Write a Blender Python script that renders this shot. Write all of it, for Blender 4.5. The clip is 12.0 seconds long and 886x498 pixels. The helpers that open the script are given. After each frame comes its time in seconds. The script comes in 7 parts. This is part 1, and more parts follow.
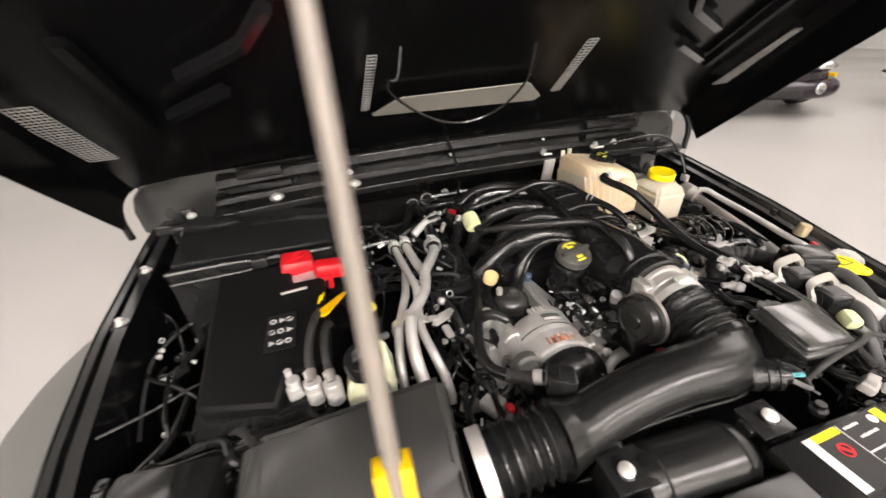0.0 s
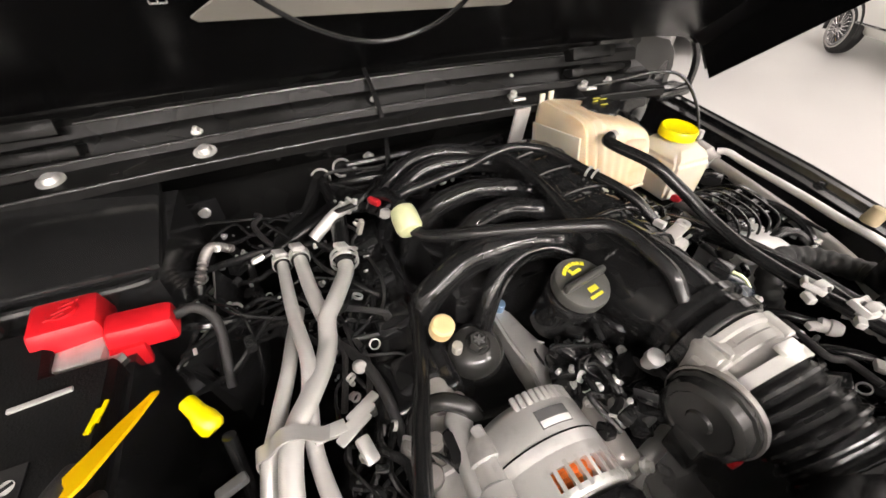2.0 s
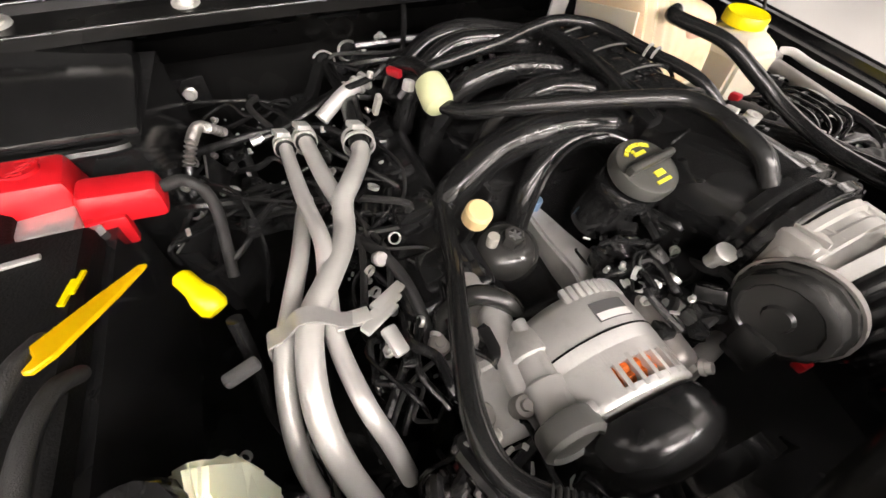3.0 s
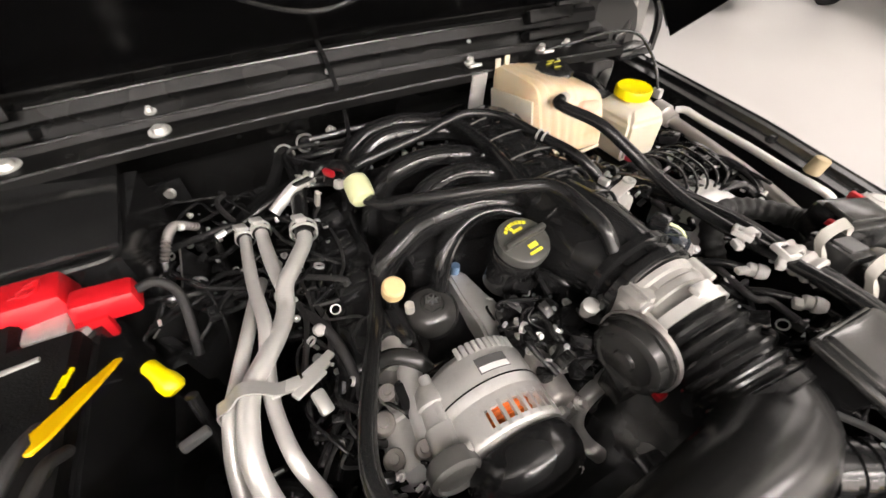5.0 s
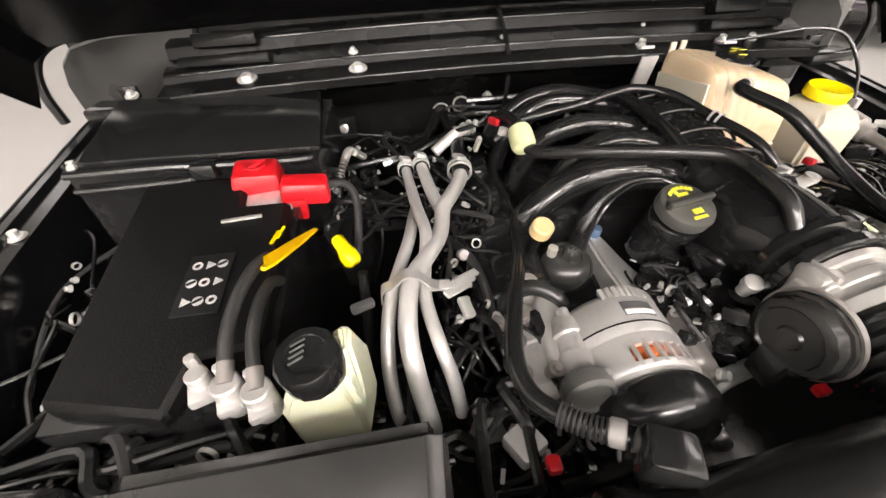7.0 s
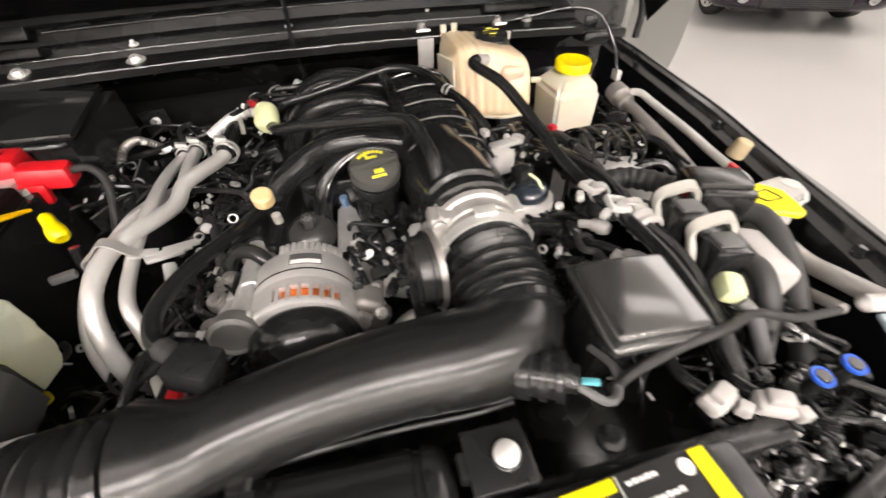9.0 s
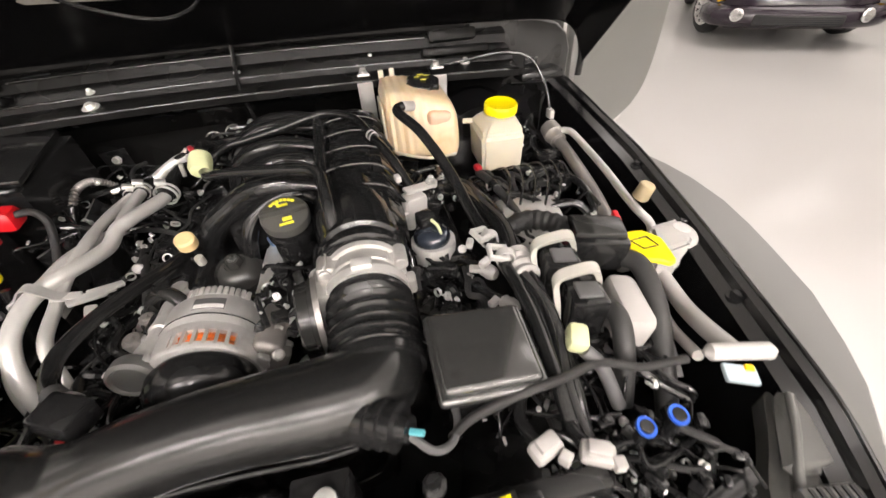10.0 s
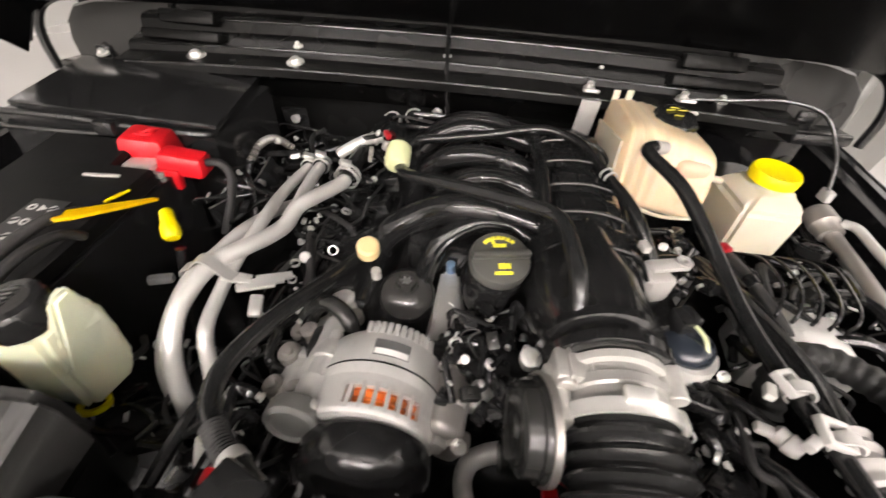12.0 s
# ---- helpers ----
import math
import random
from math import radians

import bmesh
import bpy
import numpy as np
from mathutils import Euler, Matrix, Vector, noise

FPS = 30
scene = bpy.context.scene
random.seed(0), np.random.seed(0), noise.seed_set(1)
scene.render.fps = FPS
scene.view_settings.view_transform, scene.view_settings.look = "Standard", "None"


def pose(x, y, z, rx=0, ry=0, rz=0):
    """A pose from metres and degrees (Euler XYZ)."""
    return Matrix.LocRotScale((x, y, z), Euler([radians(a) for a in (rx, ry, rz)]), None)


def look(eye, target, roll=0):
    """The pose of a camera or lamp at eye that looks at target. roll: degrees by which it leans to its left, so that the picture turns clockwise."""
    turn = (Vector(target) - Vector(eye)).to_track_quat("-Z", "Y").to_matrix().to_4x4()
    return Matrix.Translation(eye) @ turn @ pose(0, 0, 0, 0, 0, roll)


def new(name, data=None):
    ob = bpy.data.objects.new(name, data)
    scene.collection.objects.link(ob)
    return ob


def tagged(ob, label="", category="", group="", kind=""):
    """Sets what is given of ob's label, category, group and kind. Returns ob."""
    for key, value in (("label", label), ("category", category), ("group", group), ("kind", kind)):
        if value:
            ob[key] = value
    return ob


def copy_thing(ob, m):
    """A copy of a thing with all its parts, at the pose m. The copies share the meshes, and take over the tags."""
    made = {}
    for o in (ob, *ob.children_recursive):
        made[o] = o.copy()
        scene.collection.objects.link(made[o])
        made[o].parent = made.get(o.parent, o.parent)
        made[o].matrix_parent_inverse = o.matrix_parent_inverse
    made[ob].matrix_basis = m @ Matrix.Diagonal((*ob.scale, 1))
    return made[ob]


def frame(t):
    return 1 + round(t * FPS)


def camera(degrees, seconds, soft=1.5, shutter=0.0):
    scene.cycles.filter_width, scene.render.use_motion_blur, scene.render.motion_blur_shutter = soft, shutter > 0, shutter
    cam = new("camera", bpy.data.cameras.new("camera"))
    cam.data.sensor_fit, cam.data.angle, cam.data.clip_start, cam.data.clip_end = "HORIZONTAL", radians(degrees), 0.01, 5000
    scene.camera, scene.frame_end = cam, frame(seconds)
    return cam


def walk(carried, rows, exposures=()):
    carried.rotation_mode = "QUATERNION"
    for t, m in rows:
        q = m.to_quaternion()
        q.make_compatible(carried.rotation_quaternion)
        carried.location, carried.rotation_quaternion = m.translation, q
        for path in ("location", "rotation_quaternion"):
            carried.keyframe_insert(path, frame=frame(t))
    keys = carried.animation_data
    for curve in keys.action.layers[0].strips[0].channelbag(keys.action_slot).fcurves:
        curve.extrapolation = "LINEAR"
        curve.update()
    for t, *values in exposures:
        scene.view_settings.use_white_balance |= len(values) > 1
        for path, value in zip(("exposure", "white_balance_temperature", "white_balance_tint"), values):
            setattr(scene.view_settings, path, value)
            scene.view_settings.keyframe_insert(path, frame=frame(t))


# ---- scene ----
cam = camera(98.2, 12.0, shutter=0.3)
PATH = [
    (0, (-0.254, 0.03, 1.542), (0.129, 1.707, 0.521), -4.5),
    (0.3, (-0.182, 0.056, 1.519), (0.255, 1.69, 0.459), -4.9),
    (0.5, (-0.159, 0.088, 1.512), (0.32, 1.689, 0.413), -4.9),
    (1, (-0.131, 0.178, 1.478), (0.379, 1.721, 0.312), -4.4),
    (1.5, (-0.134, 0.276, 1.46), (0.407, 1.779, 0.257), -2.8),
    (2, (-0.137, 0.337, 1.454), (0.44, 1.764, 0.178), -1.3),
    (2.5, (-0.162, 0.359, 1.4), (0.374, 1.638, -0.04), 0.3),
    (2.7, (-0.173, 0.358, 1.378), (0.351, 1.6, -0.099), 1.1),
    (4.3, (-0.147, 0.354, 1.356), (0.425, 1.533, -0.154), 2.5),
    (4.5, (-0.128, 0.343, 1.383), (0.441, 1.563, -0.096), 0.8),
    (5, (-0.097, 0.293, 1.455), (0.464, 1.637, 0.084), -3.6),
    (5.5, (-0.109, 0.248, 1.503), (0.44, 1.685, 0.224), -5.0),
    (6, (-0.132, 0.24, 1.492), (0.348, 1.719, 0.233), -3.9),
    (6.5, (-0.177, 0.248, 1.447), (0.114, 1.741, 0.149), -2.3),
    (6.7, (-0.203, 0.245, 1.43), (0.003, 1.74, 0.12), -1.9),
    (8.3, (-0.066, 0.201, 1.394), (0.053, 1.67, 0.041), -2.9),
    (8.5, (-0.02, 0.185, 1.386), (0.142, 1.658, 0.043), -2.7),
    (9, (0.108, 0.121, 1.396), (0.386, 1.589, 0.067), -3.3),
    (9.5, (0.198, 0.063, 1.417), (0.519, 1.537, 0.103), -4.1),
    (10, (0.241, 0.095, 1.437), (0.496, 1.614, 0.161), -4.2),
    (10.5, (0.262, 0.191, 1.438), (0.413, 1.758, 0.205), -2.7),
    (11, (0.252, 0.259, 1.432), (0.315, 1.825, 0.19), -2.0),
    (11.5, (0.18, 0.271, 1.434), (0.16, 1.827, 0.177), 1.0),
    (12, (0.073, 0.252, 1.418), (-0.041, 1.775, 0.127), 4.1),
]
walk(cam, [(t, look(eye, target, roll)) for t, eye, target, roll in PATH], exposures=((0, -0.03), (0.5, -0.03), (1.5, 0.08), (2.5, 0.16), (4.5, 0.16), (5.5, 0.06), (6.5, 0.20), (8.5, 0.22), (9.2, 0.02), (10.0, -0.06), (11.0, -0.03), (12.0, 0.10)))

# ---- light: a bright showroom lit by ceiling panels and by added unseen sources ----
world = bpy.data.worlds.new("showroom_air")
scene.world = world
world.use_nodes = True
world.node_tree.nodes["Background"].inputs[0].default_value = (1.0, 0.97, 0.93, 1)
world.node_tree.nodes["Background"].inputs[1].default_value = 0.05
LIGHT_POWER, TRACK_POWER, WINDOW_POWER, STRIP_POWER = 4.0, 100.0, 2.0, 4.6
scene.view_settings.exposure = 0.0

# ---- materials ----


def mat(name, colour, rough=0.5, metal=0.0, grain=60.0, vary=0.12, bump=0.05, spots=0.0, spot_colour=(0.3, 0.28, 0.25), coat=0.0, sss=0.0, emit=0.0, rvar=0.04, spec=0.5):
    m = bpy.data.materials.new(name)
    m.use_nodes = True
    nt = m.node_tree
    bsdf = nt.nodes["Principled BSDF"]
    co = nt.nodes.new("ShaderNodeTexCoord")
    info = nt.nodes.new("ShaderNodeObjectInfo")
    shift = nt.nodes.new("ShaderNodeVectorMath")
    shift.operation = "ADD"
    nt.links.new(co.outputs["Object"], shift.inputs[0])
    nt.links.new(info.outputs["Random"], shift.inputs[1])
    fine = nt.nodes.new("ShaderNodeTexNoise")
    fine.inputs["Scale"].default_value, fine.inputs["Detail"].default_value = grain * 8, 3
    broad = nt.nodes.new("ShaderNodeTexNoise")
    broad.inputs["Scale"].default_value, broad.inputs["Detail"].default_value = grain / 4, 2
    nt.links.new(shift.outputs[0], fine.inputs["Vector"])
    nt.links.new(shift.outputs[0], broad.inputs["Vector"])
    ramp = nt.nodes.new("ShaderNodeMapRange")
    ramp.inputs[1].default_value, ramp.inputs[2].default_value = 0.3, 0.7
    ramp.inputs[3].default_value, ramp.inputs[4].default_value = 1 - vary, 1 + vary
    nt.links.new(broad.outputs["Fac"], ramp.inputs[0])
    tone = nt.nodes.new("ShaderNodeMix")
    tone.data_type, tone.blend_type = "RGBA", "MULTIPLY"
    tone.inputs["Factor"].default_value = 1
    tone.inputs[6].default_value = (*colour, 1)
    nt.links.new(ramp.outputs[0], tone.inputs[7])
    last = tone.outputs[2]
    if spots:
        sp = nt.nodes.new("ShaderNodeTexNoise")
        sp.inputs["Scale"].default_value, sp.inputs["Detail"].default_value = grain, 6
        nt.links.new(shift.outputs[0], sp.inputs["Vector"])
        cut = nt.nodes.new("ShaderNodeMapRange")
        cut.inputs[1].default_value, cut.inputs[2].default_value = 0.55, 0.7
        cut.inputs[4].default_value = spots
        nt.links.new(sp.outputs["Fac"], cut.inputs[0])
        mix = nt.nodes.new("ShaderNodeMix")
        mix.data_type = "RGBA"
        nt.links.new(cut.outputs[0], mix.inputs["Factor"])
        nt.links.new(last, mix.inputs[6])
        mix.inputs[7].default_value = (*spot_colour, 1)
        last = mix.outputs[2]
    nt.links.new(last, bsdf.inputs["Base Color"])
    rr = nt.nodes.new("ShaderNodeMapRange")
    rr.inputs[1].default_value, rr.inputs[2].default_value = 0.3, 0.7
    rr.inputs[3].default_value, rr.inputs[4].default_value = max(0.03, rough - rvar), min(1, rough + rvar)
    nt.links.new(broad.outputs["Fac"], rr.inputs[0])
    nt.links.new(rr.outputs[0], bsdf.inputs["Roughness"])
    bsdf.inputs["Metallic"].default_value = metal
    bsdf.inputs["Specular IOR Level"].default_value = spec
    bsdf.inputs["Coat Weight"].default_value = coat
    bsdf.inputs["Coat Roughness"].default_value = 0.08
    if sss:
        bsdf.inputs["Subsurface Weight"].default_value = sss
        bsdf.inputs["Subsurface Radius"].default_value = (0.02, 0.014, 0.008)
        bsdf.inputs["Subsurface Scale"].default_value = 0.5
    if emit:
        bsdf.inputs["Emission Color"].default_value = (*colour, 1)
        bsdf.inputs["Emission Strength"].default_value = emit
    if bump:
        bp = nt.nodes.new("ShaderNodeBump")
        bp.inputs["Strength"].default_value, bp.inputs["Distance"].default_value = bump, 0.002
        nt.links.new(fine.outputs["Fac"], bp.inputs["Height"])
        nt.links.new(bp.outputs["Normal"], bsdf.inputs["Normal"])
    return m


BLACK = mat("black_moulded_plastic", (0.014, 0.014, 0.0142), 0.115, bump=0.04, vary=0.2, rvar=0.03)
SATIN = mat("satin_black_plastic", (0.015, 0.015, 0.0152), 0.20, bump=0.02, vary=0.15, rvar=0.02)
GLOSSY = mat("gloss_black_paint", (0.007, 0.007, 0.0075), 0.20, bump=0.0, coat=0.25, vary=0.1, rvar=0.02)
BEADM = mat("glossy_black_edge_paint", (0.016, 0.016, 0.016), 0.16, bump=0.0, coat=0.35, vary=0.1, rvar=0.03)
COWLM = mat("satin_black_cowl_paint", (0.0075, 0.0075, 0.0073), 0.26, bump=0.02, vary=0.2, rvar=0.05, grain=30, spec=0.11)
HOSEM = mat("matt_grey_hose_rubber", (0.030, 0.030, 0.029), 0.5, bump=0.15, vary=0.15)
TUBEM = mat("satin_black_duct_plastic", (0.012, 0.012, 0.0118), 0.24, bump=0.0, vary=0.03, rvar=0.0)
HOODIN = mat("satin_black_underside_paint", (0.004, 0.004, 0.0042), 0.24, bump=0.03, vary=0.1, rvar=0.02, grain=20, spec=0.14)
RECESS = mat("recess_sheen_paint", (0.30, 0.29, 0.255), 0.36, bump=0.02, vary=0.15, grain=20)
FELT = mat("charcoal_battery_wrap", (0.005, 0.005, 0.005), 0.6, bump=0.3, vary=0.15, spec=0.15)
CAPPL = mat("worn_black_cap_plastic", (0.062, 0.062, 0.057), 0.34, bump=0.15, vary=0.2)
RUBBER = mat("black_rubber", (0.013, 0.013, 0.013), 0.18, bump=0.05, rvar=0.03)
FOAM = mat("black_crumpled_foam", (0.017, 0.017, 0.0165), 0.55, grain=14, bump=0.9, vary=0.3)
LOOM = mat("grey_woven_loom", (0.022, 0.0215, 0.021), 0.55, grain=160, bump=0.5, vary=0.3)
PAINT = mat("grey_car_paint", (0.125, 0.125, 0.117), 0.42, bump=0.0, coat=0.1, vary=0.03, grain=4)
# the grey car paint again, darkened for the hood's shade on the cowl corners
SHADEPAINT = mat("shaded_grey_car_paint", (0.024, 0.024, 0.023), 0.30, bump=0.0, vary=0.05)
GREYPL = mat("grey_plastic", (0.10, 0.10, 0.10), 0.5, bump=0.2)
HLGREY = mat("light_grey_housing_plastic", (0.125, 0.125, 0.117), 0.45, bump=0.15)
FUSEM = mat("polished_black_cover_plastic", (0.028, 0.028, 0.027), 0.17, bump=0.0, coat=0.6, vary=0.06, rvar=0.02, spec=0.8)
COVERM = mat("smooth_satin_cover_plastic", (0.024, 0.024, 0.023), 0.22, bump=0.03, vary=0.1, rvar=0.02)
# base lightened to stand in for the filter dome's broad highlight
DOMEM = mat("lightened_glossy_cap_plastic", (0.045, 0.044, 0.042), 0.22, bump=0.02, coat=0.4, vary=0.1, rvar=0.03)
ALU = mat("cast_aluminium", (0.62, 0.61, 0.59), 0.36, metal=0.5, bump=0.10, vary=0.10, spots=0.3, spot_colour=(0.36, 0.35, 0.33))
THROTM = mat("dull_cast_throttle_alloy", (0.47, 0.46, 0.435), 0.40, metal=0.45, bump=0.12, vary=0.10, spots=0.35, spot_colour=(0.30, 0.29, 0.27))
PIPE = mat("drawn_aluminium_pipe", (0.62, 0.61, 0.585), 0.32, metal=0.4, bump=0.03, vary=0.08)
DULL = mat("dull_metal_pipe", (0.36, 0.34, 0.32), 0.45, metal=0.7, bump=0.1, vary=0.2)
ZINC = mat("zinc_plate", (0.78, 0.77, 0.74), 0.35, metal=0.6, bump=0.1)
COPPER = mat("copper_winding", (0.85, 0.20, 0.03), 0.35, metal=0.4, bump=0.6, vary=0.5, grain=200)
TANK = mat("amber_translucent_plastic", (0.71, 0.565, 0.375), 0.36, bump=0.05, sss=0.3, vary=0.10, grain=22, spots=0.6, spot_colour=(0.60, 0.37, 0.19))
MILK = mat("milky_plastic", (0.56, 0.515, 0.41), 0.4, bump=0.05, sss=0.3, vary=0.05)
PALE = mat("pale_green_plastic", (0.62, 0.63, 0.45), 0.42, bump=0.05, sss=0.3, vary=0.05)
WHITE = mat("white_plastic", (0.40, 0.387, 0.368), 0.42, bump=0.05, vary=0.05)
IVORY = mat("ivory_strap", (0.36, 0.35, 0.312), 0.5, bump=0.05, vary=0.08)
DARKRED = mat("dark_red_plastic", (0.38, 0.012, 0.02), 0.36, bump=0.05, vary=0.08)
RED = mat("red_plastic", (0.60, 0.011, 0.018), 0.34, bump=0.05, vary=0.08)
YELLOW = mat("yellow_plastic", (0.90, 0.74, 0.0), 0.35, bump=0.03, vary=0.05)
AMBER = mat("amber_yellow_plastic", (0.92, 0.55, 0.0), 0.4, bump=0.05, vary=0.06)
CREAM = mat("cream_plastic", (0.72, 0.54, 0.27), 0.45, bump=0.05, vary=0.06)
LIME = mat("pale_lime_plastic", (0.58, 0.61, 0.35), 0.45, bump=0.05, vary=0.06)
TAN = mat("tan_foam", (0.38, 0.31, 0.19), 0.8, bump=0.3)
SMOKE = mat("smoked_blue_plastic", (0.022, 0.027, 0.036), 0.12, bump=0.0, coat=0.5)
PALEGREY = mat("pale_grey_moulding", (0.48, 0.47, 0.45), 0.4, bump=0.1)
BLUE = mat("blue_plastic", (0.02, 0.10, 0.55), 0.4)
BOLTBLUE = mat("blue_marked_zinc", (0.22, 0.34, 0.52), 0.3, metal=0.6)
RODM = mat("worn_pale_steel", (0.20, 0.18, 0.155), 0.45, metal=0.3, bump=0.1, vary=0.25)
TEAL = mat("teal_plastic", (0.10, 0.36, 0.40), 0.4)
INK = mat("yellow_print", (0.80, 0.72, 0.05), 0.5, bump=0.0)
LABELBLACK = mat("black_label", (0.012, 0.012, 0.012), 0.4, bump=0.0)
PRINTGREY = mat("worn_white_print", (0.50, 0.49, 0.48), 0.5, bump=0.0)
CHALK = mat("white_print", (0.78, 0.77, 0.75), 0.5, bump=0.0)
FLOORM = mat("polished_showroom_floor", (0.47, 0.46, 0.445), 0.22, bump=0.02, grain=1.5, vary=0.03, rvar=0.06)
WALLM = mat("white_wall_paint", (0.78, 0.77, 0.745), 0.7, bump=0.1, grain=2, vary=0.03)
LAMPM = mat("lit_diffuser", (1.0, 0.925, 0.89), 0.5, bump=0.0, emit=LIGHT_POWER, vary=0.0)
STRIPM = mat("lit_strip_diffuser", (1.0, 0.92, 0.88), 0.5, bump=0.0, emit=STRIP_POWER, vary=0.0)
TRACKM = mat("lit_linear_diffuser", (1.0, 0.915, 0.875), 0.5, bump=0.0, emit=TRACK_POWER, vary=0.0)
GLOWM = mat("added_window_glow", (1.0, 0.94, 0.89), 0.5, bump=0.0, emit=WINDOW_POWER, vary=0.0)
CARWHITE = mat("white_car_paint", (0.78, 0.77, 0.73), 0.2, bump=0.0, coat=0.5, grain=2, vary=0.02)
CARDARK = mat("dark_plum_car_paint", (0.022, 0.014, 0.022), 0.18, bump=0.0, coat=0.2, grain=2, vary=0.05, rvar=0.04)
CHROME = mat("chrome", (0.75, 0.75, 0.75), 0.15, metal=1.0, bump=0.0, rvar=0.05)
GLASSY = mat("dark_glass", (0.02, 0.02, 0.025), 0.06, bump=0.0, rvar=0.02)
TYRE = mat("tyre_rubber", (0.018, 0.018, 0.018), 0.75, bump=0.3)

# ---- building helpers ----
ORIGIN = {}


def thing(name, loc, label, category, group="", kind=""):
    ob = new(name)
    ob.empty_display_size = 0.02
    ob.location = loc
    ORIGIN[ob.name] = Vector(loc)
    return tagged(ob, label, category, group, kind)


def mesh_of(name, bm, material, shift=(0, 0, 0), crease=38.0):
    bmesh.ops.remove_doubles(bm, verts=bm.verts, dist=1e-5)
    bmesh.ops.recalc_face_normals(bm, faces=bm.faces)
    for f in bm.faces:
        f.smooth = True
    lim = radians(crease)
    for e in bm.edges:
        if len(e.link_faces) == 2 and e.calc_face_angle(0) > lim:
            e.smooth = False
    bmesh.ops.translate(bm, verts=bm.verts, vec=-Vector(shift))
    me = bpy.data.meshes.new(name)
    bm.to_mesh(me)
    bm.free()
    for m in material if isinstance(material, (list, tuple)) else (material,):
        me.materials.append(m)
    return me


def part(name, bm, material, parent, label="", crease=38.0):
    org = ORIGIN[parent.name]
    ob = new(name, mesh_of(name, bm, material, org, crease))
    ob.parent = parent
    ORIGIN[ob.name] = org
    return tagged(ob, label)


def solo(name, bm, material, loc, label, category, group="", kind=""):
    ob = new(name, mesh_of(name, bm, material, loc))
    ob.location = loc
    ORIGIN[ob.name] = Vector(loc)
    return tagged(ob, label, category, group, kind)


def add(bm, tmp):
    me = bpy.data.meshes.new("tmp")
    tmp.to_mesh(me)
    tmp.free()
    bm.from_mesh(me)
    bpy.data.meshes.remove(me)
    return bm


def B():
    return bmesh.new()


def box(bm, c, s, rot=(0, 0, 0), bev=0.003, seg=2, taper=(1, 1)):
    t = B()
    bmesh.ops.create_cube(t, size=1)
    for v in t.verts:
        k = taper if v.co.z > 0 else (1, 1)
        v.co = Vector((v.co.x * s[0] * k[0], v.co.y * s[1] * k[1], v.co.z * s[2]))
    if bev:
        bmesh.ops.bevel(t, geom=t.edges[:], offset=min(bev, 0.45 * min(s)), segments=seg, profile=0.5, affect="EDGES")
    t.transform(pose(*c, *rot))
    return add(bm, t)


def basis(axis):
    z = Vector(axis).normalized()
    x = z.orthogonal().normalized() if abs(z.z) > 0.999 else Vector((0, 0, 1)).cross(z).normalized()
    return x, z.cross(x), z


def lathe(bm, base, axis, profile, n=24, cap=True):
    x, y, z = basis(axis)
    o = Vector(base)
    rings = []
    for h, r in profile:
        rings.append([bm.verts.new(o + z * h + (x * math.cos(a) + y * math.sin(a)) * r) for a in [2 * math.pi * i / n for i in range(n)]])
    for p, q in zip(rings, rings[1:]):
        for i in range(n):
            bm.faces.new((p[i], p[(i + 1) % n], q[(i + 1) % n], q[i]))
    if cap:
        bm.faces.new(rings[0][::-1])
        bm.faces.new(rings[-1])
    return bm


def rod(bm, a, b, r, r2=None, n=16, soft=0.0):
    a, b = Vector(a), Vector(b)
    L = (b - a).length
    r2 = r if r2 is None else r2
    s = min(soft or 0.12 * min(r, r2), L * 0.3)
    return lathe(bm, a, b - a, [(0, r - s), (s, r), (L - s, r2), (L, r2 - s)], n)


def spline(pts, steps=7):
    P = [Vector(p) for p in pts]
    P = [2 * P[0] - P[1]] + P + [2 * P[-1] - P[-2]]
    out = []
    for i in range(1, len(P) - 2):
        a, b, c, d = P[i - 1:i + 3]
        for k in range(steps):
            u = k / steps
            out.append(0.5 * ((2 * b) + (c - a) * u + (2 * a - 5 * b + 4 * c - d) * u * u + (3 * b - a - 3 * c + d) * u ** 3))
    return out + [P[-2]]


def tube(bm, pts, r, n=12, steps=7, ribs=None, flat=1.0):
    """A hose along a smooth line; r a number or one radius per point; ribs: (pitch, depth)."""
    line = spline(pts, steps)
    if ribs:
        fine, L = [], 0.0
        for a, b in zip(line, line[1:]):
            k = max(1, int((b - a).length / (ribs[0] / 6)))
            fine += [a.lerp(b, i / k) for i in range(k)]
        line = fine + [line[-1]]
    m = len(line)
    up = None
    rings, s = [], 0.0
    for i, p in enumerate(line):
        t = (line[min(i + 1, m - 1)] - line[max(i - 1, 0)]).normalized()
        if up is None:
            up = t.orthogonal().normalized()
        up = (up - t * up.dot(t)).normalized()
        side = t.cross(up)
        if isinstance(r, (list, tuple)):
            f = i / (m - 1) * (len(r) - 1)
            k = min(int(f), len(r) - 2)
            rad = r[k] * (1 - (f - k)) + r[k + 1] * (f - k)
        else:
            rad = r
        if i:
            s += (p - line[i - 1]).length
        if ribs:
            rad += ribs[1] * 0.5 * math.cos(2 * math.pi * s / ribs[0])
        rings.append([bm.verts.new(p + (up * math.cos(a) + side * math.sin(a) * flat) * rad) for a in [2 * math.pi * j / n for j in range(n)]])
    for p, q in zip(rings, rings[1:]):
        for j in range(n):
            bm.faces.new((p[j], p[(j + 1) % n], q[(j + 1) % n], q[j]))
    bm.faces.new(rings[0][::-1])
    bm.faces.new(rings[-1])
    return bm


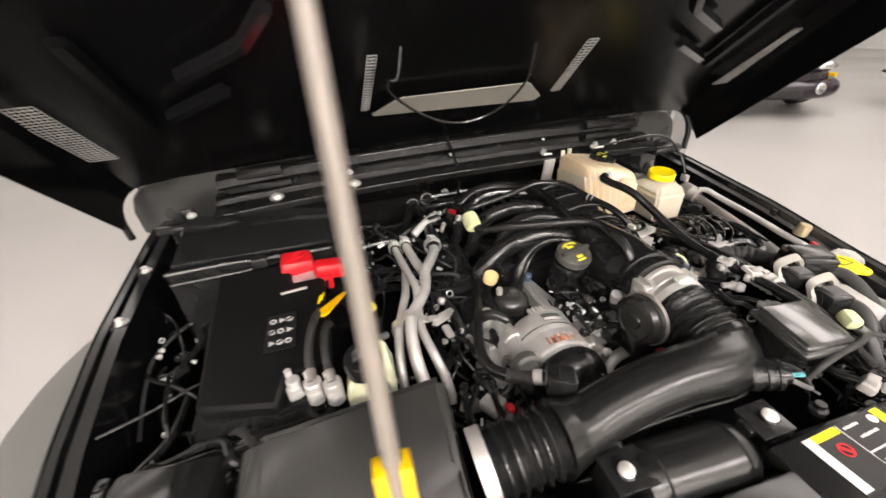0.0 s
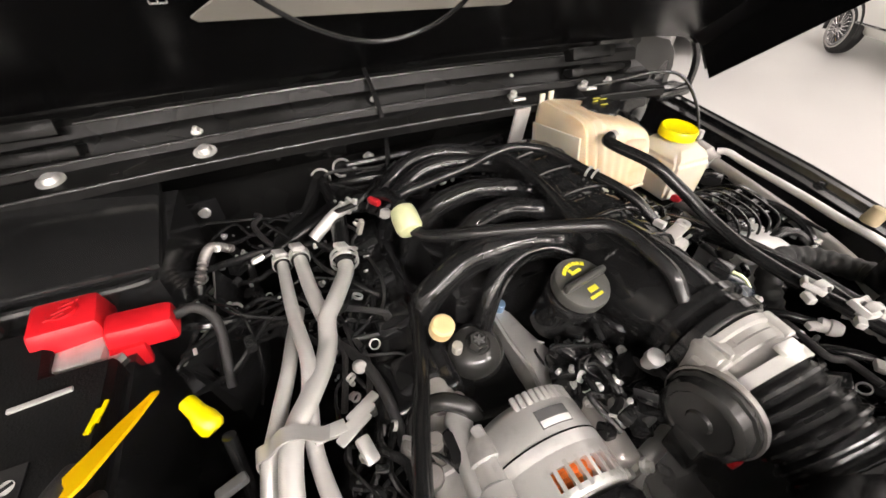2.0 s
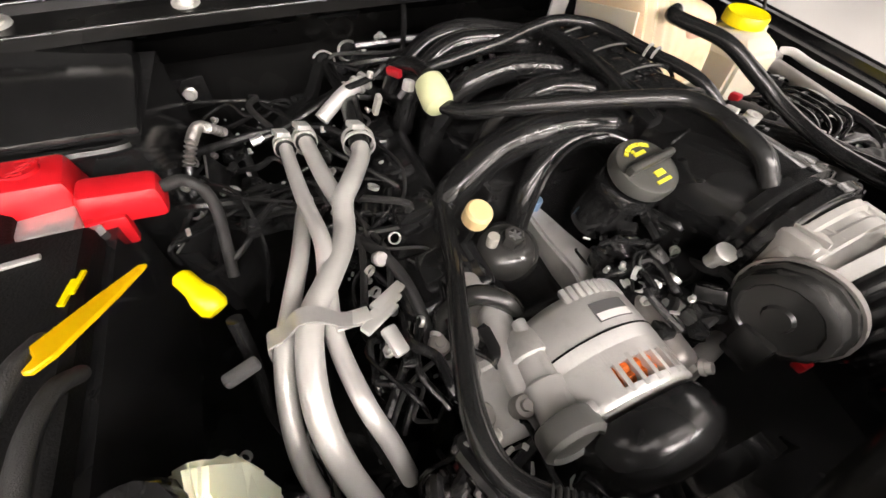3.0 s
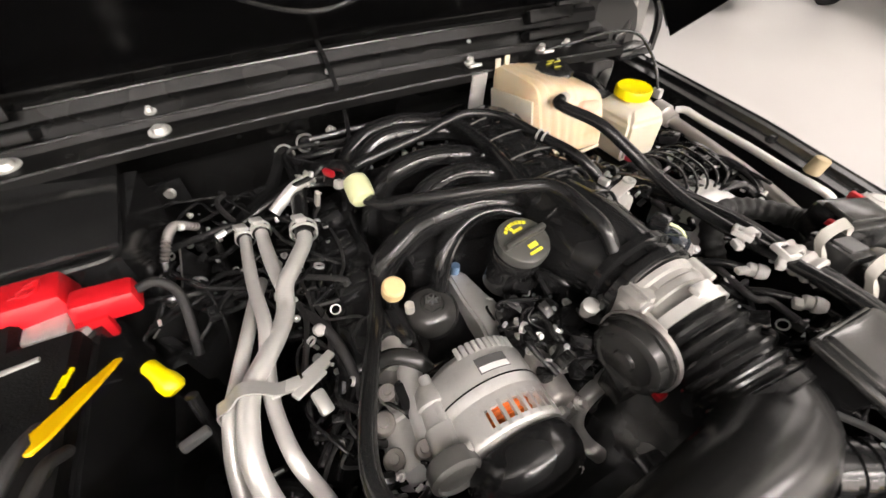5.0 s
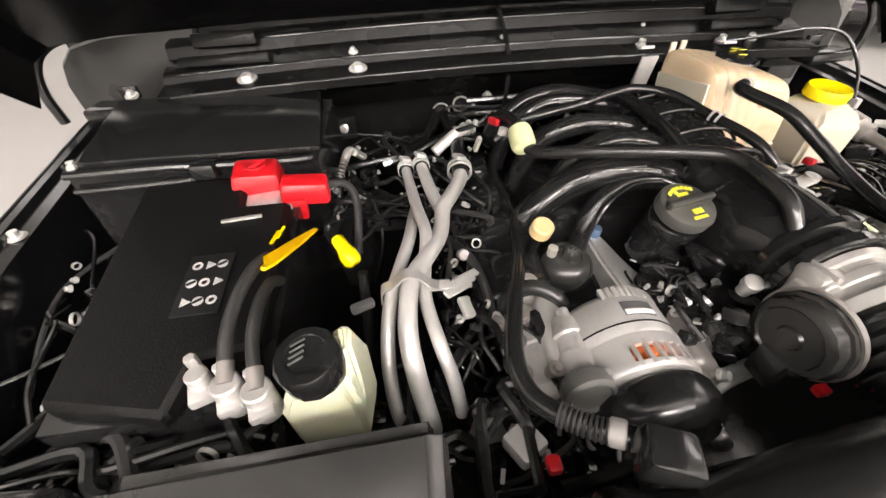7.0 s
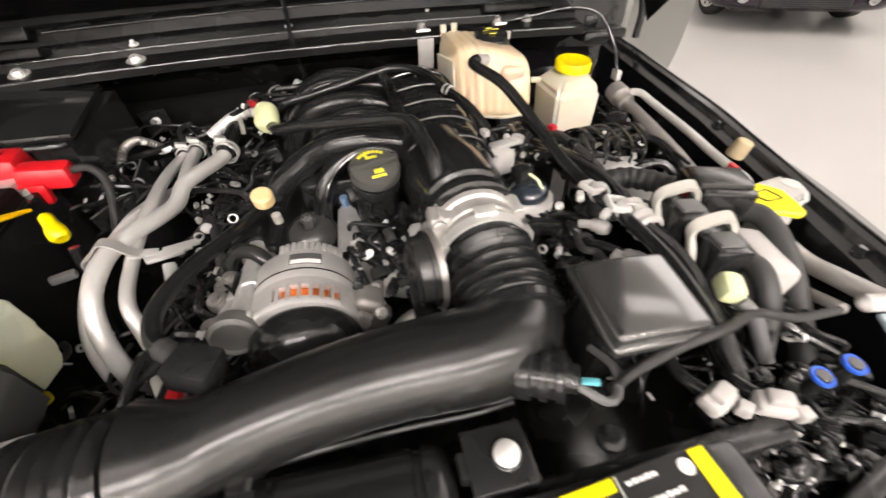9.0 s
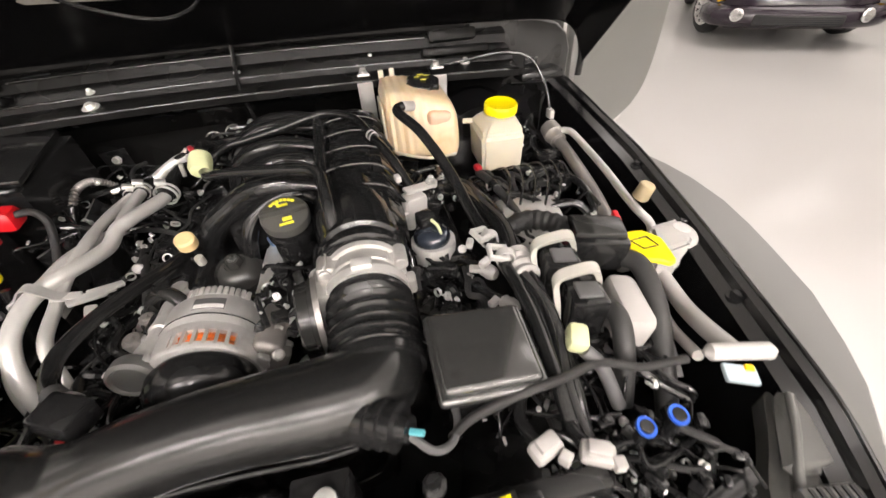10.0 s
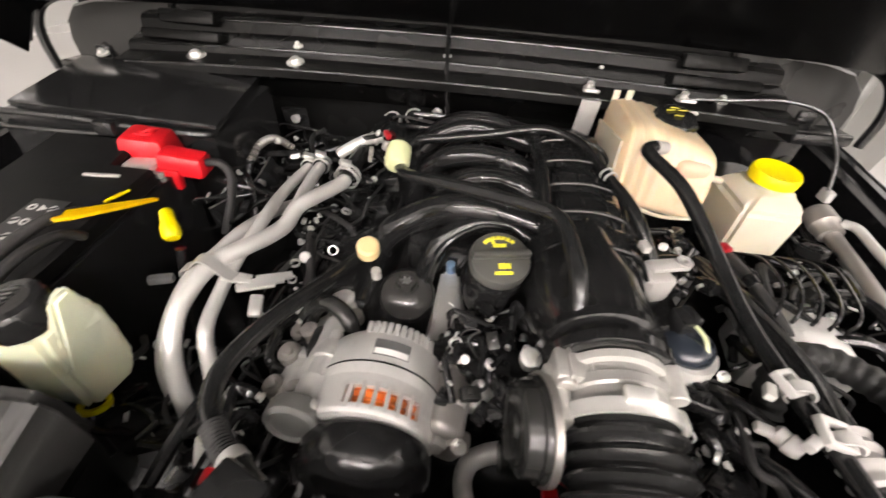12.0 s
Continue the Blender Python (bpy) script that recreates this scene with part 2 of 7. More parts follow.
def slab(bm, outline, m, thick, bev=0.0015):
    """An outline in x, y, extruded by thick along z, then placed by the pose m."""
    t = B()
    f = t.faces.new([t.verts.new((x, y, 0)) for x, y in outline])
    ext = bmesh.ops.extrude_face_region(t, geom=[f])
    bmesh.ops.translate(t, verts=[v for v in ext["geom"] if isinstance(v, bmesh.types.BMVert)], vec=(0, 0, thick))
    if bev:
        bmesh.ops.bevel(t, geom=t.edges[:], offset=bev, segments=1, affect="EDGES")
    t.transform(m)
    return add(bm, t)


def blob(bm, c, s, n=16, rot=(0, 0, 0)):
    t = B()
    bmesh.ops.create_uvsphere(t, u_segments=n, v_segments=n // 2, radius=1)
    t.transform(pose(*c, *rot) @ Matrix.Diagonal((*s, 1)))
    return add(bm, t)


def ring(bm, c, axis, r, thick, width, n=28):
    """A clamp band."""
    x, y, z = basis(axis)
    return lathe(bm, Vector(c) - z * width / 2, axis, [(0, r), (0, r + thick), (width, r + thick), (width, r), (0, r)], n, cap=False)


def loft(bm, sections, close=True):
    """Skin through cross-sections of equal point count."""
    rows = [[bm.verts.new(p) for p in s] for s in sections]
    n = len(rows[0])
    for p, q in zip(rows, rows[1:]):
        for i in range(n if close else n - 1):
            bm.faces.new((p[i], p[(i + 1) % n], q[(i + 1) % n], q[i]))
    if close:
        bm.faces.new(rows[0][::-1])
        bm.faces.new(rows[-1])
    return bm


def oval(y0, y1, z0, z1, x, n=28, k=3.2):
    """A rounded-box ring in the plane x."""
    out = []
    for i in range(n):
        a = 2 * math.pi * i / n
        c, s_ = math.cos(a), math.sin(a)
        out.append((x, (y0 + y1) / 2 + (y1 - y0) / 2 * math.copysign(abs(c) ** (2 / k), c), (z0 + z1) / 2 + (z1 - z0) / 2 * math.copysign(abs(s_) ** (2 / k), s_)))
    return out


def thicken(bm, t):
    bmesh.ops.recalc_face_normals(bm, faces=bm.faces)
    bmesh.ops.solidify(bm, geom=bm.faces[:], thickness=t)
    return bm


def band(bm, pts, side, w, th):
    """A flat strap along a smooth line: side is the direction of its width."""
    line = spline(pts, 5)
    sd = Vector(side).normalized()
    secs = []
    for i, p in enumerate(line):
        d = (line[min(i + 1, len(line) - 1)] - line[max(i - 1, 0)]).normalized()
        n = d.cross(sd).normalized()
        secs.append([p + sd * w / 2 + n * th / 2, p - sd * w / 2 + n * th / 2, p - sd * w / 2 - n * th / 2, p + sd * w / 2 - n * th / 2])
    loft(bm, secs)
    bmesh.ops.bevel(bm, geom=[e for e in bm.edges if len(e.link_faces) == 2 and e.calc_face_angle(0) > 1.2], offset=th * 0.25, segments=1, affect="EDGES")
    return bm

# ---- setting: the showroom ----
t = B()
box(t, (2, 2, -0.05), (60, 60, 0.1), bev=0)
solo("floor", t, FLOORM, (2, 2, 0), "pale polished showroom floor, softly reflective", "floor", kind="structure")
for nm, c, s in (("wall_north", (2, 14.1, 2.3), (26, 0.2, 4.6)), 
                 ("wall_east", (15.1, 2, 2.3), (0.2, 24, 4.6)), ("wall_west", (-11.1, 2, 2.3), (0.2, 24, 4.6))):
    solo(nm, box(B(), c, s, bev=0), WALLM, c, "plain white showroom wall", "wall", kind="structure")
# unseen wall opening, window and glowing sheet, added for broad highlights from the front
t = B()
for c, sz in (((2, -5.6, 0.15), (26, 0.2, 0.3)), ((2, -5.6, 4.35), (26, 0.2, 0.5)), ((-8.5, -5.6, 2.2), (5, 0.2, 3.8)), ((11.5, -5.6, 2.2), (7, 0.2, 3.8))):
    box(t, c, sz, bev=0)
solo("wall_south", t, WALLM, (2, -5.6, 0), "white showroom wall with an opening for the added window", "wall", kind="structure")
win = thing("window_1", (1, -5.6, 0.3), "added wide shop window in pale frames, unseen, lighting the front", "window", kind="structure")
for k in range(6):
    part("window_frame", box(B(), (-6 + 2.8 * k, -5.6, 2.2), (0.07, 0.12, 3.8), bev=0.006), WHITE, win)
for z in (0.33, 4.07):
    part("window_frame", box(B(), (1, -5.6, z), (13.9, 0.12, 0.06), bev=0.006), WHITE, win)
solo("backdrop", box(B(), (1, -6.2, 2.2), (18, 0.05, 4.6), bev=0), GLOWM, (1, -6.2, 2.2), "plain glowing sheet outside the added shop window", "backdrop", kind="structure")
solo("ceiling", box(B(), (2, 2, 4.7), (26.4, 24.4, 0.2), bev=0), WALLM, (2, 2, 4.7), "plain white showroom ceiling", "ceiling", kind="structure")
lamp = thing("ceiling_light", (0, 0, 4.6), "long lit ceiling panel with a thin white frame", "light", "ceiling lights")
t = B()
for c, s in (((0, 0.32, 4.57), (2.44, 0.04, 0.06)), ((0, -0.32, 4.57), (2.44, 0.04, 0.06)), ((1.21, 0, 4.57), (0.04, 0.6, 0.06)), ((-1.21, 0, 4.57), (0.04, 0.6, 0.06))):
    box(t, c, s)
part("frame", t, WHITE, lamp)
part("diffuser", box(B(), (0, 0, 4.575), (2.38, 0.6, 0.03), bev=0), LAMPM, lamp, "glowing white diffuser")
first = True
for gx in (-8.6, -5.4, -2.2, 1.0, 4.2, 7.4, 10.6):
    for gy in (-4.0, -1.4, 1.2, 3.8, 6.4, 9.0, 11.6):
        if first:
            lamp.location = (gx, gy, 4.6)
            first = False
        else:
            copy_thing(lamp, pose(gx, gy, 4.6))

# unseen strip added for the pale reflection in the fuse cover and a brighter floor
strip = thing("light_strip", (7.15, 3.0, 4.55), "added wide ceiling strip, unseen, for the fuse cover's reflection", "light")
part("frame", box(B(), (7.15, 3.0, 4.58), (2.7, 5.5, 0.04), bev=0.006), WHITE, strip)
part("diffuser", box(B(), (7.15, 3.0, 4.545), (2.6, 5.4, 0.03), bev=0), STRIPM, strip, "glowing white diffuser")
# unseen lamps added in front to brighten the bay and streak the intake tube
pend = thing("pendant_light", (0, -1.6, 3.0), "added slim linear light hung unseen in front of the vehicle", "light", "pendant lights")
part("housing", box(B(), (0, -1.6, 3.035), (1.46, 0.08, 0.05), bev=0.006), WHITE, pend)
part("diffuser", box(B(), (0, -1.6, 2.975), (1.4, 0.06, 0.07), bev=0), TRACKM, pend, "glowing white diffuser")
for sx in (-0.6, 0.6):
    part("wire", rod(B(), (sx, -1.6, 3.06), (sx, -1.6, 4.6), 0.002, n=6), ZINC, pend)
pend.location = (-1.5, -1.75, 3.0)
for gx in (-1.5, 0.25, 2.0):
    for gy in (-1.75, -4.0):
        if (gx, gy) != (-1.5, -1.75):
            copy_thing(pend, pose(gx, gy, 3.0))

# ---- cars parked across the floor ----


def car_wheel(parent, c, r, w, face, whitewall=False, steer=0.0):
    turn = Matrix.Translation(Vector(c)) @ Matrix.Rotation(radians(steer), 4, "Z") @ Matrix.Translation(-Vector(c))

    def turned(bm):
        bm.transform(turn)
        return bm
    tyre = part("wheel", turned(lathe(B(), Vector(c) - Vector((0, w / 2, 0)), (0, 1, 0), [(0, r * 0.66), (0.01, r * 0.9), (0.04, r), (w - 0.04, r), (w - 0.01, r * 0.9), (w, r * 0.66)], 36)), TYRE, parent, "black tyre on a bright wheel")
    fy = c[1] - face * w / 2
    ax = (0, -face, 0)
    rim = part("rim", turned(lathe(B(), (c[0], fy - face * 0.002 + face * 0.03, c[2]), ax, [(0, r * 0.68), (0.034, r * 0.68), (0.034, r * 0.6), (0.012, r * 0.55), (0.018, r * 0.2), (0.04, r * 0.16), (0.045, 0.01)], 36)), CHROME if whitewall else ALU, tyre, "bright metal wheel disc")
    t = B()
    for k in range(20 if whitewall else 10):
        a = 2 * math.pi * k / (20 if whitewall else 10)
        p = Vector((c[0] + math.cos(a) * r * 0.2, fy - face * 0.02, c[2] + math.sin(a) * r * 0.2))
        q = Vector((c[0] + math.cos(a) * r * 0.58, fy - face * 0.016, c[2] + math.sin(a) * r * 0.58))
        rod(t, p, q, 0.008 if whitewall else 0.022, n=6)
    part("spokes", turned(t), CHROME if whitewall else ALU, tyre)
    if whitewall:
        part("white_stripe", turned(ring(B(), (c[0], fy - face * 0.004, c[2]), ax, r * 0.72, r * 0.06, 0.012, 36)), WHITE, tyre, "thin white sidewall ring")


def parked_car(name, label, x0, yc, length, width, paint, profile, wheels, r, old):
    """A car nose towards minus x. profile: (x, z bottom, z top, half width) sections along its length."""
    car = thing(name, (0, 0, 0), label, "car", "parked cars")
    secs = []
    for fx, zb, zt, hw in profile:
        x = x0 + fx * length
        h = zt - zb
        ring_ = []
        for u, v in ((-0.86, 0), (-1, 0.22), (-1, 0.55), (-0.96, 0.8), (-0.84, 0.96), (-0.5, 1.0), (0, 1.02), (0.5, 1.0), (0.84, 0.96), (0.96, 0.8), (1, 0.55), (1, 0.22), (0.86, 0)):
            ring_.append((x, yc + u * hw, zb + v * h))
        secs.append(ring_)
    body = part("body", loft(B(), secs), paint, car)
    cab = B()
    zb = profile[len(profile) // 2][2] - 0.06
    hw = width / 2
    loft(cab, [[(x0 + f * length, yc + s * hw * k, z) for s in (-1, 1)] + [(x0 + g * length, yc + s * hw * k2, z2) for s in (1, -1)] for f, k, z, g, k2, z2 in ((0.36, 0.86, zb, 0.47, 0.68, zb + 0.5), (0.8, 0.86, zb, 0.74, 0.68, zb + 0.52))])
    part("windows", cab, GLASSY, car, "dark glass windows")
    part("roof", box(B(), (x0 + 0.605 * length, yc, zb + 0.52), (0.27 * length, hw * 1.36, 0.05), bev=0.02), paint, car)
    for wx in wheels:
        for sd in (-1, 1):
            car_wheel(car, (x0 + wx, yc + sd * (hw - 0.09), r), r, 0.19, 1 if sd < 0 else -1, old, 24.0 if wx < 2 and not old else 0.0)
            part("wheel_arch", tube(B(), [(x0 + wx + (r + 0.045) * math.cos(radians(a)), yc + sd * (hw - 0.03), r + (r + 0.045) * math.sin(radians(a))) for a in range(-10, 191, 20)], 0.035, 8, 3), TYRE, car, "dark wheel arch")
    for sd in (-1, 1):
        lamp_ = part("headlight", blob(B(), (x0 + 0.07, yc + sd * hw * 0.72, 0.66), (0.09, 0.16, 0.07)), CHROME, car, "clear glass headlight")
        part("reflector", blob(B(), (x0 + 0.0, yc + sd * hw * 0.70, 0.66), (0.04, 0.08, 0.045)), CHROME, lamp_)
    if old:
        part("bumper", box(B(), (x0, yc, 0.42), (0.16, width * 0.92, 0.14), bev=0.06, seg=3), CHROME, car)
        part("grille", box(B(), (x0 - 0.075, yc, 0.62), (0.06, width * 0.55, 0.10), bev=0.02), TYRE, car, "dark grille opening")
    else:
        part("bumper", tube(B(), [(x0 + 0.42, yc - hw, 0.36), (x0 + 0.17, yc - hw * 0.93, 0.36), (x0 + 0.03, yc - hw * 0.62, 0.36), (x0, yc, 0.36), (x0 + 0.03, yc + hw * 0.62, 0.36), (x0 + 0.17, yc + hw * 0.93, 0.36), (x0 + 0.42, yc + hw, 0.36)], 0.125, 18, 6), paint, car, "dark plum wrap-round bumper")
        part("grille", box(B(), (x0 - 0.10, yc, 0.335), (0.06, width * 0.52, 0.12), bev=0.028, seg=3), TYRE, car, "dark wide grille opening")
    t = B()
    for k in range(4):
        box(t, (x0 - 0.106 if old else x0 - 0.131, yc, (0.585 if old else 0.30) + 0.022 * k), (0.008, width * (0.52 if old else 0.47), 0.006), bev=0)
    part("grille_bars", t, GLASSY if not old else CHROME, car)
    if not old:
        for sd in (-1, 1):
            part("fog_lamp", lathe(B(), (x0 - 0.075, yc + sd * hw * 0.72, 0.39), (-1, 0.45 * sd, 0.1), [(0, 0.07), (0.03, 0.075), (0.045, 0.06), (0.05, 0.02)], 20), CHROME, car, "round clear fog lamp")
            part("side_marker", box(B(), (x0 + 0.20, yc + sd * (hw - 0.055), 0.53), (0.12, 0.03, 0.05), (0, 0, -30 * sd), bev=0.006), AMBER, car, "orange side marker")
    else:
        for sd in (-1, 1):
            part("side_trim", box(B(), (x0 + 0.35 * length, yc + sd * (hw - 0.012), 0.42), (0.4 * length, 0.02, 0.03), bev=0.006), CHROME, car, "chrome side strip")
    return car


saloon = parked_car("parked_saloon", "dark plum modern saloon car with clear headlights", -2.25, 0, 4.5, 1.8, CARDARK,
                    [(0, 0.25, 0.60, 0.44), (0.010, 0.22, 0.66, 0.64), (0.035, 0.2, 0.72, 0.80), (0.10, 0.2, 0.80, 0.88), (0.34, 0.2, 0.95, 0.9), (0.6, 0.2, 0.98, 0.9), (0.85, 0.22, 0.98, 0.88), (1.0, 0.3, 0.85, 0.75)], (0.98, 3.7), 0.32, False)
saloon.matrix_basis = pose(6.92, 6.45, 0, 0, 0, 56)
classic = parked_car("parked_classic_car", "white classic car with spoked chrome wheels and thin white sidewalls", -2.3, 0, 4.6, 1.75, CARWHITE,
                     [(0, 0.42, 0.80, 0.72), (0.03, 0.34, 0.88, 0.84), (0.12, 0.3, 0.92, 0.87), (0.34, 0.28, 0.98, 0.87), (0.6, 0.28, 1.0, 0.87), (0.85, 0.3, 0.96, 0.85), (1.0, 0.42, 0.84, 0.75)], (0.85, 3.5), 0.31, True)
classic.matrix_basis = pose(7.28, 2.13, 0, 0, 0, 237)

# ---- the vehicle whose bay is open: body shell ----
shell = thing("vehicle_body", (0, 0.6, 0.6), "grey off-road vehicle front body with its engine bay open", "vehicle")


def cowl_y(x):
    return -0.05 * x * x


def cowl_z(x):
    return -0.03 * x * x


PROFILE = [(1.075, 1.315), (1.045, 1.313), (1.036, 1.306), (1.032, 1.278), (1.004, 1.274), (0.998, 1.268), (0.993, 1.252), (0.952, 1.240), (0.949, 1.237), (0.946, 1.228),
           (0.905, 1.222), (0.902, 1.219), (0.902, 1.207), (0.935, 1.200), (1.0, 1.17), (1.03, 1.13), (1.04, 1.0), (1.05, 0.6)]
t = B()
rows = []
for k in range(41):
    x = -0.56 + 1.12 * k / 40
    rows.append([(x, y + cowl_y(x), z + cowl_z(x) * (1 if z > 1.1 else 0)) for y, z in PROFILE])
loft(t, rows, close=False)
thicken(t, 0.004)
cowl = part("cowl_panel", t, COWLM, shell, "black painted cowl with pressed steps", 14.0)
part("lip_bead", tube(B(), [(x, 1.0405 + cowl_y(x), 1.3115 + cowl_z(x)) for x in (-0.37, -0.25, -0.12, 0.0, 0.12, 0.25, 0.37)], 0.0042, 10), BEADM, shell, "glossy rolled edge of the cowl")
part("step_bead", tube(B(), [(x, 0.9035 + cowl_y(x), 1.2195 + cowl_z(x)) for x in (-0.54, -0.4, -0.25, -0.12, 0.0, 0.12, 0.25, 0.4, 0.54)], 0.0019, 8), SATIN, shell, "glossy front edge of the cowl")
part("middle_bead", tube(B(), [(x, 0.9470 + cowl_y(x), 1.2385 + cowl_z(x)) for x in (-0.54, -0.4, -0.25, -0.12, 0.0, 0.12, 0.25, 0.4)], 0.0015, 8), SATIN, shell, "glossy pressed edge of the cowl")
part("upper_bead", tube(B(), [(x, 0.9965 + cowl_y(x), 1.2695 + cowl_z(x)) for x in (-0.40, -0.25, -0.12, 0.0, 0.12, 0.25, 0.385)], 0.0016, 8), BEADM, shell, "glossy pressed edge of the cowl")
# pressed channels and overlap joints of the cowl
for x in (-0.46, 0.44):
    hc = part("hinge_cover", box(B(), (x, 1.005 + cowl_y(x), 1.268 + cowl_z(x)), (0.10, 0.06, 0.022), (-18, 0, 0), bev=0.004), COWLM, shell, "black hinge cover on the cowl")
    part("lower_step", box(B(), (x, 0.965 + cowl_y(x), 1.248 + cowl_z(x)), (0.14, 0.04, 0.016), (-18, 0, 0), bev=0.004), COWLM, hc)
for sd in (-1, 1):
    pts = [(0.50, 1.15), (0.72, 1.13), (0.755, 1.145), (0.757, 1.20), (0.745, 1.235), (0.715, 1.262), (0.66, 1.275), (0.50, 1.285)]
    t = B()
    slab(t, [(sd * x, z) for x, z in pts][::sd], pose(-0.015, 0.985, 0, 90, 0, 4 * sd), 0.012, 0.004)
    part("cowl_side", t, SHADEPAINT, shell, "grey painted cowl corner, coloured as shaded")
    t = B()
    tube(t, [(sd * x - 0.015, 0.975 + (0.75 - x) * 0.12, z + 0.006) for x, z in ((0.757, 1.15), (0.758, 1.2), (0.745, 1.24), (0.715, 1.268), (0.66, 1.281), (0.50, 1.292))], 0.008, 8)
    part("cowl_seal", t, RUBBER, shell, "rubber hood seal round the cowl corner")
    t = B()
    box(t, (sd * 0.62 - 0.01, 0.952, 1.205), (0.028, 0.01, 0.02), bev=0.002)
    box(t, (sd * 0.63 - 0.01, 0.93, 1.185), (0.10, 0.05, 0.02), (0, 0, 6 * sd), bev=0.006)
    part("hinge_bracket", t, BLACK, shell)


FEND = ((-0.12, 0.47, 1.06), (0.0, 0.505, 1.08), (0.109, 0.558, 1.095), (0.186, 0.594, 1.10), (0.225, 0.609, 1.10), (0.312, 0.632, 1.10), (0.463, 0.674, 1.10), (0.643, 0.697, 1.12), (0.80, 0.706, 1.135), (0.99, 0.716, 1.152), (1.1, 0.72, 1.155))


def fend_at(y, k):
    for a, b in zip(FEND, FEND[1:]):
        if y <= b[0]:
            u = (y - a[0]) / (b[0] - a[0])
            return a[k] * (1 - u) + b[k] * u
    return FEND[-1][k]


def fender_x(y):
    return fend_at(y, 1)


YS = [-0.02, 0.02, 0.06, 0.10, 0.15, 0.2, 0.28, 0.36, 0.45, 0.55, 0.65, 0.75, 0.85, 0.95, 1.02]
for sd in (-1, 1):
    rows = []
    for y in YS:
        f = fender_x(y) + (0.0 if sd > 0 else 0.024)
        zt = fend_at(y, 2)
        rows.append([(sd * q, y, z) for q, z in ((f - 0.045, 0.62), (f - 0.04, zt - 0.16), (f - 0.036, zt - 0.075), (f - 0.03, zt - 0.055), (f - 0.029, zt - 0.016), (f - 0.012, zt - 0.012), (f - 0.009, zt - 0.002), (f + 0.001, zt), (f + 0.006, zt - 0.006), (f + 0.008, 0.95), (f + 0.008, 0.7))])
    t = loft(B(), rows, close=False)
    thicken(t, 0.002)
    part("inner_fender", t, GLOSSY, shell, "black painted inner fender with a folded top flange")
    part("flange_edge", tube(B(), [(sd * (fender_x(y) + (0.0 if sd > 0 else 0.024) + 0.003), y, fend_at(y, 2) + 0.0005) for y in YS], 0.0022, 8, 3), BEADM, shell, "glossy rolled edge of the flange")
    # outer flare
    rows = []
    outer = [(0.895, 0.77), (0.885, 0.82), (0.865, 0.861), (0.82, 0.884), (0.77, 0.897), (0.70, 0.906), (0.61, 0.904), (0.53, 0.888), (0.47, 0.872), (0.37, 0.842), (0.29, 0.802), (0.235, 0.768), (0.18, 0.72), (0.15, 0.695), (0.08, 0.63), (0.0, 0.58), (-0.1, 0.54)]
    for y, edge in outer:
        zz = 1.0
        f = min(fender_x(max(y, 0.0)) - 0.004, 0.73, edge - 0.02)
        rows.append([(sd * q, y, z) for q, z in ((f, zz + 0.004), (f * 0.5 + edge * 0.5, zz + 0.004), (edge - 0.012, zz - 0.001), (edge - 0.002, zz - 0.010), (edge, zz - 0.05), (edge - 0.03, zz - 0.065))])
    t = loft(B(), rows, close=False)
    thicken(t, 0.004)
    part("fender_flare", t, PAINT, shell, "wide grey fender flare")
    part("body_side", box(B(), (sd * 0.735, 1.55, 0.78), (0.07, 1.0, 0.62), bev=0.02, seg=3), PAINT, shell)
# right front door, standing open
t = B()
slab(t, [(0, 0.83), (0.5, 0.83), (0.65, 0.835), (0.74, 0.86), (0.80, 0.905), (0.838, 0.98), (0.852, 1.08), (0.852, 1.2), (0.82, 1.32), (0.76, 1.36), (0, 1.36)], pose(0.77, 1.12, 0, 90, 0, 39), 0.04, 0.012)
part("open_door", t, PAINT, shell, "grey front door standing open")
# bay floor, splash panels and grille shell
t = B()
box(t, (-0.01, 0.55, 0.66), (1.3, 1.15, 0.05), bev=0)
box(t, (-0.01, 1.09, 0.95), (1.5, 0.04, 0.75), bev=0)
part("bay_floor", t, BLACK, shell, "dark bay bottom")
rs = part("radiator_support", box(box(B(), (-0.140, 0.130, 1.098), (0.56, 0.068, 0.022), bev=0.006), (0.228, 0.145, 1.0985), (0.184, 0.09, 0.022), bev=0.006), SATIN, shell, "black plastic panel over the radiator")
part("front_lip", box(B(), (-0.05, 0.095, 1.085), (0.74, 0.05, 0.03), (12, 0, 0), bev=0.008), SATIN, rs)
part("rear_flange", box(box(B(), (-0.14, 0.160, 1.05), (0.54, 0.016, 0.09), bev=0.004), (0.26, 0.19, 1.05), (0.24, 0.02, 0.09), bev=0.004), SATIN, rs)
t = B()
box(t, (-0.01, 0.0, 0.98), (1.02, 0.05, 0.22), bev=0.02, seg=3)
box(t, (-0.01, 0.02, 1.075), (1.06, 0.10, 0.02), bev=0.008)
slab(t, [(0.34, 0.05), (0.484, 0.05), (0.486, 0.09), (0.490, 0.162), (0.347, 0.122)], pose(0, 0, 1.045), 0.01, 0.002)
part("grille_shell", t, PAINT, shell, "grey painted grille shell")
t = B()
box(t, (0.0, 0.17, 0.88), (0.72, 0.03, 0.36), bev=0.004)
part("radiator", t, DULL, shell, "radiator core")
for sd in (-1, 1):
    part("front_wheel", lathe(B(), (sd * 0.62, 0.12, 0.40), (sd, 0, 0), [(0, 0.22), (0.01, 0.36), (0.04, 0.40), (0.20, 0.40), (0.24, 0.36), (0.25, 0.22)], 36), TYRE, shell, "black off-road tyre")
t = B()
box(t, (0, 0.6, 0.5), (0.9, 1.6, 0.12), bev=0.02)
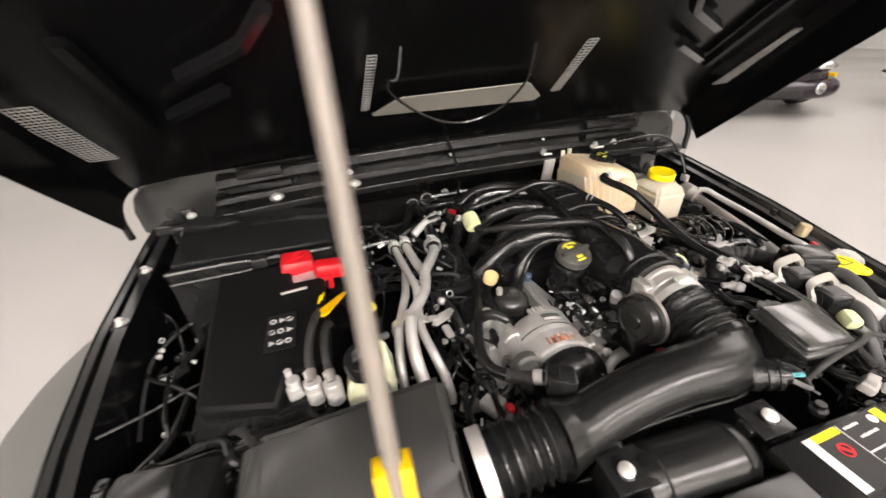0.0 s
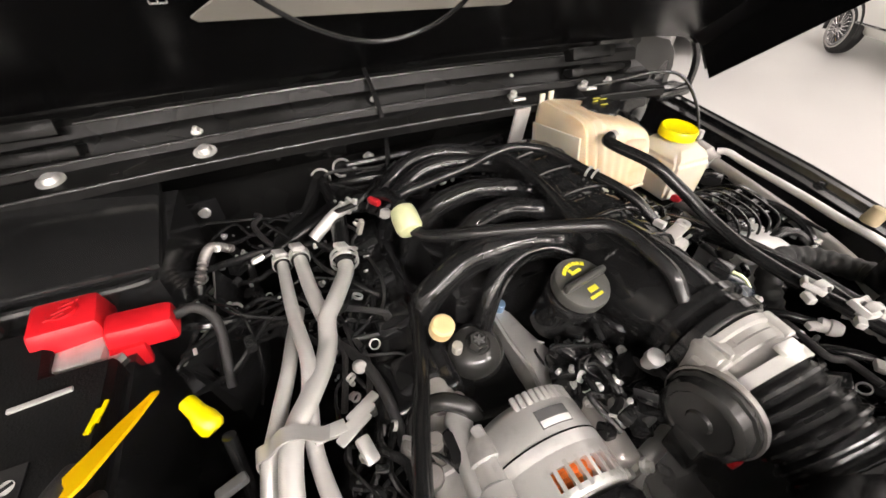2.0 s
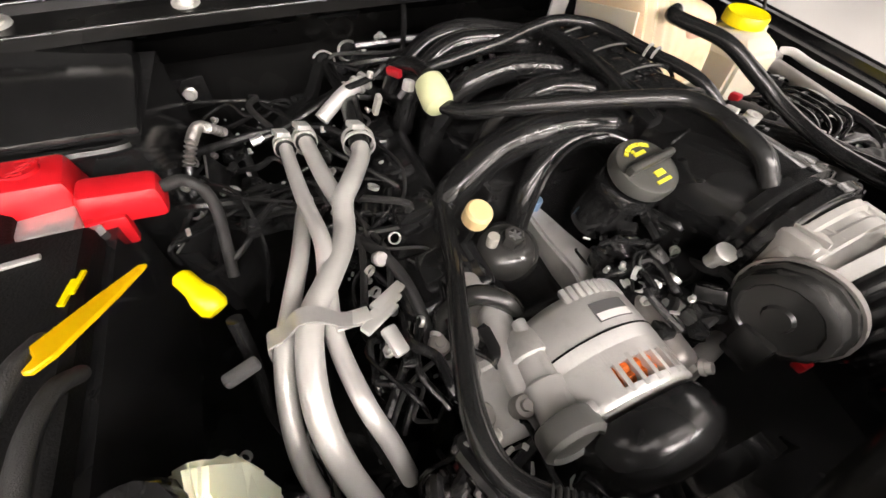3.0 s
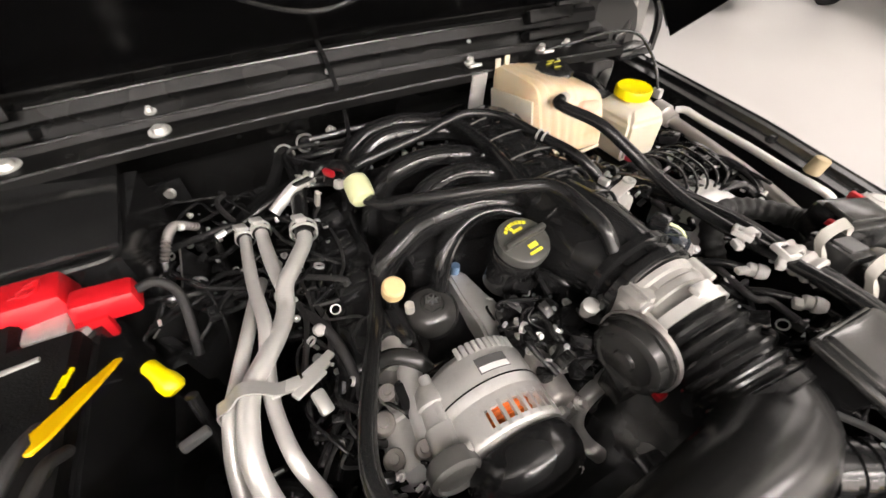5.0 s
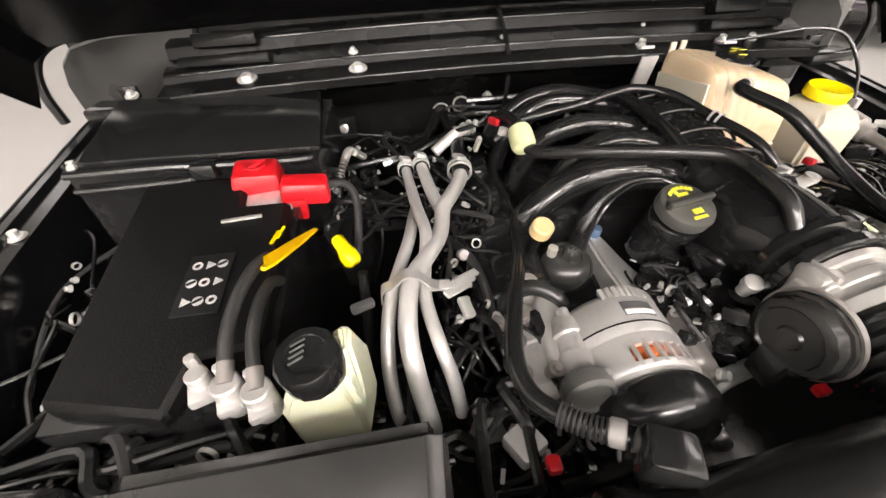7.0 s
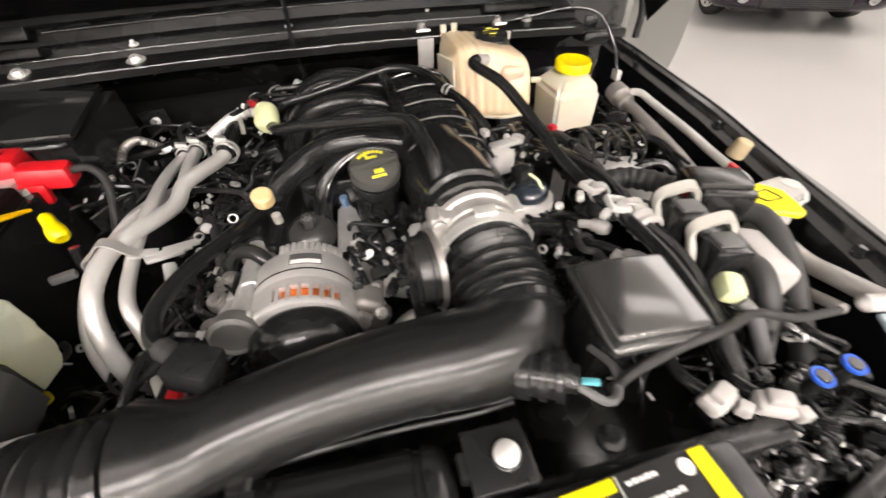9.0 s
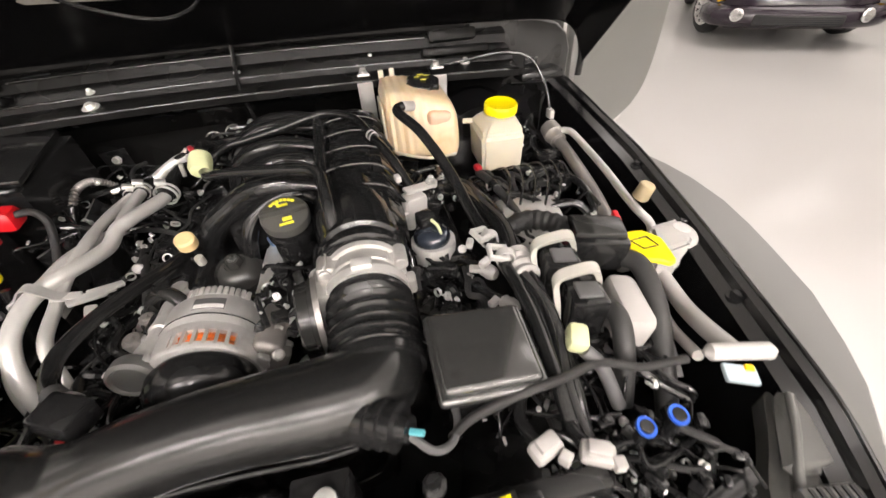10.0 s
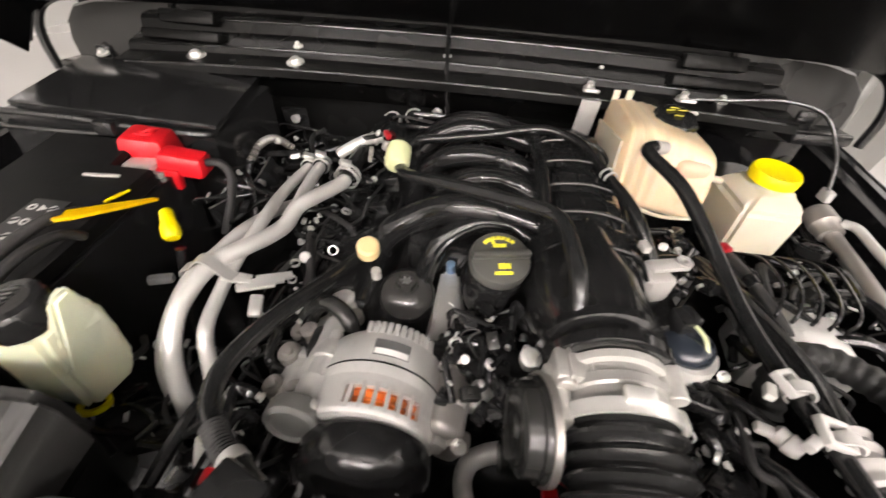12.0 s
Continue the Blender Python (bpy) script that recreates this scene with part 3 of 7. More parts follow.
part("chassis", t, BLACK, shell)
t = B()
box(t, (0.420, 0.146, 1.064), (0.17, 0.014, 0.03), (0, 0, 15.5), bev=0.003)
part("support_rail", t, SATIN, shell, "black rail beside the headlamp")
# bright washers and bolts of the cowl
def cowl_bolt(c, r, tall=0.007, tilt=(0, -0.25, 1), name="cowl_bolt"):
    bolt = thing(name, c, "flat bright zinc bolt head on a washer", "bolt", "cowl bolts")
    part("washer", lathe(B(), c, tilt, [(0, r), (0.003, r), (0.0035, r * 0.8)], 20), ZINC, bolt)
    part("head", lathe(B(), Vector(c) + Vector(tilt).normalized() * 0.003, tilt, [(0, r * 0.62), (tall - 0.003, r * 0.60), (tall, r * 0.45)], 6 if r < 0.011 else 18), ZINC, bolt)


for c, r in (((-0.429, 0.922, 1.219), 0.016), ((-0.252, 0.924, 1.222), 0.015), ((-0.258, 0.958, 1.239), 0.008), ((0.003, 0.968, 1.243), 0.0065), ((0.266, 0.980, 1.239), 0.008),
             ((0.457, 0.935, 1.222), 0.010), ((-0.616, 0.930, 1.205), 0.010), ((-0.014, 1.0, 1.132), 0.010)):
    cowl_bolt(c, r)
# centre strap lying over the cowl
solo("washer_hose", tube(B(), [(-0.02, 1.06, 1.42), (-0.005, 1.04, 1.33), (0.0, 1.01, 1.288), (0.004, 0.962, 1.25), (0.006, 0.935, 1.215), (0.01, 0.95, 1.15), (0.0, 0.96, 1.10)], 0.0045, 8), RUBBER,
     (0, 1.0, 1.25), "thin black rubber hose over the cowl centre", "hose")

# ---- hood, propped open ----
hood = thing("hood", (0, 0.985, 1.285), "open hood, black underside with ribs and mesh vents", "hood")
HD, HN = Vector((0, -0.79, 0.61)).normalized(), Vector((0, 0.61, 0.79)).normalized()


def on_hood(x, s, h=0.0):
    return Vector((x - 0.015, 0.985, 1.285)) + HD * s + HN * h


def half(s):
    return 0.735 - 0.17 * s / 1.2


def hood_sheet(h0, rows_s, inset, skirt, crown):
    rows = []
    for s in rows_s:
        w = half(s) - inset
        rows.append([on_hood(x, s, h + h0) for x, h in ((-w, -skirt), (-w - 0.0, -0.03), (-w + 0.025, -0.006), (-w + 0.12, 0.004), (-w * 0.5, crown), (0, crown * 1.2), (w * 0.5, crown), (w - 0.12, 0.004), (w - 0.025, -0.006), (w, -0.03), (w, -skirt))])
    return thicken(loft(B(), rows, close=False), 0.0015)


part("outer_skin", hood_sheet(0.012, [0, 0.1, 0.3, 0.6, 0.9, 1.1, 1.2], 0.0, 0.10, 0.03), PAINT, hood, "grey painted outer hood skin")
part("inner_panel", hood_sheet(-0.012, [0.01, 0.1, 0.3, 0.6, 0.9, 1.1, 1.19], 0.006, 0.099, 0.012), HOODIN, hood, "gloss black inner panel")


def rib(bm, a, b, w, h):
    p, q = on_hood(*a, -0.018 - h / 2), on_hood(*b, -0.018 - h / 2)
    d = (q - p).normalized()
    side = HN.cross(d).normalized()
    ring_ = lambda o: [o + side * w / 2 - HN * -h / 2, o + side * w * 0.32 - HN * h / 2, o - side * w * 0.32 - HN * h / 2, o - side * w / 2 - HN * -h / 2]
    return loft(bm, [ring_(p), ring_(q)])


for a, b, w, h in (((-0.5, 1.1), (0.5, 1.1), 0.12, 0.03), ((-0.537, 0.262), (-0.525, 0.466), 0.024, 0.014),
                   ((0.537, 0.262), (0.525, 0.466), 0.024, 0.014), ((-0.27, 0.60), (0.24, 0.60), 0.05, 0.02), ((-0.439, 0.384), (-0.339, 0.438), 0.018, 0.016), ((-0.342, 0.436), (-0.297, 0.499), 0.018, 0.016), ((-0.495, 0.289), (-0.392, 0.347), 0.018, 0.016), ((0.439, 0.384), (0.339, 0.438), 0.018, 0.016), ((0.342, 0.436), (0.297, 0.499), 0.018, 0.016), ((0.495, 0.289), (0.392, 0.347), 0.018, 0.016)):
    part("rib", rib(B(), a, b, w, h), GLOSSY if h == 0.016 else HOODIN, hood)
# recessed panel near the rear edge, its pale colour standing for the reflected floor
t = B()
outline = [(-0.180, 0.203), (-0.175, 0.196), (0.166, 0.180), (0.174, 0.182), (0.179, 0.197), (0.135, 0.249), (0.126, 0.253), (-0.122, 0.252), (-0.132, 0.248)]
loft(t, [[on_hood(x, s, -0.016) for x, s in outline], [on_hood(x, s, -0.018) for x, s in outline]])
part("recess_panel", t, RECESS, hood, "recessed panel in the underside, coloured pale for its sheen")
# mesh vents: bright wires over a closed panel stand for light through them
def vent(x, s0, s1, w, tilt):
    t = B()
    n = int((s1 - s0) / 0.0075)
    dx = tilt * (s1 - s0)
    m = max(2, int(w / 0.0065))
    for k in range(n + 1):
        s = s0 + (s1 - s0) * k / n
        rod(t, on_hood(x + dx * k / n - w / 2, s, -0.03), on_hood(x + dx * k / n + w / 2, s, -0.03), 0.0007, n=4)
    for j in range(m + 1):
        o = -w / 2 + w * j / m
        rod(t, on_hood(x + o, s0, -0.03), on_hood(x + dx + o, s1, -0.03), 0.0007, n=4)
    part("vent_mesh", t, ZINC, hood, "woven metal vent mesh, bright for light coming through")


vent(-0.194, 0.247, 0.40, 0.013, 0.10)
vent(0.192, 0.236, 0.39, 0.019, -0.04)
vent(-0.652, 0.182, 0.36, 0.045, 0.02)
vent(0.668, 0.17, 0.36, 0.045, -0.02)
# release cable hanging under the hood
solo("hood_cable", tube(B(), [on_hood(x, s, h) for x, s, h in ((-0.135, 0.40, -0.02), (-0.145, 0.372, -0.05), (-0.158, 0.362, -0.05), (-0.15, 0.325, -0.052), (-0.08, 0.24, -0.056), (-0.005, 0.203, -0.058), (0.06, 0.235, -0.056), (0.088, 0.32, -0.05), (0.09, 0.38, -0.02))], 0.0024, 8),
     BEADM, on_hood(0, 0.22, -0.05), "thin black cable hanging in a loop under the hood", "cable")
# prop rod and its yellow clip
prop = thing("prop_rod", (-0.267, 0.075, 1.085), "long worn metal hood prop rod with an amber grip", "prop rod")
part("rod", tube(B(), [(-0.2668, 0.0715, 1.08), (-0.2665, 0.0763, 1.1), (-0.2611, 0.1473, 1.4), (-0.2575, 0.1946, 1.6), (-0.2540, 0.2419, 1.8)], 0.0048, 12), RODM, prop)
t = B()
rod(t, (-0.2645, 0.1023, 1.21), (-0.2622, 0.1331, 1.34), 0.0085, n=16)
for dx in (-0.0062, 0.0062):
    box(t, (-0.2621 + dx, 0.1355, 1.350), (0.0062, 0.014, 0.034), (-13, 1, 0), bev=0.002)
part("grip", t, AMBER, prop, "amber yellow plastic grip on the rod")
part("socket", box(B(), (-0.267, 0.078, 1.10), (0.03, 0.03, 0.016), bev=0.004), BLACK, prop)

# ---- engine bay: left side (battery side) ----


def bz(y):
    return 1.132 + (y - 0.42) * 0.10


# black module box behind the battery
modbox = thing("module_box", (-0.46, 0.83, 1.0), "matt black plastic box with a folded front lip behind the battery", "box")
part("body", loft(B(), [[(-0.615, 0.713, 0.95), (-0.312, 0.745, 0.95), (-0.295, 0.91, 0.95), (-0.63, 0.91, 0.95)], [(-0.612, 0.716, 1.178), (-0.315, 0.748, 1.158), (-0.30, 0.905, 1.185), (-0.62, 0.905, 1.20)]]), BLACK, modbox)
part("lid", box(B(), (-0.462, 0.822, 1.190), (0.30, 0.165, 0.012), (8, 3, 4), bev=0.005), BLACK, modbox)
t = B()
tube(t, [(-0.612, 0.713, 1.184), (-0.5, 0.724, 1.179), (-0.46, 0.728, 1.174), (-0.40, 0.735, 1.169), (-0.33, 0.743, 1.164), (-0.318, 0.76, 1.162)], 0.005, 8)
tube(t, [(-0.608, 0.708, 1.164), (-0.5, 0.718, 1.160), (-0.47, 0.721, 1.160)], 0.004, 8)
part("front_lip", t, SATIN, modbox)
part("latch", box(B(), (-0.455, 0.724, 1.170), (0.03, 0.02, 0.022), bev=0.004), BLACK, modbox)

battery = thing("battery", (-0.425, 0.56, 0.97), "charcoal wrapped battery with uncovered lead terminals and a warning label", "battery")
t = B()
loft(t, [[(x, y, bz(y) - 0.17) for x, y in ((-0.515, 0.415), (-0.335, 0.415), (-0.335, 0.70), (-0.53, 0.70))], [(x, y, bz(y) - 0.022) for x, y in ((-0.515, 0.415), (-0.335, 0.415), (-0.335, 0.70), (-0.53, 0.70))]])
part("case", t, BLACK, battery)
outline = [(-0.508, 0.428), (-0.405, 0.405), (-0.395, 0.452), (-0.342, 0.458), (-0.340, 0.655), (-0.395, 0.655), (-0.403, 0.715), (-0.53, 0.715), (-0.522, 0.60)]
t = B()
slab(t, outline, pose(0, 0, 0) , 0.024, 0.005)
for v in t.verts:
    v.co.z += bz(v.co.y) - 0.024
part("wrap", t, FELT, battery, "charcoal felt wrap")
# white-on-black warning label with pictograms
t = B()
slab(t, [(-0.429, 0.497), (-0.385, 0.497), (-0.385, 0.573), (-0.429, 0.573)], pose(0, 0, 0), 0.0012, 0)
for v in t.verts:
    v.co.z += bz(v.co.y) + 0.0006
lab = part("warning_label", t, LABELBLACK, battery, "black label with white warning pictograms")
for j, yy in enumerate((0.512, 0.535, 0.558)):
    for k, xx in enumerate((-0.4195, -0.407, -0.3945)):
        if (j + k) % 3 == 0:
            part("pictogram", lathe(B(), (xx, yy, bz(yy) + 0.0016), (0, -0.13, 1), [(0, 0.0060), (0.0008, 0.0060)], 3), PRINTGREY, lab)
        elif (j + k) % 3 == 1:
            part("pictogram", lathe(B(), (xx, yy, bz(yy) + 0.0016), (0, -0.13, 1), [(0, 0.0052), (0.0008, 0.0052)], 18), PRINTGREY, lab)
            part("pictogram_bar", box(B(), (xx, yy, bz(yy) + 0.0028), (0.009, 0.0028, 0.0006), (7, 0, 30), bev=0), LABELBLACK, lab)
        else:
            part("pictogram", ring(B(), (xx, yy, bz(yy) + 0.002), (0, -0.13, 1), 0.0028, 0.0024, 0.0008, 18), PRINTGREY, lab)
# terminals
for x, y, r in ((-0.384, 0.432, 0.009), (-0.358, 0.420, 0.012), (-0.332, 0.411, 0.012)):
    t = B()
    rod(t, (x, y, 1.105), (x, y, 1.142), r)
    box(t, (x, y - 0.006, 1.124), (0.020, 0.024, 0.010), (0, 0, 20), bev=0.003)
    rod(t, (x - 0.006, y + 0.012, 1.11), (x - 0.006, y + 0.012, 1.148), 0.005, n=6)
    part("negative_terminal", t, ALU, battery, "dull cast lead terminal clamp")
t = B()
box(t, (-0.385, 0.678, 1.136), (0.056, 0.034, 0.026), bev=0.004)
rod(t, (-0.35, 0.668, 1.11), (-0.35, 0.668, 1.142), 0.007, n=6)
part("positive_terminal", t, ALU, battery)
part("hold_down_strip", box(B(), (-0.390, 0.626, bz(0.626) + 0.002), (0.045, 0.005, 0.003), (6, 0, 6), bev=0.001), ZINC, battery, "thin bright strip")

cap = thing("terminal_cover", (-0.36, 0.70, 1.13), "bright red plastic positive terminal cover", "terminal cover")
t = B()
box(t, (-0.389, 0.712, 1.157), (0.066, 0.056, 0.036), (4, 6, 8), bev=0.006, taper=(0.82, 0.8))
part("hood_block", t, RED, cap)
t = B()
box(t, (-0.328, 0.693, 1.147), (0.064, 0.040, 0.03), (4, 8, 6), bev=0.007, taper=(0.9, 0.75))
box(t, (-0.342, 0.674, 1.129), (0.03, 0.012, 0.03), (0, 6, 6), bev=0.003)
part("cable_boot", t, RED, cap)
t = B()
for k in range(3):
    box(t, (-0.392 + 0.004 * k, 0.706 + 0.008 * k, 1.1755), (0.016, 0.0025, 0.0022), (0, 0, 30), bev=0.0006)
ring(t, (-0.388, 0.714, 1.175), (0, 0, 1), 0.0115, 0.0015, 0.003)
part("moulded_mark", t, RED, cap)

# yellow tag, cables from the negative terminals
tagt = thing("cable_tag", (-0.34, 0.57, 1.15), "amber yellow warning tag clipped on the battery cable", "tag")
t = B()
slab(t, [(-0.002, -0.006), (0.05, -0.003), (0.086, 0.001), (0.083, 0.006), (0.045, 0.009), (0.0, 0.011), (-0.006, 0.003), (-0.016, 0.001), (-0.015, -0.004)], pose(-0.334, 0.528, 1.166, 8, 17, 68), 0.004, 0.001)
part("tag_plate", t, AMBER, tagt)
t = B()
box(t, (-0.347, 0.590, bz(0.59) + 0.001), (0.004, 0.022, 0.002), (0, 0, -12), bev=0)
box(t, (-0.342, 0.597, bz(0.597) + 0.001), (0.003, 0.02, 0.002), (0, 0, -12), bev=0)
part("yellow_mark", t, YELLOW, tagt)
for nm, pts, r in (("battery_cable", [(-0.358, 0.42, 1.140), (-0.360, 0.455, 1.156), (-0.356, 0.49, 1.165), (-0.348, 0.52, 1.169), (-0.343, 0.541, 1.163)], 0.0060),
                   ("battery_cable", [(-0.332, 0.411, 1.140), (-0.337, 0.445, 1.156), (-0.338, 0.48, 1.161), (-0.335, 0.51, 1.157), (-0.332, 0.525, 1.145)], 0.0054)):
    cb = thing(nm, pts[0], "thick dark grey braided battery cable", "cable", "battery cables")
    part("sheath", tube(B(), pts, r, 14), LOOM, cb)
    part("end_cap", blob(B(), pts[-1], (r, r, r), 12), LOOM, cb)
    part("lug", tube(B(), [pts[0], Vector(pts[0]).lerp(Vector(pts[1]), 0.45)], 0.0068, 12), DULL, cb, "crimped metal cable lug")
solo("cable", tube(B(), [(-0.302, 0.694, 1.147), (-0.28, 0.70, 1.145), (-0.266, 0.69, 1.12), (-0.272, 0.65, 1.06)], 0.0055), LOOM, (-0.29, 0.7, 1.15), "black positive cable leaving the red cover", "cable")
ycap = thing("vent_cap", (-0.278, 0.577, 1.12), "yellow rubber cap on a grey drain hose", "cap")
part("cap", lathe(B(), (-0.282, 0.586, 1.144), (0.5, -0.7, -0.55), [(0, 0.005), (0.003, 0.0075), (0.016, 0.008), (0.024, 0.0105), (0.034, 0.0105), (0.038, 0.0075)], 20), YELLOW, ycap)
part("drain_hose", tube(B(), [(-0.257, 0.557, 1.112), (-0.260, 0.545, 1.06), (-0.268, 0.53, 0.98), (-0.27, 0.53, 0.9)], 0.006), RUBBER, ycap)

# fluid reservoir with black cap
psr = thing("fluid_reservoir", (-0.29, 0.425, 1.04), "pale green translucent fluid reservoir with a black screw cap", "reservoir")
t = B()
loft(t, [[(-0.316, 0.400, 1.04), (-0.264, 0.396, 1.04), (-0.256, 0.446, 1.04), (-0.310, 0.452, 1.04)], [(-0.326, 0.393, 1.065), (-0.254, 0.391, 1.065), (-0.245, 0.456, 1.065), (-0.321, 0.459, 1.065)],
         [(-0.328, 0.393, 1.125), (-0.253, 0.393, 1.128), (-0.245, 0.458, 1.142), (-0.324, 0.461, 1.128)], [(-0.316, 0.404, 1.14), (-0.264, 0.402, 1.144), (-0.255, 0.45, 1.156), (-0.312, 0.451, 1.142)]])
for v in t.verts:
    v.co.x, v.co.y = -0.283 + (v.co.x + 0.288) * 0.84, 0.422 + (v.co.y - 0.426) * 0.86
bmesh.ops.bevel(t, geom=t.edges[:], offset=0.006, segments=2, affect="EDGES")
tt = B()
loft(tt, [[(-0.283, 0.398, 1.10), (-0.252, 0.396, 1.10), (-0.248, 0.449, 1.10), (-0.292, 0.451, 1.10)], [(-0.273, 0.410, 1.142), (-0.2505, 0.406, 1.128), (-0.2475, 0.447, 1.130), (-0.283, 0.449, 1.146)], [(-0.262, 0.424, 1.166), (-0.256, 0.424, 1.164), (-0.255, 0.440, 1.167), (-0.264, 0.441, 1.169)]])
bmesh.ops.bevel(tt, geom=tt.edges[:], offset=0.003, segments=2, affect="EDGES")
add(t, tt)
part("body", t, PALE, psr)
cp = part("cap", lathe(B(), (-0.286, 0.420, 1.139), (-0.05, -0.1, 1), [(0, 0.022), (0.004, 0.026), (0.026, 0.0265), (0.030, 0.024), (0.031, 0.017), (0.0295, 0.016)], 14), BLACK, psr, "black ridged screw cap")
t = B()
for k in range(4):
    box(t, (-0.294, 0.412 + 0.005 * k, 1.1695 + 0.0005 * k), (0.012, 0.0016, 0.001), (0, 0, 30), bev=0)
part("cap_print", t, GREYPL, cp)
part("drip_ring", ring(B(), (-0.278, 0.405, 1.03), (0, 0.3, 1), 0.010, 0.004, 0.006), YELLOW, psr, "yellow ring under the reservoir")

# ---- air filter box, bellows and intake tube ----
abx = thing("air_filter_box", (-0.32, 0.28, 0.95), "satin black air filter box with a sloping rounded lid", "air box")
t = B()
loft(t, [[(-0.45, 0.19, 0.95), (-0.205, 0.20, 0.95), (-0.205, 0.345, 0.95), (-0.45, 0.36, 0.95)], [(-0.455, 0.18, 1.06), (-0.20, 0.19, 1.06), (-0.20, 0.352, 1.09), (-0.455, 0.37, 1.06)]])
bmesh.ops.bevel(t, geom=t.edges[:], offset=0.008, segments=2, affect="EDGES")
part("base", t, BLACK, abx)
t = B()
loft(t, [[(-0.458, 0.178, 1.062), (-0.196, 0.186, 1.065), (-0.190, 0.360, 1.095), (-0.458, 0.378, 1.065)], [(-0.452, 0.186, 1.088), (-0.193, 0.20, 1.09), (-0.190, 0.358, 1.155), (-0.450, 0.374, 1.108)],
         [(-0.42, 0.215, 1.112), (-0.20, 0.262, 1.124), (-0.196, 0.352, 1.174), (-0.42, 0.362, 1.134)]])
bmesh.ops.bevel(t, geom=t.edges[:], offset=0.009, segments=3, affect="EDGES")
part("lid", t, COVERM, abx)
t = B()
for x in (-0.43, -0.24):
    box(t, (x, 0.182, 1.075), (0.016, 0.012, 0.04), bev=0.002)
part("clip", t, ZINC, abx, "spring clips")
solo("splash_box", box(box(B(), (-0.535, 0.30, 1.06), (0.12, 0.16, 0.10), (0, 0, -4), bev=0.008), (-0.53, 0.24, 1.10), (0.11, 0.08, 0.03), (0, 0, -4), bev=0.008), BLACK, (-0.535, 0.3, 1.0), "matt black splash box beside the air filter box", "box")

intake = thing("intake_tube", (0.05, 0.27, 1.07), "satin black plastic intake tube with ribbed rubber bellows", "intake tube")
DUCT = [(-0.085, 0.268, 1.112), (-0.060, 0.270, 1.112), (-0.035, 0.273, 1.115), (0.0, 0.278, 1.122), (0.05, 0.283, 1.128), (0.10, 0.286, 1.129), (0.150, 0.289, 1.124), (0.185, 0.297, 1.117), (0.203, 0.312, 1.113), (0.207, 0.325, 1.113)]
part("tube", tube(B(), DUCT, [0.046, 0.0385, 0.0345, 0.034, 0.035, 0.0365, 0.040, 0.043, 0.044, 0.043], 32, 8), TUBEM, intake)
bel = part("bellows", tube(B(), [(0.2065, 0.318, 1.113), (0.207, 0.355, 1.119), (0.206, 0.403, 1.128)], 0.0445, 32, 6, ribs=(0.0128, 0.0072)), RUBBER, intake, "ribbed rubber bellows at the throttle")
bel2 = part("bellows", tube(B(), [(-0.178, 0.268, 1.098), (-0.13, 0.268, 1.105), (-0.082, 0.268, 1.112)], 0.041, 32, 6, ribs=(0.014, 0.008)), RUBBER, intake, "ribbed rubber bellows at the filter box")
t = B()
ring(t, (0.2055, 0.407, 1.129), (0.0, 1, 0.15), 0.0435, 0.003, 0.011, 36)
box(t, (0.206, 0.407, 1.176), (0.022, 0.012, 0.007), (8, 0, 0), bev=0.002)
part("hose_clamp", t, ZINC, bel, "bright worm clamp")
t = B()
ring(t, (-0.172, 0.268, 1.099), (1, 0, 0.15), 0.042, 0.003, 0.016, 36)
part("hose_clamp", t, ZINC, bel2, "bright worm clamp")
part("collar", ring(B(), (0.2065, 0.322, 1.113), (0.05, 1, 0.15), 0.043, 0.0045, 0.010, 36), SATIN, intake)
part("seam", tube(B(), [(-0.03, 0.243, 1.100), (0.0, 0.249, 1.106), (0.05, 0.250, 1.110), (0.10, 0.250, 1.110), (0.15, 0.250, 1.106), (0.182, 0.254, 1.102)], 0.0024, 8, 6), BEADM, intake, "glossy moulded seam")
reson = thing("resonator", (0.075, 0.205, 1.05), "satin black rounded intake resonator bolted under the tube", "resonator")
part("chamber", lathe(B(), (-0.022, 0.209, 1.081), (1, -0.03, 0.0), [(0, 0.012), (0.002, 0.030), (0.006, 0.037), (0.014, 0.040), (0.020, 0.040), (0.022, 0.0375), (0.026, 0.0375), (0.028, 0.040), (0.118, 0.040), (0.120, 0.0375), (0.124, 0.0375), (0.126, 0.040), (0.134, 0.039), (0.142, 0.034), (0.146, 0.024), (0.147, 0.010)], 40), TUBEM, reson)
for sd, bits in ((1, (((0.155, 0.213, 1.117), (0.045, 0.042, 0.005)), ((0.133, 0.213, 1.112), (0.012, 0.018, 0.012)), ((0.176, 0.213, 1.09), (0.004, 0.04, 0.05)))),
                 (-1, (((-0.03, 0.21, 1.115), (0.05, 0.045, 0.005)), ((-0.052, 0.21, 1.09), (0.004, 0.04, 0.05))))):
    t = B()
    for c, sz in bits:
        box(t, c, sz, bev=0.0015)
    part("bracket", t, SATIN, reson)
part("inlet", tube(B(), [(-0.015, 0.262, 1.10), (-0.022, 0.240, 1.100), (-0.016, 0.220, 1.09)], 0.013, 14), TUBEM, reson)
for c in ((0.160, 0.212, 1.119), (-0.034, 0.208, 1.117)):
    bolt = thing("panel_bolt", c, "round white-topped fastener on the support panel", "bolt", "panel bolts")
    part("flange", lathe(B(), c, (0, -0.1, 1), [(0, 0.0105), (0.003, 0.0105), (0.004, 0.009)], 22), SATIN, bolt)
    part("head", lathe(B(), Vector(c) + Vector((0, 0, 0.003)), (0, -0.1, 1), [(0, 0.0088), (0.003, 0.0088), (0.004, 0.0075)], 22), ZINC, bolt)

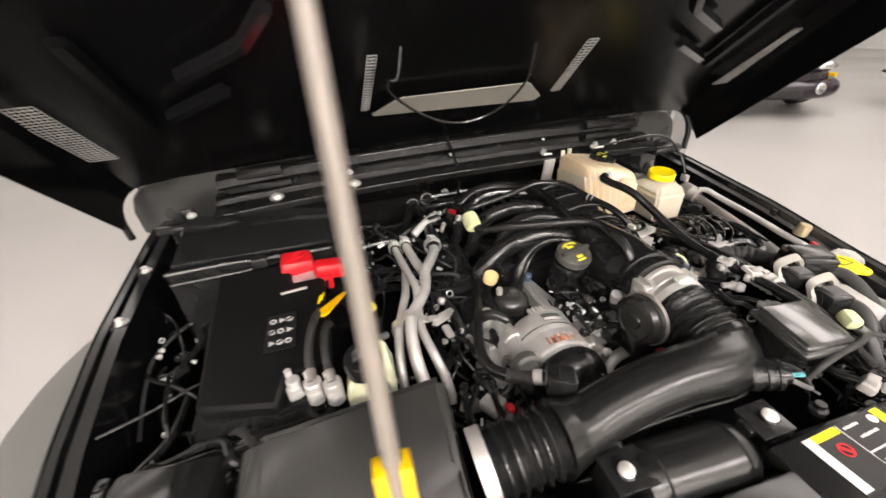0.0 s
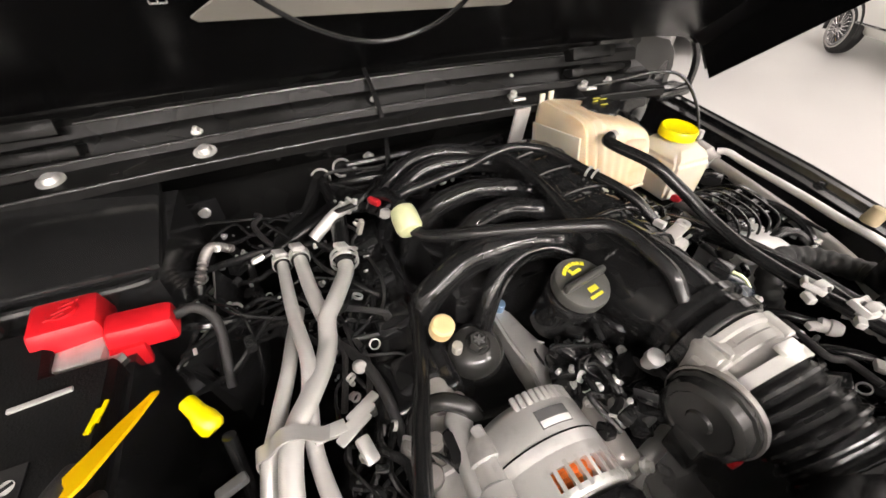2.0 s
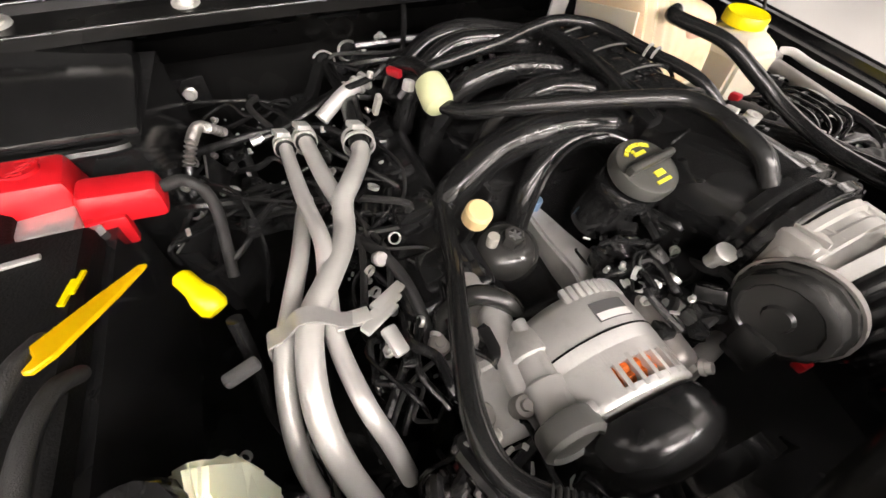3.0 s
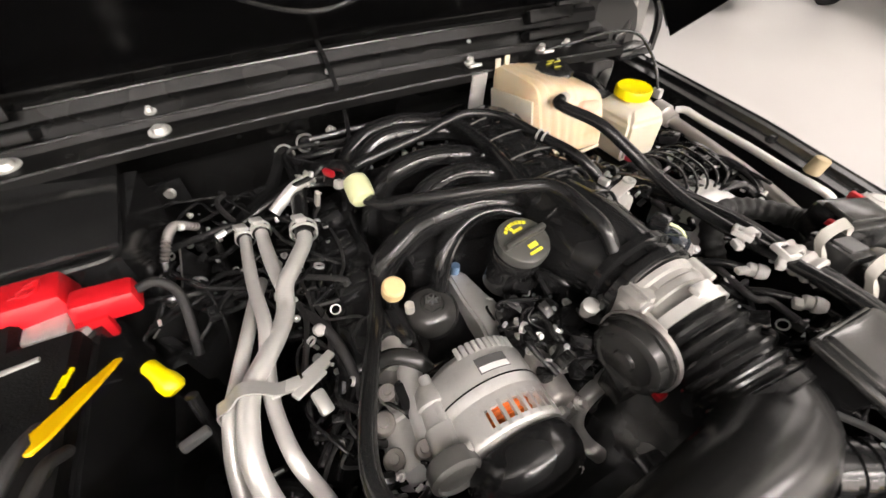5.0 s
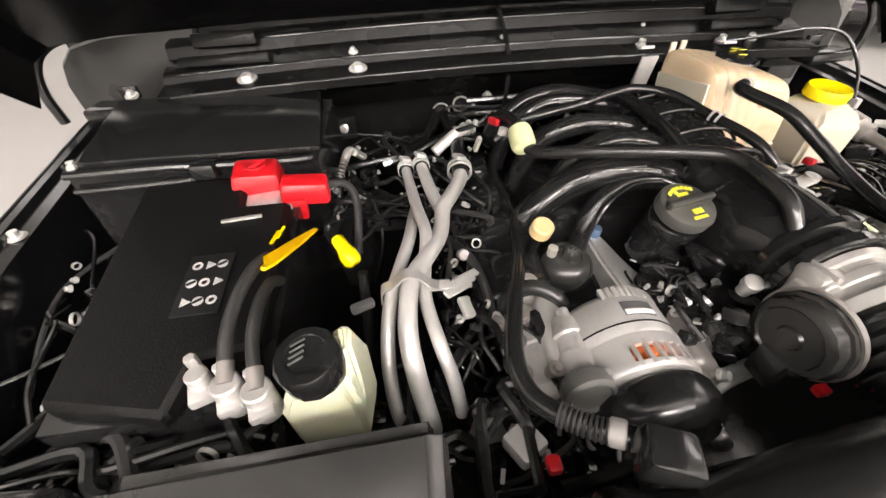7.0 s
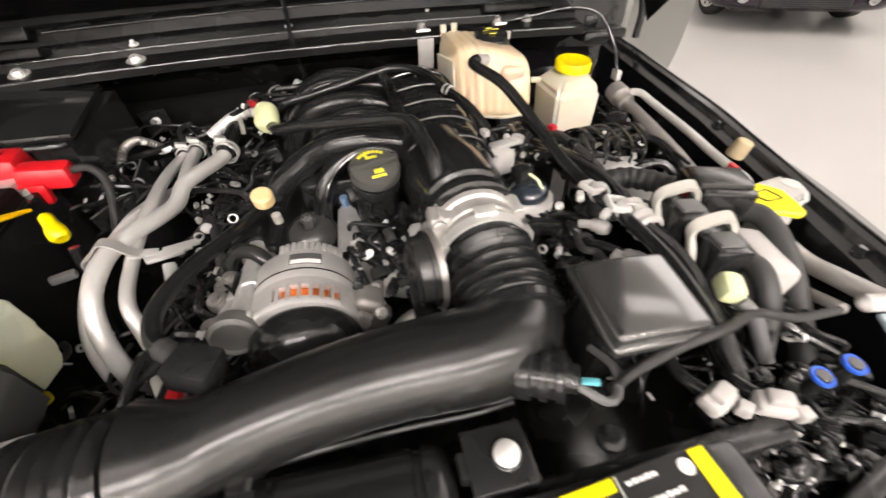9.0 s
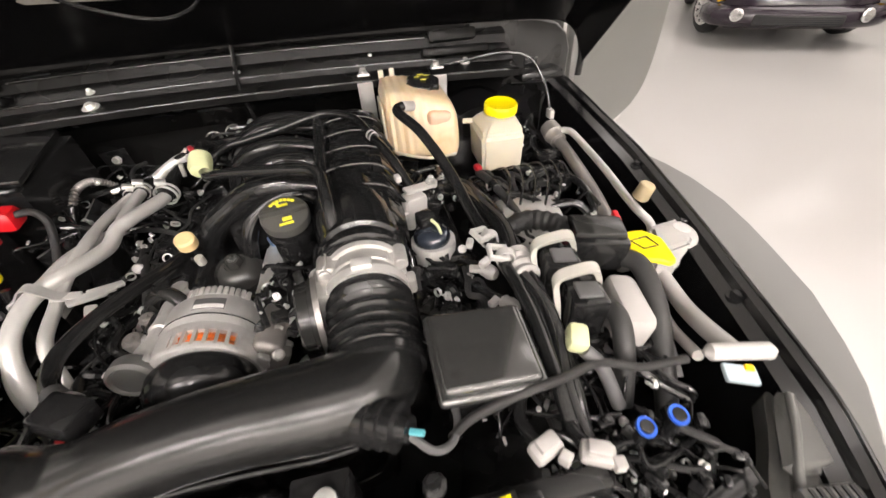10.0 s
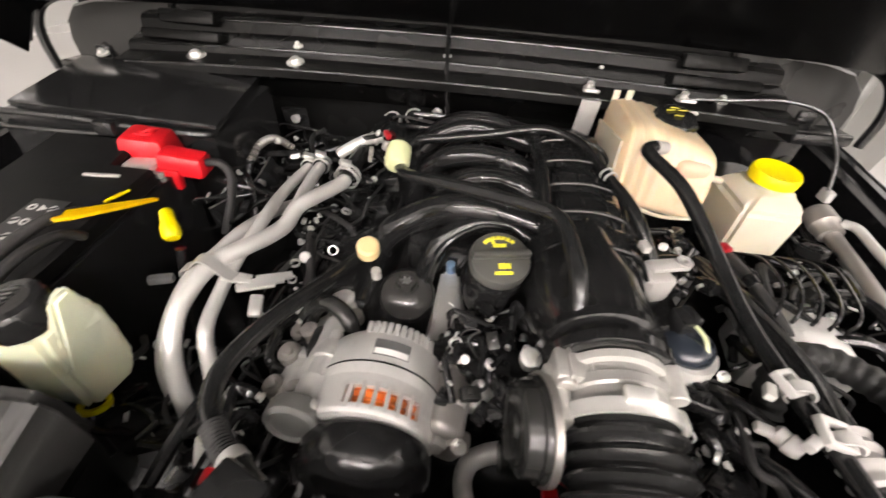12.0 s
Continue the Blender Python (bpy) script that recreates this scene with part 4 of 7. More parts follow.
# caution label on the radiator panel
cl = thing("caution_label", (0.235, 0.15, 1.112), "black caution label with yellow bars and a red prohibition sign", "label")
LM = pose(0.172, 0.1825, 1.1105, 0, 0, 4) @ Matrix.Diagonal((1.13, 1.0, 1.0, 1))


def on_label(bm, x0, y0, x1, y1, h, rot=0):
    c = LM @ Vector(((x0 + x1) / 2, -(y0 + y1) / 2, h))
    return box(bm, c, (1.13 * (x1 - x0), y1 - y0, 0.0006), (0, 0, rot + 4), bev=0)


part("sheet", on_label(B(), 0.0, 0.0, 0.112, 0.062, 0.0), LABELBLACK, cl)
part("yellow_bar", on_label(B(), 0.012, 0.001, 0.045, 0.009, 0.001), YELLOW, cl)
part("yellow_bar", on_label(B(), 0.097, 0.002, 0.108, 0.036, 0.001), YELLOW, cl)
part("white_margin", on_label(B(), 0.0, 0.001, 0.011, 0.06, 0.001), CHALK, cl)
t = B()
for x0_, y0_, n_ in ((0.052, 0.006, 5), (0.058, 0.019, 6), (0.072, 0.043, 6)):
    for k in range(n_):
        on_label(t, x0_ + 0.0042 * k, y0_ - 0.0004 * (k % 2), x0_ + 0.0042 * k + 0.0032, y0_ + 0.0027, 0.001)
on_label(t, 0.047, 0.001, 0.0476, 0.05, 0.001)
on_label(t, 0.048, 0.034, 0.097, 0.0358, 0.001)
on_label(t, 0.052, 0.044, 0.062, 0.048, 0.001)
rod(t, LM @ Vector((0.091, -0.010, 0.0004)), LM @ Vector((0.091, -0.010, 0.0013)), 0.0055)
part("white_print", t, CHALK, cl)
t = ring(B(), LM @ Vector((0.030, -0.024, 0.001)), (0, 0, 1), 0.0062, 0.0018, 0.0008)
on_label(t, 0.0285, 0.018, 0.0315, 0.030, 0.0014, 40)
part("prohibition_sign", t, RED, cl)

# sensor screwed into the tube elbow
sens = thing("air_sensor", (0.21, 0.25, 1.12), "black air sensor with a teal locking tab and lead", "sensor")
part("socket", lathe(B(), (0.192, 0.268, 1.122), (0.9, -0.55, 0.2), [(0, 0.022), (0.010, 0.022), (0.011, 0.019), (0.016, 0.019), (0.017, 0.021), (0.022, 0.021), (0.023, 0.018), (0.028, 0.018), (0.029, 0.020), (0.034, 0.020), (0.035, 0.012), (0.044, 0.011)], 24), SATIN, sens)
part("tab", box(B(), (0.234, 0.240, 1.134), (0.013, 0.005, 0.004), (0, -10, -25), bev=0.001), TEAL, sens, "teal locking tab")
part("lead", tube(B(), [(0.228, 0.243, 1.125), (0.245, 0.230, 1.118), (0.262, 0.238, 1.108), (0.27, 0.258, 1.11), (0.266, 0.285, 1.10)], 0.0035, 8), GREYPL, sens)

# ---- throttle body, manifold, oil filler ----
thr = thing("throttle_body", (0.205, 0.43, 1.08), "cast aluminium throttle body with a black motor cover", "throttle body")
t = B()
lathe(t, (0.2055, 0.405, 1.129), (0, 1, 0.06), [(0, 0.041), (0.016, 0.041), (0.018, 0.043), (0.026, 0.043), (0.028, 0.041), (0.034, 0.041), (0.036, 0.045), (0.042, 0.046)], 32)
box(t, (0.199, 0.437, 1.139), (0.092, 0.030, 0.042), (-4, 3, 0), bev=0.005)
box(t, (0.240, 0.428, 1.120), (0.024, 0.034, 0.05), (0, 0, 0), bev=0.005)
part("housing", t, THROTM, thr)
for k in range(5):
    part("rib", box(B(), (0.165 + 0.017 * k, 0.436, 1.1625 - 0.0009 * k), (0.0028, 0.028, 0.006), (-6, 0, 0), bev=0.001), THROTM, thr)
part("gear_case", box(B(), (0.158, 0.42, 1.120), (0.022, 0.05, 0.06), bev=0.006), THROTM, thr)
for x in (0.163, 0.247):
    for z in (1.152, 1.09):
        part("screw_boss", rod(B(), (x, 0.420, z), (x, 0.448, z + 0.002), 0.0082), THROTM, thr)
part("side_lug", box(B(), (0.252, 0.415, 1.128), (0.018, 0.02, 0.02), bev=0.004), THROTM, thr)
t = B()
lathe(t, (0.152, 0.405, 1.115), (-1, -0.12, 0.05), [(0, 0.041), (0.010, 0.041), (0.011, 0.038), (0.022, 0.037), (0.024, 0.034), (0.025, 0.030), (0.023, 0.028), (0.023, 0.012), (0.026, 0.010)], 14)
box(t, (0.138, 0.40, 1.075), (0.03, 0.03, 0.04), bev=0.004)
part("motor_cover", t, COVERM, thr, "round black motor cover")
part("cover_ring", ring(B(), (0.150, 0.405, 1.115), (-1, -0.12, 0.05), 0.0412, 0.0022, 0.006, 32), DULL, thr)

man = thing("intake_manifold", (0.12, 0.67, 1.05), "black ribbed plastic intake manifold with curved runners", "intake manifold")
part("throat", tube(B(), [(0.205, 0.452, 1.128), (0.204, 0.49, 1.132), (0.20, 0.53, 1.13), (0.195, 0.60, 1.125)], [0.047, 0.05, 0.056, 0.058], 28, 6), BLACK, man)
PITCH = 0.054


def plenum_top(y):
    """Height of the fluted plenum: a row of shallow bulges rising to the rear."""
    u = ((y - 0.515) / PITCH) % 1.0
    return 1.160 + 0.022 * (y - 0.515) / 0.3 + 0.010 * math.sqrt(max(0.0, math.sin(math.pi * u)))


t = B()
secs = [[(0.158, y, 1.06), (0.158, y, 1.06), (0.162, y, 1.07), (0.18, y, 1.08), (0.22, y, 1.08), (0.25, y, 1.075), (0.262, y, 1.06), (0.265, y, 1.055)] for y in (0.508,)]
for k in range(6 * 10 + 1):
    y = 0.515 + PITCH * k / 10
    zt = plenum_top(y)
    secs.append([(0.153, y, 1.06), (0.153, y, zt - 0.03), (0.158, y, zt - 0.012), (0.172, y, zt - 0.001), (0.215, y, zt + 0.003), (0.248, y, zt - 0.008), (0.266, y, zt - 0.034), (0.270, y, 1.055)])
loft(t, secs)
part("plenum", t, BLACK, man, crease=30.0)
for k in range(1, 6):
    y = 0.515 + PITCH * k
    zt = plenum_top(y)
    part("rib", tube(B(), [(0.150, y, zt - 0.030), (0.157, y, zt + 0.002), (0.175, y, zt + 0.012), (0.215, y, zt + 0.015), (0.250, y, zt + 0.004), (0.273, y, zt - 0.030)], 0.0026, 8, 4), BEADM, man)
for x, drop in ((0.178, 0.0015), (0.203, 0.0), (0.232, 0.004)):
    part("lengthwise_rib", tube(B(), [(x, 0.515 + 0.027 * k, plenum_top(0.515 + 0.027 * k) + 0.0015 - drop + (0.006 if k % 2 == 0 else 0.0)) for k in range(12)], 0.0017, 6, 4), BEADM, man)
part("spine", tube(B(), [(0.160, 0.60, 1.168), (0.158, 0.66, 1.180), (0.156, 0.72, 1.188), (0.152, 0.78, 1.190), (0.145, 0.82, 1.184)], 0.0095, 10, 5), BLACK, man)
part("flange", lathe(B(), (0.205, 0.448, 1.128), (0, 1, 0.04), [(0, 0.050), (0.003, 0.056), (0.012, 0.057), (0.016, 0.052), (0.024, 0.051), (0.027, 0.056), (0.036, 0.056)], 32), BLACK, man)
RUNNERS = (([(-0.03, 0.90, 1.08), (-0.012, 0.885, 1.13), (0.03, 0.888, 1.162), (0.085, 0.880, 1.172), (0.15, 0.86, 1.165)], 0.016),
           ([(-0.035, 0.835, 1.07), (-0.022, 0.832, 1.12), (0.01, 0.838, 1.155), (0.052, 0.845, 1.170), (0.11, 0.832, 1.172), (0.16, 0.82, 1.165)], 0.016),
           ([(-0.02, 0.775, 1.06), (-0.008, 0.768, 1.11), (0.016, 0.762, 1.148), (0.045, 0.757, 1.166), (0.085, 0.756, 1.171), (0.123, 0.742, 1.171), (0.16, 0.735, 1.16)], 0.0155),
           ([(0.018, 0.715, 1.06), (0.026, 0.706, 1.11), (0.042, 0.699, 1.146), (0.066, 0.697, 1.164), (0.102, 0.697, 1.170), (0.13, 0.685, 1.170), (0.165, 0.675, 1.155)], 0.015),
           ([(-0.05, 0.65, 1.06), (-0.028, 0.657, 1.095), (0.018, 0.664, 1.126), (0.058, 0.655, 1.147), (0.105, 0.648, 1.152), (0.16, 0.636, 1.145)], 0.021))
for run, rr in RUNNERS:
    rn = part("runner", tube(B(), run, [rr * 0.92, rr, rr, rr * 0.96], 18, 7), BLACK, man)
    part("edge_ridge", tube(B(), [(a, b - rr * 0.72, c + rr * 0.66) for a, b, c in run[1:-1]], 0.0018, 6, 5), BEADM, rn)
part("shroud", tube(B(), [(0.022, 0.605, 1.05), (0.03, 0.612, 1.09), (0.048, 0.625, 1.122), (0.085, 0.636, 1.140), (0.125, 0.632, 1.144), (0.158, 0.612, 1.135)], 0.013, 14, 6), BLACK, man)
part("shroud_lip", tube(B(), [(0.024, 0.594, 1.06), (0.036, 0.601, 1.098), (0.056, 0.613, 1.128), (0.09, 0.623, 1.146), (0.125, 0.619, 1.150)], 0.0028, 6, 6), BLACK, man)
part("under_deck", box(B(), (0.08, 0.76, 1.06), (0.17, 0.26, 0.09), bev=0.015), BLACK, man)
filler = thing("oil_filler", (0.108, 0.565, 1.08), "black oil filler neck closed by a ribbed cap with yellow print", "oil filler")
OA = Vector((0.06, -0.30, 1.0)).normalized()
OC = Vector((0.109, 0.556, 1.147))
part("neck", lathe(B(), OC - OA * 0.075, OA, [(0, 0.028), (0.03, 0.028), (0.035, 0.025), (0.05, 0.025), (0.055, 0.031), (0.066, 0.031), (0.07, 0.028)], 28), BLACK, filler)
prof = [(0, 0.028), (0.003, 0.031), (0.013, 0.0318), (0.0165, 0.0305), (0.018, 0.027)]
ocap = part("cap", lathe(B(), OC, OA, prof, 36), CAPPL, filler, "black oil cap")
ox, oy, oz = basis(OA)
t = B()
gm = Matrix.Translation(OC + OA * 0.022) @ Matrix((ox, oy, oz)).transposed().to_4x4()
tt = B()
box(tt, (0, 0, 0), (0.060, 0.008, 0.010), bev=0.003)
tt.transform(gm)
add(t, tt)
part("grip_bar", t, CAPPL, ocap)
t = B()
for a in range(7):
    an = radians(50 + 80 * a / 6)
    tt = B()
    box(tt, (0.022 * math.cos(an), 0.022 * math.sin(an), -0.003), (0.004, 0.004, 0.001), (0, 0, math.degrees(an)), bev=0)
    tt.transform(gm)
    add(t, tt)
for bx_, by_, w, h in ((0.0, 0.0125, 0.014, 0.004), (0.002, -0.012, 0.012, 0.006), (0.0, -0.020, 0.018, 0.0035), (-0.006, 0.0165, 0.004, 0.003)):
    tt = B()
    box(tt, (bx_, by_, -0.003), (w, h, 0.001), bev=0)
    tt.transform(gm)
    add(t, tt)
part("cap_print", t, INK, ocap, "yellow printed oil symbols")

# breather hose over the manifold with its pale connector
br = thing("breather_hose", (0.07, 0.63, 1.15), "black breather hose with a pale lime end sleeve", "hose")
part("hose", tube(B(), [(-0.026, 0.705, 1.168), (-0.012, 0.683, 1.170), (0.02, 0.658, 1.181), (0.08, 0.624, 1.193), (0.135, 0.594, 1.201), (0.156, 0.580, 1.203), (0.166, 0.562, 1.202), (0.170, 0.535, 1.198), (0.174, 0.505, 1.190), (0.176, 0.485, 1.17)], 0.0082, 14), SATIN, br)
part("sleeve", lathe(B(), (-0.032, 0.736, 1.184), (0.03, -0.9, -0.42), [(0, 0.010), (0.004, 0.0155), (0.012, 0.017), (0.030, 0.017), (0.036, 0.0145), (0.038, 0.009)], 22), LIME, br, "pale lime plastic sleeve")
part("elbow", tube(B(), [(-0.032, 0.738, 1.186), (-0.036, 0.76, 1.188), (-0.05, 0.785, 1.18), (-0.058, 0.80, 1.15)], 0.009, 12), RUBBER, br)
part("red_tab", box(B(), (-0.058, 0.772, 1.180), (0.008, 0.019, 0.009), (0, 0, 30), bev=0.002), DARKRED, br, "red locking tab")
dip = thing("dipstick_knob", (-0.04, 0.585, 1.1), "cream dipstick knob on a dark tube", "dipstick")
part("knob", lathe(B(), (-0.041, 0.589, 1.112), (0.1, -0.35, 1), [(0, 0.009), (0.003, 0.0135), (0.017, 0.0135), (0.020, 0.011)], 20), CREAM, dip)
part("stem", tube(B(), [(-0.041, 0.59, 1.112), (-0.043, 0.60, 1.08), (-0.05, 0.63, 1.0)], 0.007), RUBBER, dip)
part("bolt", rod(B(), (-0.028, 0.572, 1.09), (-0.028, 0.57, 1.104), 0.006, n=10), IVORY, dip)

# ---- engine: alternator, filter cap, compressor, pipes ----


def around(bm, c, tilt, build):
    """Builds round the axis through c and leans it by tilt degrees about the y axis."""
    t = B()
    build(t)
    t.transform(pose(*c, 0, tilt, 0))
    return add(bm, t)


AC = (0.004, 0.0, 1.047)
TILT_ALT = 18
alt = thing("alternator", (0.0, 0.44, 0.98), "cast aluminium alternator with copper windings showing through slots", "alternator")


def arc_shell(bm, r0, r1, y0, y1, a0, a1, n=10):
    """A piece of a drum about the y axis between two angles (degrees, 90 is up)."""
    secs = []
    for k in range(n + 1):
        a = radians(a0 + (a1 - a0) * k / n)
        c, s = math.cos(a), math.sin(a)
        secs.append([(c * r0, y0, s * r0), (c * r1, y0, s * r1), (c * r1, y1, s * r1), (c * r0, y1, s * r0)])
    return loft(bm, secs)


def alt_body(t):
    lathe(t, (0, 0.432, 0), (0, 1, 0), [(0, 0.060), (0.0, 0.0665), (0.003, 0.0685), (0.050, 0.0685), (0.054, 0.066), (0.062, 0.058), (0.066, 0.045)], 40)
    lathe(t, (0, 0.392, 0), (0, 1, 0), [(0, 0.056), (0.003, 0.066), (0.007, 0.068), (0.011, 0.068), (0.011, 0.05)], 40)
    arc_shell(t, 0.052, 0.068, 0.399, 0.435, 126, 240, 14)
    arc_shell(t, 0.052, 0.068, 0.399, 0.435, 270, 416, 16)
    arc_shell(t, 0.056, 0.068, 0.4210, 0.435, 54, 128, 10)
    for k in range(11):
        a = radians(58 + 64 * k / 10)
        box(t, (math.cos(a) * 0.064, 0.490, math.sin(a) * 0.064), (0.006, 0.016, 0.010), (0, 90 - math.degrees(a), 0), bev=0.0015)
    for sx in (-1, 1):
        rod(t, (sx * 0.067, 0.398, 0.02), (sx * 0.067, 0.495, 0.02), 0.007)
        box(t, (sx * 0.064, 0.402, 0.03), (0.018, 0.010, 0.016), (0, 30 * sx, 0), bev=0.003)


part("housing", around(B(), AC, TILT_ALT, alt_body), ALU, alt)
for k in range(7):
    a = 58 + 10.6 * k
    part("vane", around(B(), AC, TILT_ALT, lambda t: arc_shell(t, 0.058, 0.0682, 0.398, 0.4255, a - 1.7, a + 1.7, 2)), ALU, alt)
part("winding", around(B(), AC, TILT_ALT, lambda t: lathe(t, (0, 0.401, 0), (0, 1, 0), [(0, 0.052), (0.004, 0.060), (0.008, 0.0635), (0.012, 0.061), (0.016, 0.0635), (0.021, 0.061), (0.026, 0.052)], 60)), COPPER, alt, "copper windings behind the slots")
part("side_flange", box(box(B(), (0.078, 0.447, 1.050), (0.040, 0.080, 0.050), (0, 34, -6), bev=0.010, seg=3), (0.090, 0.41, 1.040), (0.026, 0.022, 0.040), (0, 30, 0), bev=0.006), DULL, alt)
part("flange_bolt", lathe(B(), (0.096, 0.402, 1.058), (0.4, -0.6, 0.7), [(0, 0.008), (0.004, 0.008), (0.005, 0.006), (0.010, 0.0055)], 8), ZINC, alt)
part("seam", around(B(), AC, TILT_ALT, lambda t: ring(t, (0, 0.447, 0), (0, 1, 0), 0.0686, 0.0006, 0.0018, 40)), BLACK, alt)
lb = part("plate_label", around(B(), AC, TILT_ALT, lambda t: arc_shell(t, 0.0686, 0.0692, 0.455, 0.474, 80, 112, 6)), GREYPL, alt, "grey data label")
part("label_bar", around(B(), AC, TILT_ALT, lambda t: arc_shell(t, 0.0693, 0.0696, 0.456, 0.463, 81, 111, 6)), CHALK, lb)
t = B()
lathe(t, (AC[0] + 0.004, 0.392, AC[2] + 0.004), (0.02, -1, -0.05), [(0, 0.060), (0.010, 0.065), (0.028, 0.064), (0.040, 0.058), (0.049, 0.045), (0.053, 0.03), (0.054, 0.012)], 40)
part("front_cover", t, SATIN, alt, "rounded black pulley cover")
t = B()
for k in range(4):
    a = radians(40 - 14 * k)
    box(t, (AC[0] + 0.004 + math.cos(a) * 0.05, 0.352, AC[2] + math.sin(a) * 0.05), (0.004, 0.014, 0.003), (0, 90 - math.degrees(a), 0), bev=0)
part("cover_mark", t, CHALK, alt)
alt.location, alt.scale = (0.001, 0.437, 0.993), (0.9, 0.9, 0.9)

filt = thing("oil_filter_cap", (0.008, 0.575, 1.0), "black domed oil filter cap with a hex drive", "oil filter")
part("dome", lathe(B(), (0.004, 0.595, 1.026), (0.03, -0.22, 1), [(0, 0.037), (0.012, 0.0375), (0.0135, 0.0345), (0.016, 0.0345), (0.0175, 0.037), (0.026, 0.0365), (0.034, 0.0335), (0.040, 0.028), (0.0445, 0.021), (0.046, 0.0155), (0.0445, 0.0145)], 40), DOMEM, filt)
part("hex", lathe(B(), (0.0053, 0.585, 1.070), (0.03, -0.22, 1), [(0, 0.0125), (0.011, 0.0115), (0.012, 0.0105), (0.012, 0.0075), (0.005, 0.006)], 6), DOMEM, filt)
for k in range(3):
    part("drive_rib", box(B(), (0.0058, 0.5825, 1.080), (0.015, 0.0022, 0.004), (12, 0, 60 * k), bev=0.0005), GREYPL, filt)
arm = thing("engine_bracket", (0.045, 0.53, 1.06), "cast aluminium bracket arm behind the alternator", "bracket")
t = B()
loft(t, [[(0.042, 0.618, 1.035), (0.072, 0.618, 1.032), (0.069, 0.626, 1.064), (0.046, 0.626, 1.066)], [(0.040, 0.575, 1.03), (0.084, 0.570, 1.03), (0.078, 0.576, 1.062), (0.044, 0.578, 1.066)], [(0.034, 0.525, 1.02), (0.108, 0.512, 1.02), (0.098, 0.522, 1.056), (0.046, 0.53, 1.068)], [(0.034, 0.485, 1.01), (0.112, 0.480, 1.01), (0.104, 0.486, 1.046), (0.038, 0.488, 1.066)]])
bmesh.ops.bevel(t, geom=t.edges[:], offset=0.004, segments=2, affect="EDGES")
part("arm", t, ALU, arm)
part("bolt", rod(B(), (0.058, 0.628, 1.05), (0.057, 0.621, 1.082), 0.0062, n=10), BOLTBLUE, arm, "blue marked bolt head")

comp = thing("compressor", (-0.075, 0.48, 0.98), "grey cast aluminium compressor with hose ports", "compressor")
t = B()
lathe(t, (-0.072, 0.415, 1.032), (0.03, 1, -0.06), [(0, 0.024), (0.004, 0.033), (0.03, 0.037), (0.05, 0.037), (0.052, 0.040), (0.058, 0.040), (0.06, 0.037), (0.09, 0.035), (0.12, 0.030), (0.135, 0.022)], 28)
box(t, (-0.058, 0.475, 1.068), (0.03, 0.09, 0.028), (4, 10, -4), bev=0.012, seg=4)
blob(t, (-0.062, 0.55, 1.058), (0.022, 0.026, 0.016))
lathe(t, (-0.062, 0.55, 1.068), (0, -0.1, 1), [(0, 0.012), (0.006, 0.011), (0.008, 0.008)], 16)
part("casting", t, ALU, comp)
for k, (dx, dy, dz, sz) in enumerate(((-0.10, 0.44, 1.06, 0.012), (-0.072, 0.43, 1.078, 0.010), (-0.098, 0.475, 1.066, 0.013), (-0.085, 0.50, 1.074, 0.011), (-0.046, 0.535, 1.066, 0.010), (-0.105, 0.515, 1.05, 0.012))):
    part("boss", lathe(B(), (dx, dy, dz - 0.014), (dx * 2 + 0.15, -0.25, 1), [(0, sz), (0.012, sz * 0.95), (0.015, sz * 0.8), (0.015, sz * 0.45), (0.020, sz * 0.4)], 14), DULL, comp)
t = B()
lathe(t, (-0.052, 0.405, 1.078), (0.08, 1, 0.02), [(0, 0.012), (0.004, 0.017), (0.03, 0.018), (0.032, 0.0155), (0.05, 0.0155), (0.052, 0.018), (0.07, 0.016), (0.078, 0.009)], 22)
part("tensioner", t, ALU, comp)
part("idler_pulley", lathe(B(), (-0.056, 0.405, 1.085), (0, -1, 0.15), [(0, 0.023), (0.003, 0.0245), (0.016, 0.0245), (0.018, 0.022), (0.019, 0.020), (0.016, 0.018), (0.018, 0.008)], 26), HLGREY, comp, "grey idler pulley")

solo("casting_hose", tube(B(), [(-0.10, 0.52, 1.03), (-0.094, 0.53, 1.065), (-0.07, 0.525, 1.088), (-0.045, 0.51, 1.085), (-0.034, 0.495, 1.06), (-0.035, 0.48, 1.03)], 0.0095, 14), COVERM, (-0.07, 0.52, 1.06), "grey rubber hose bent over the compressor casting", "hose")

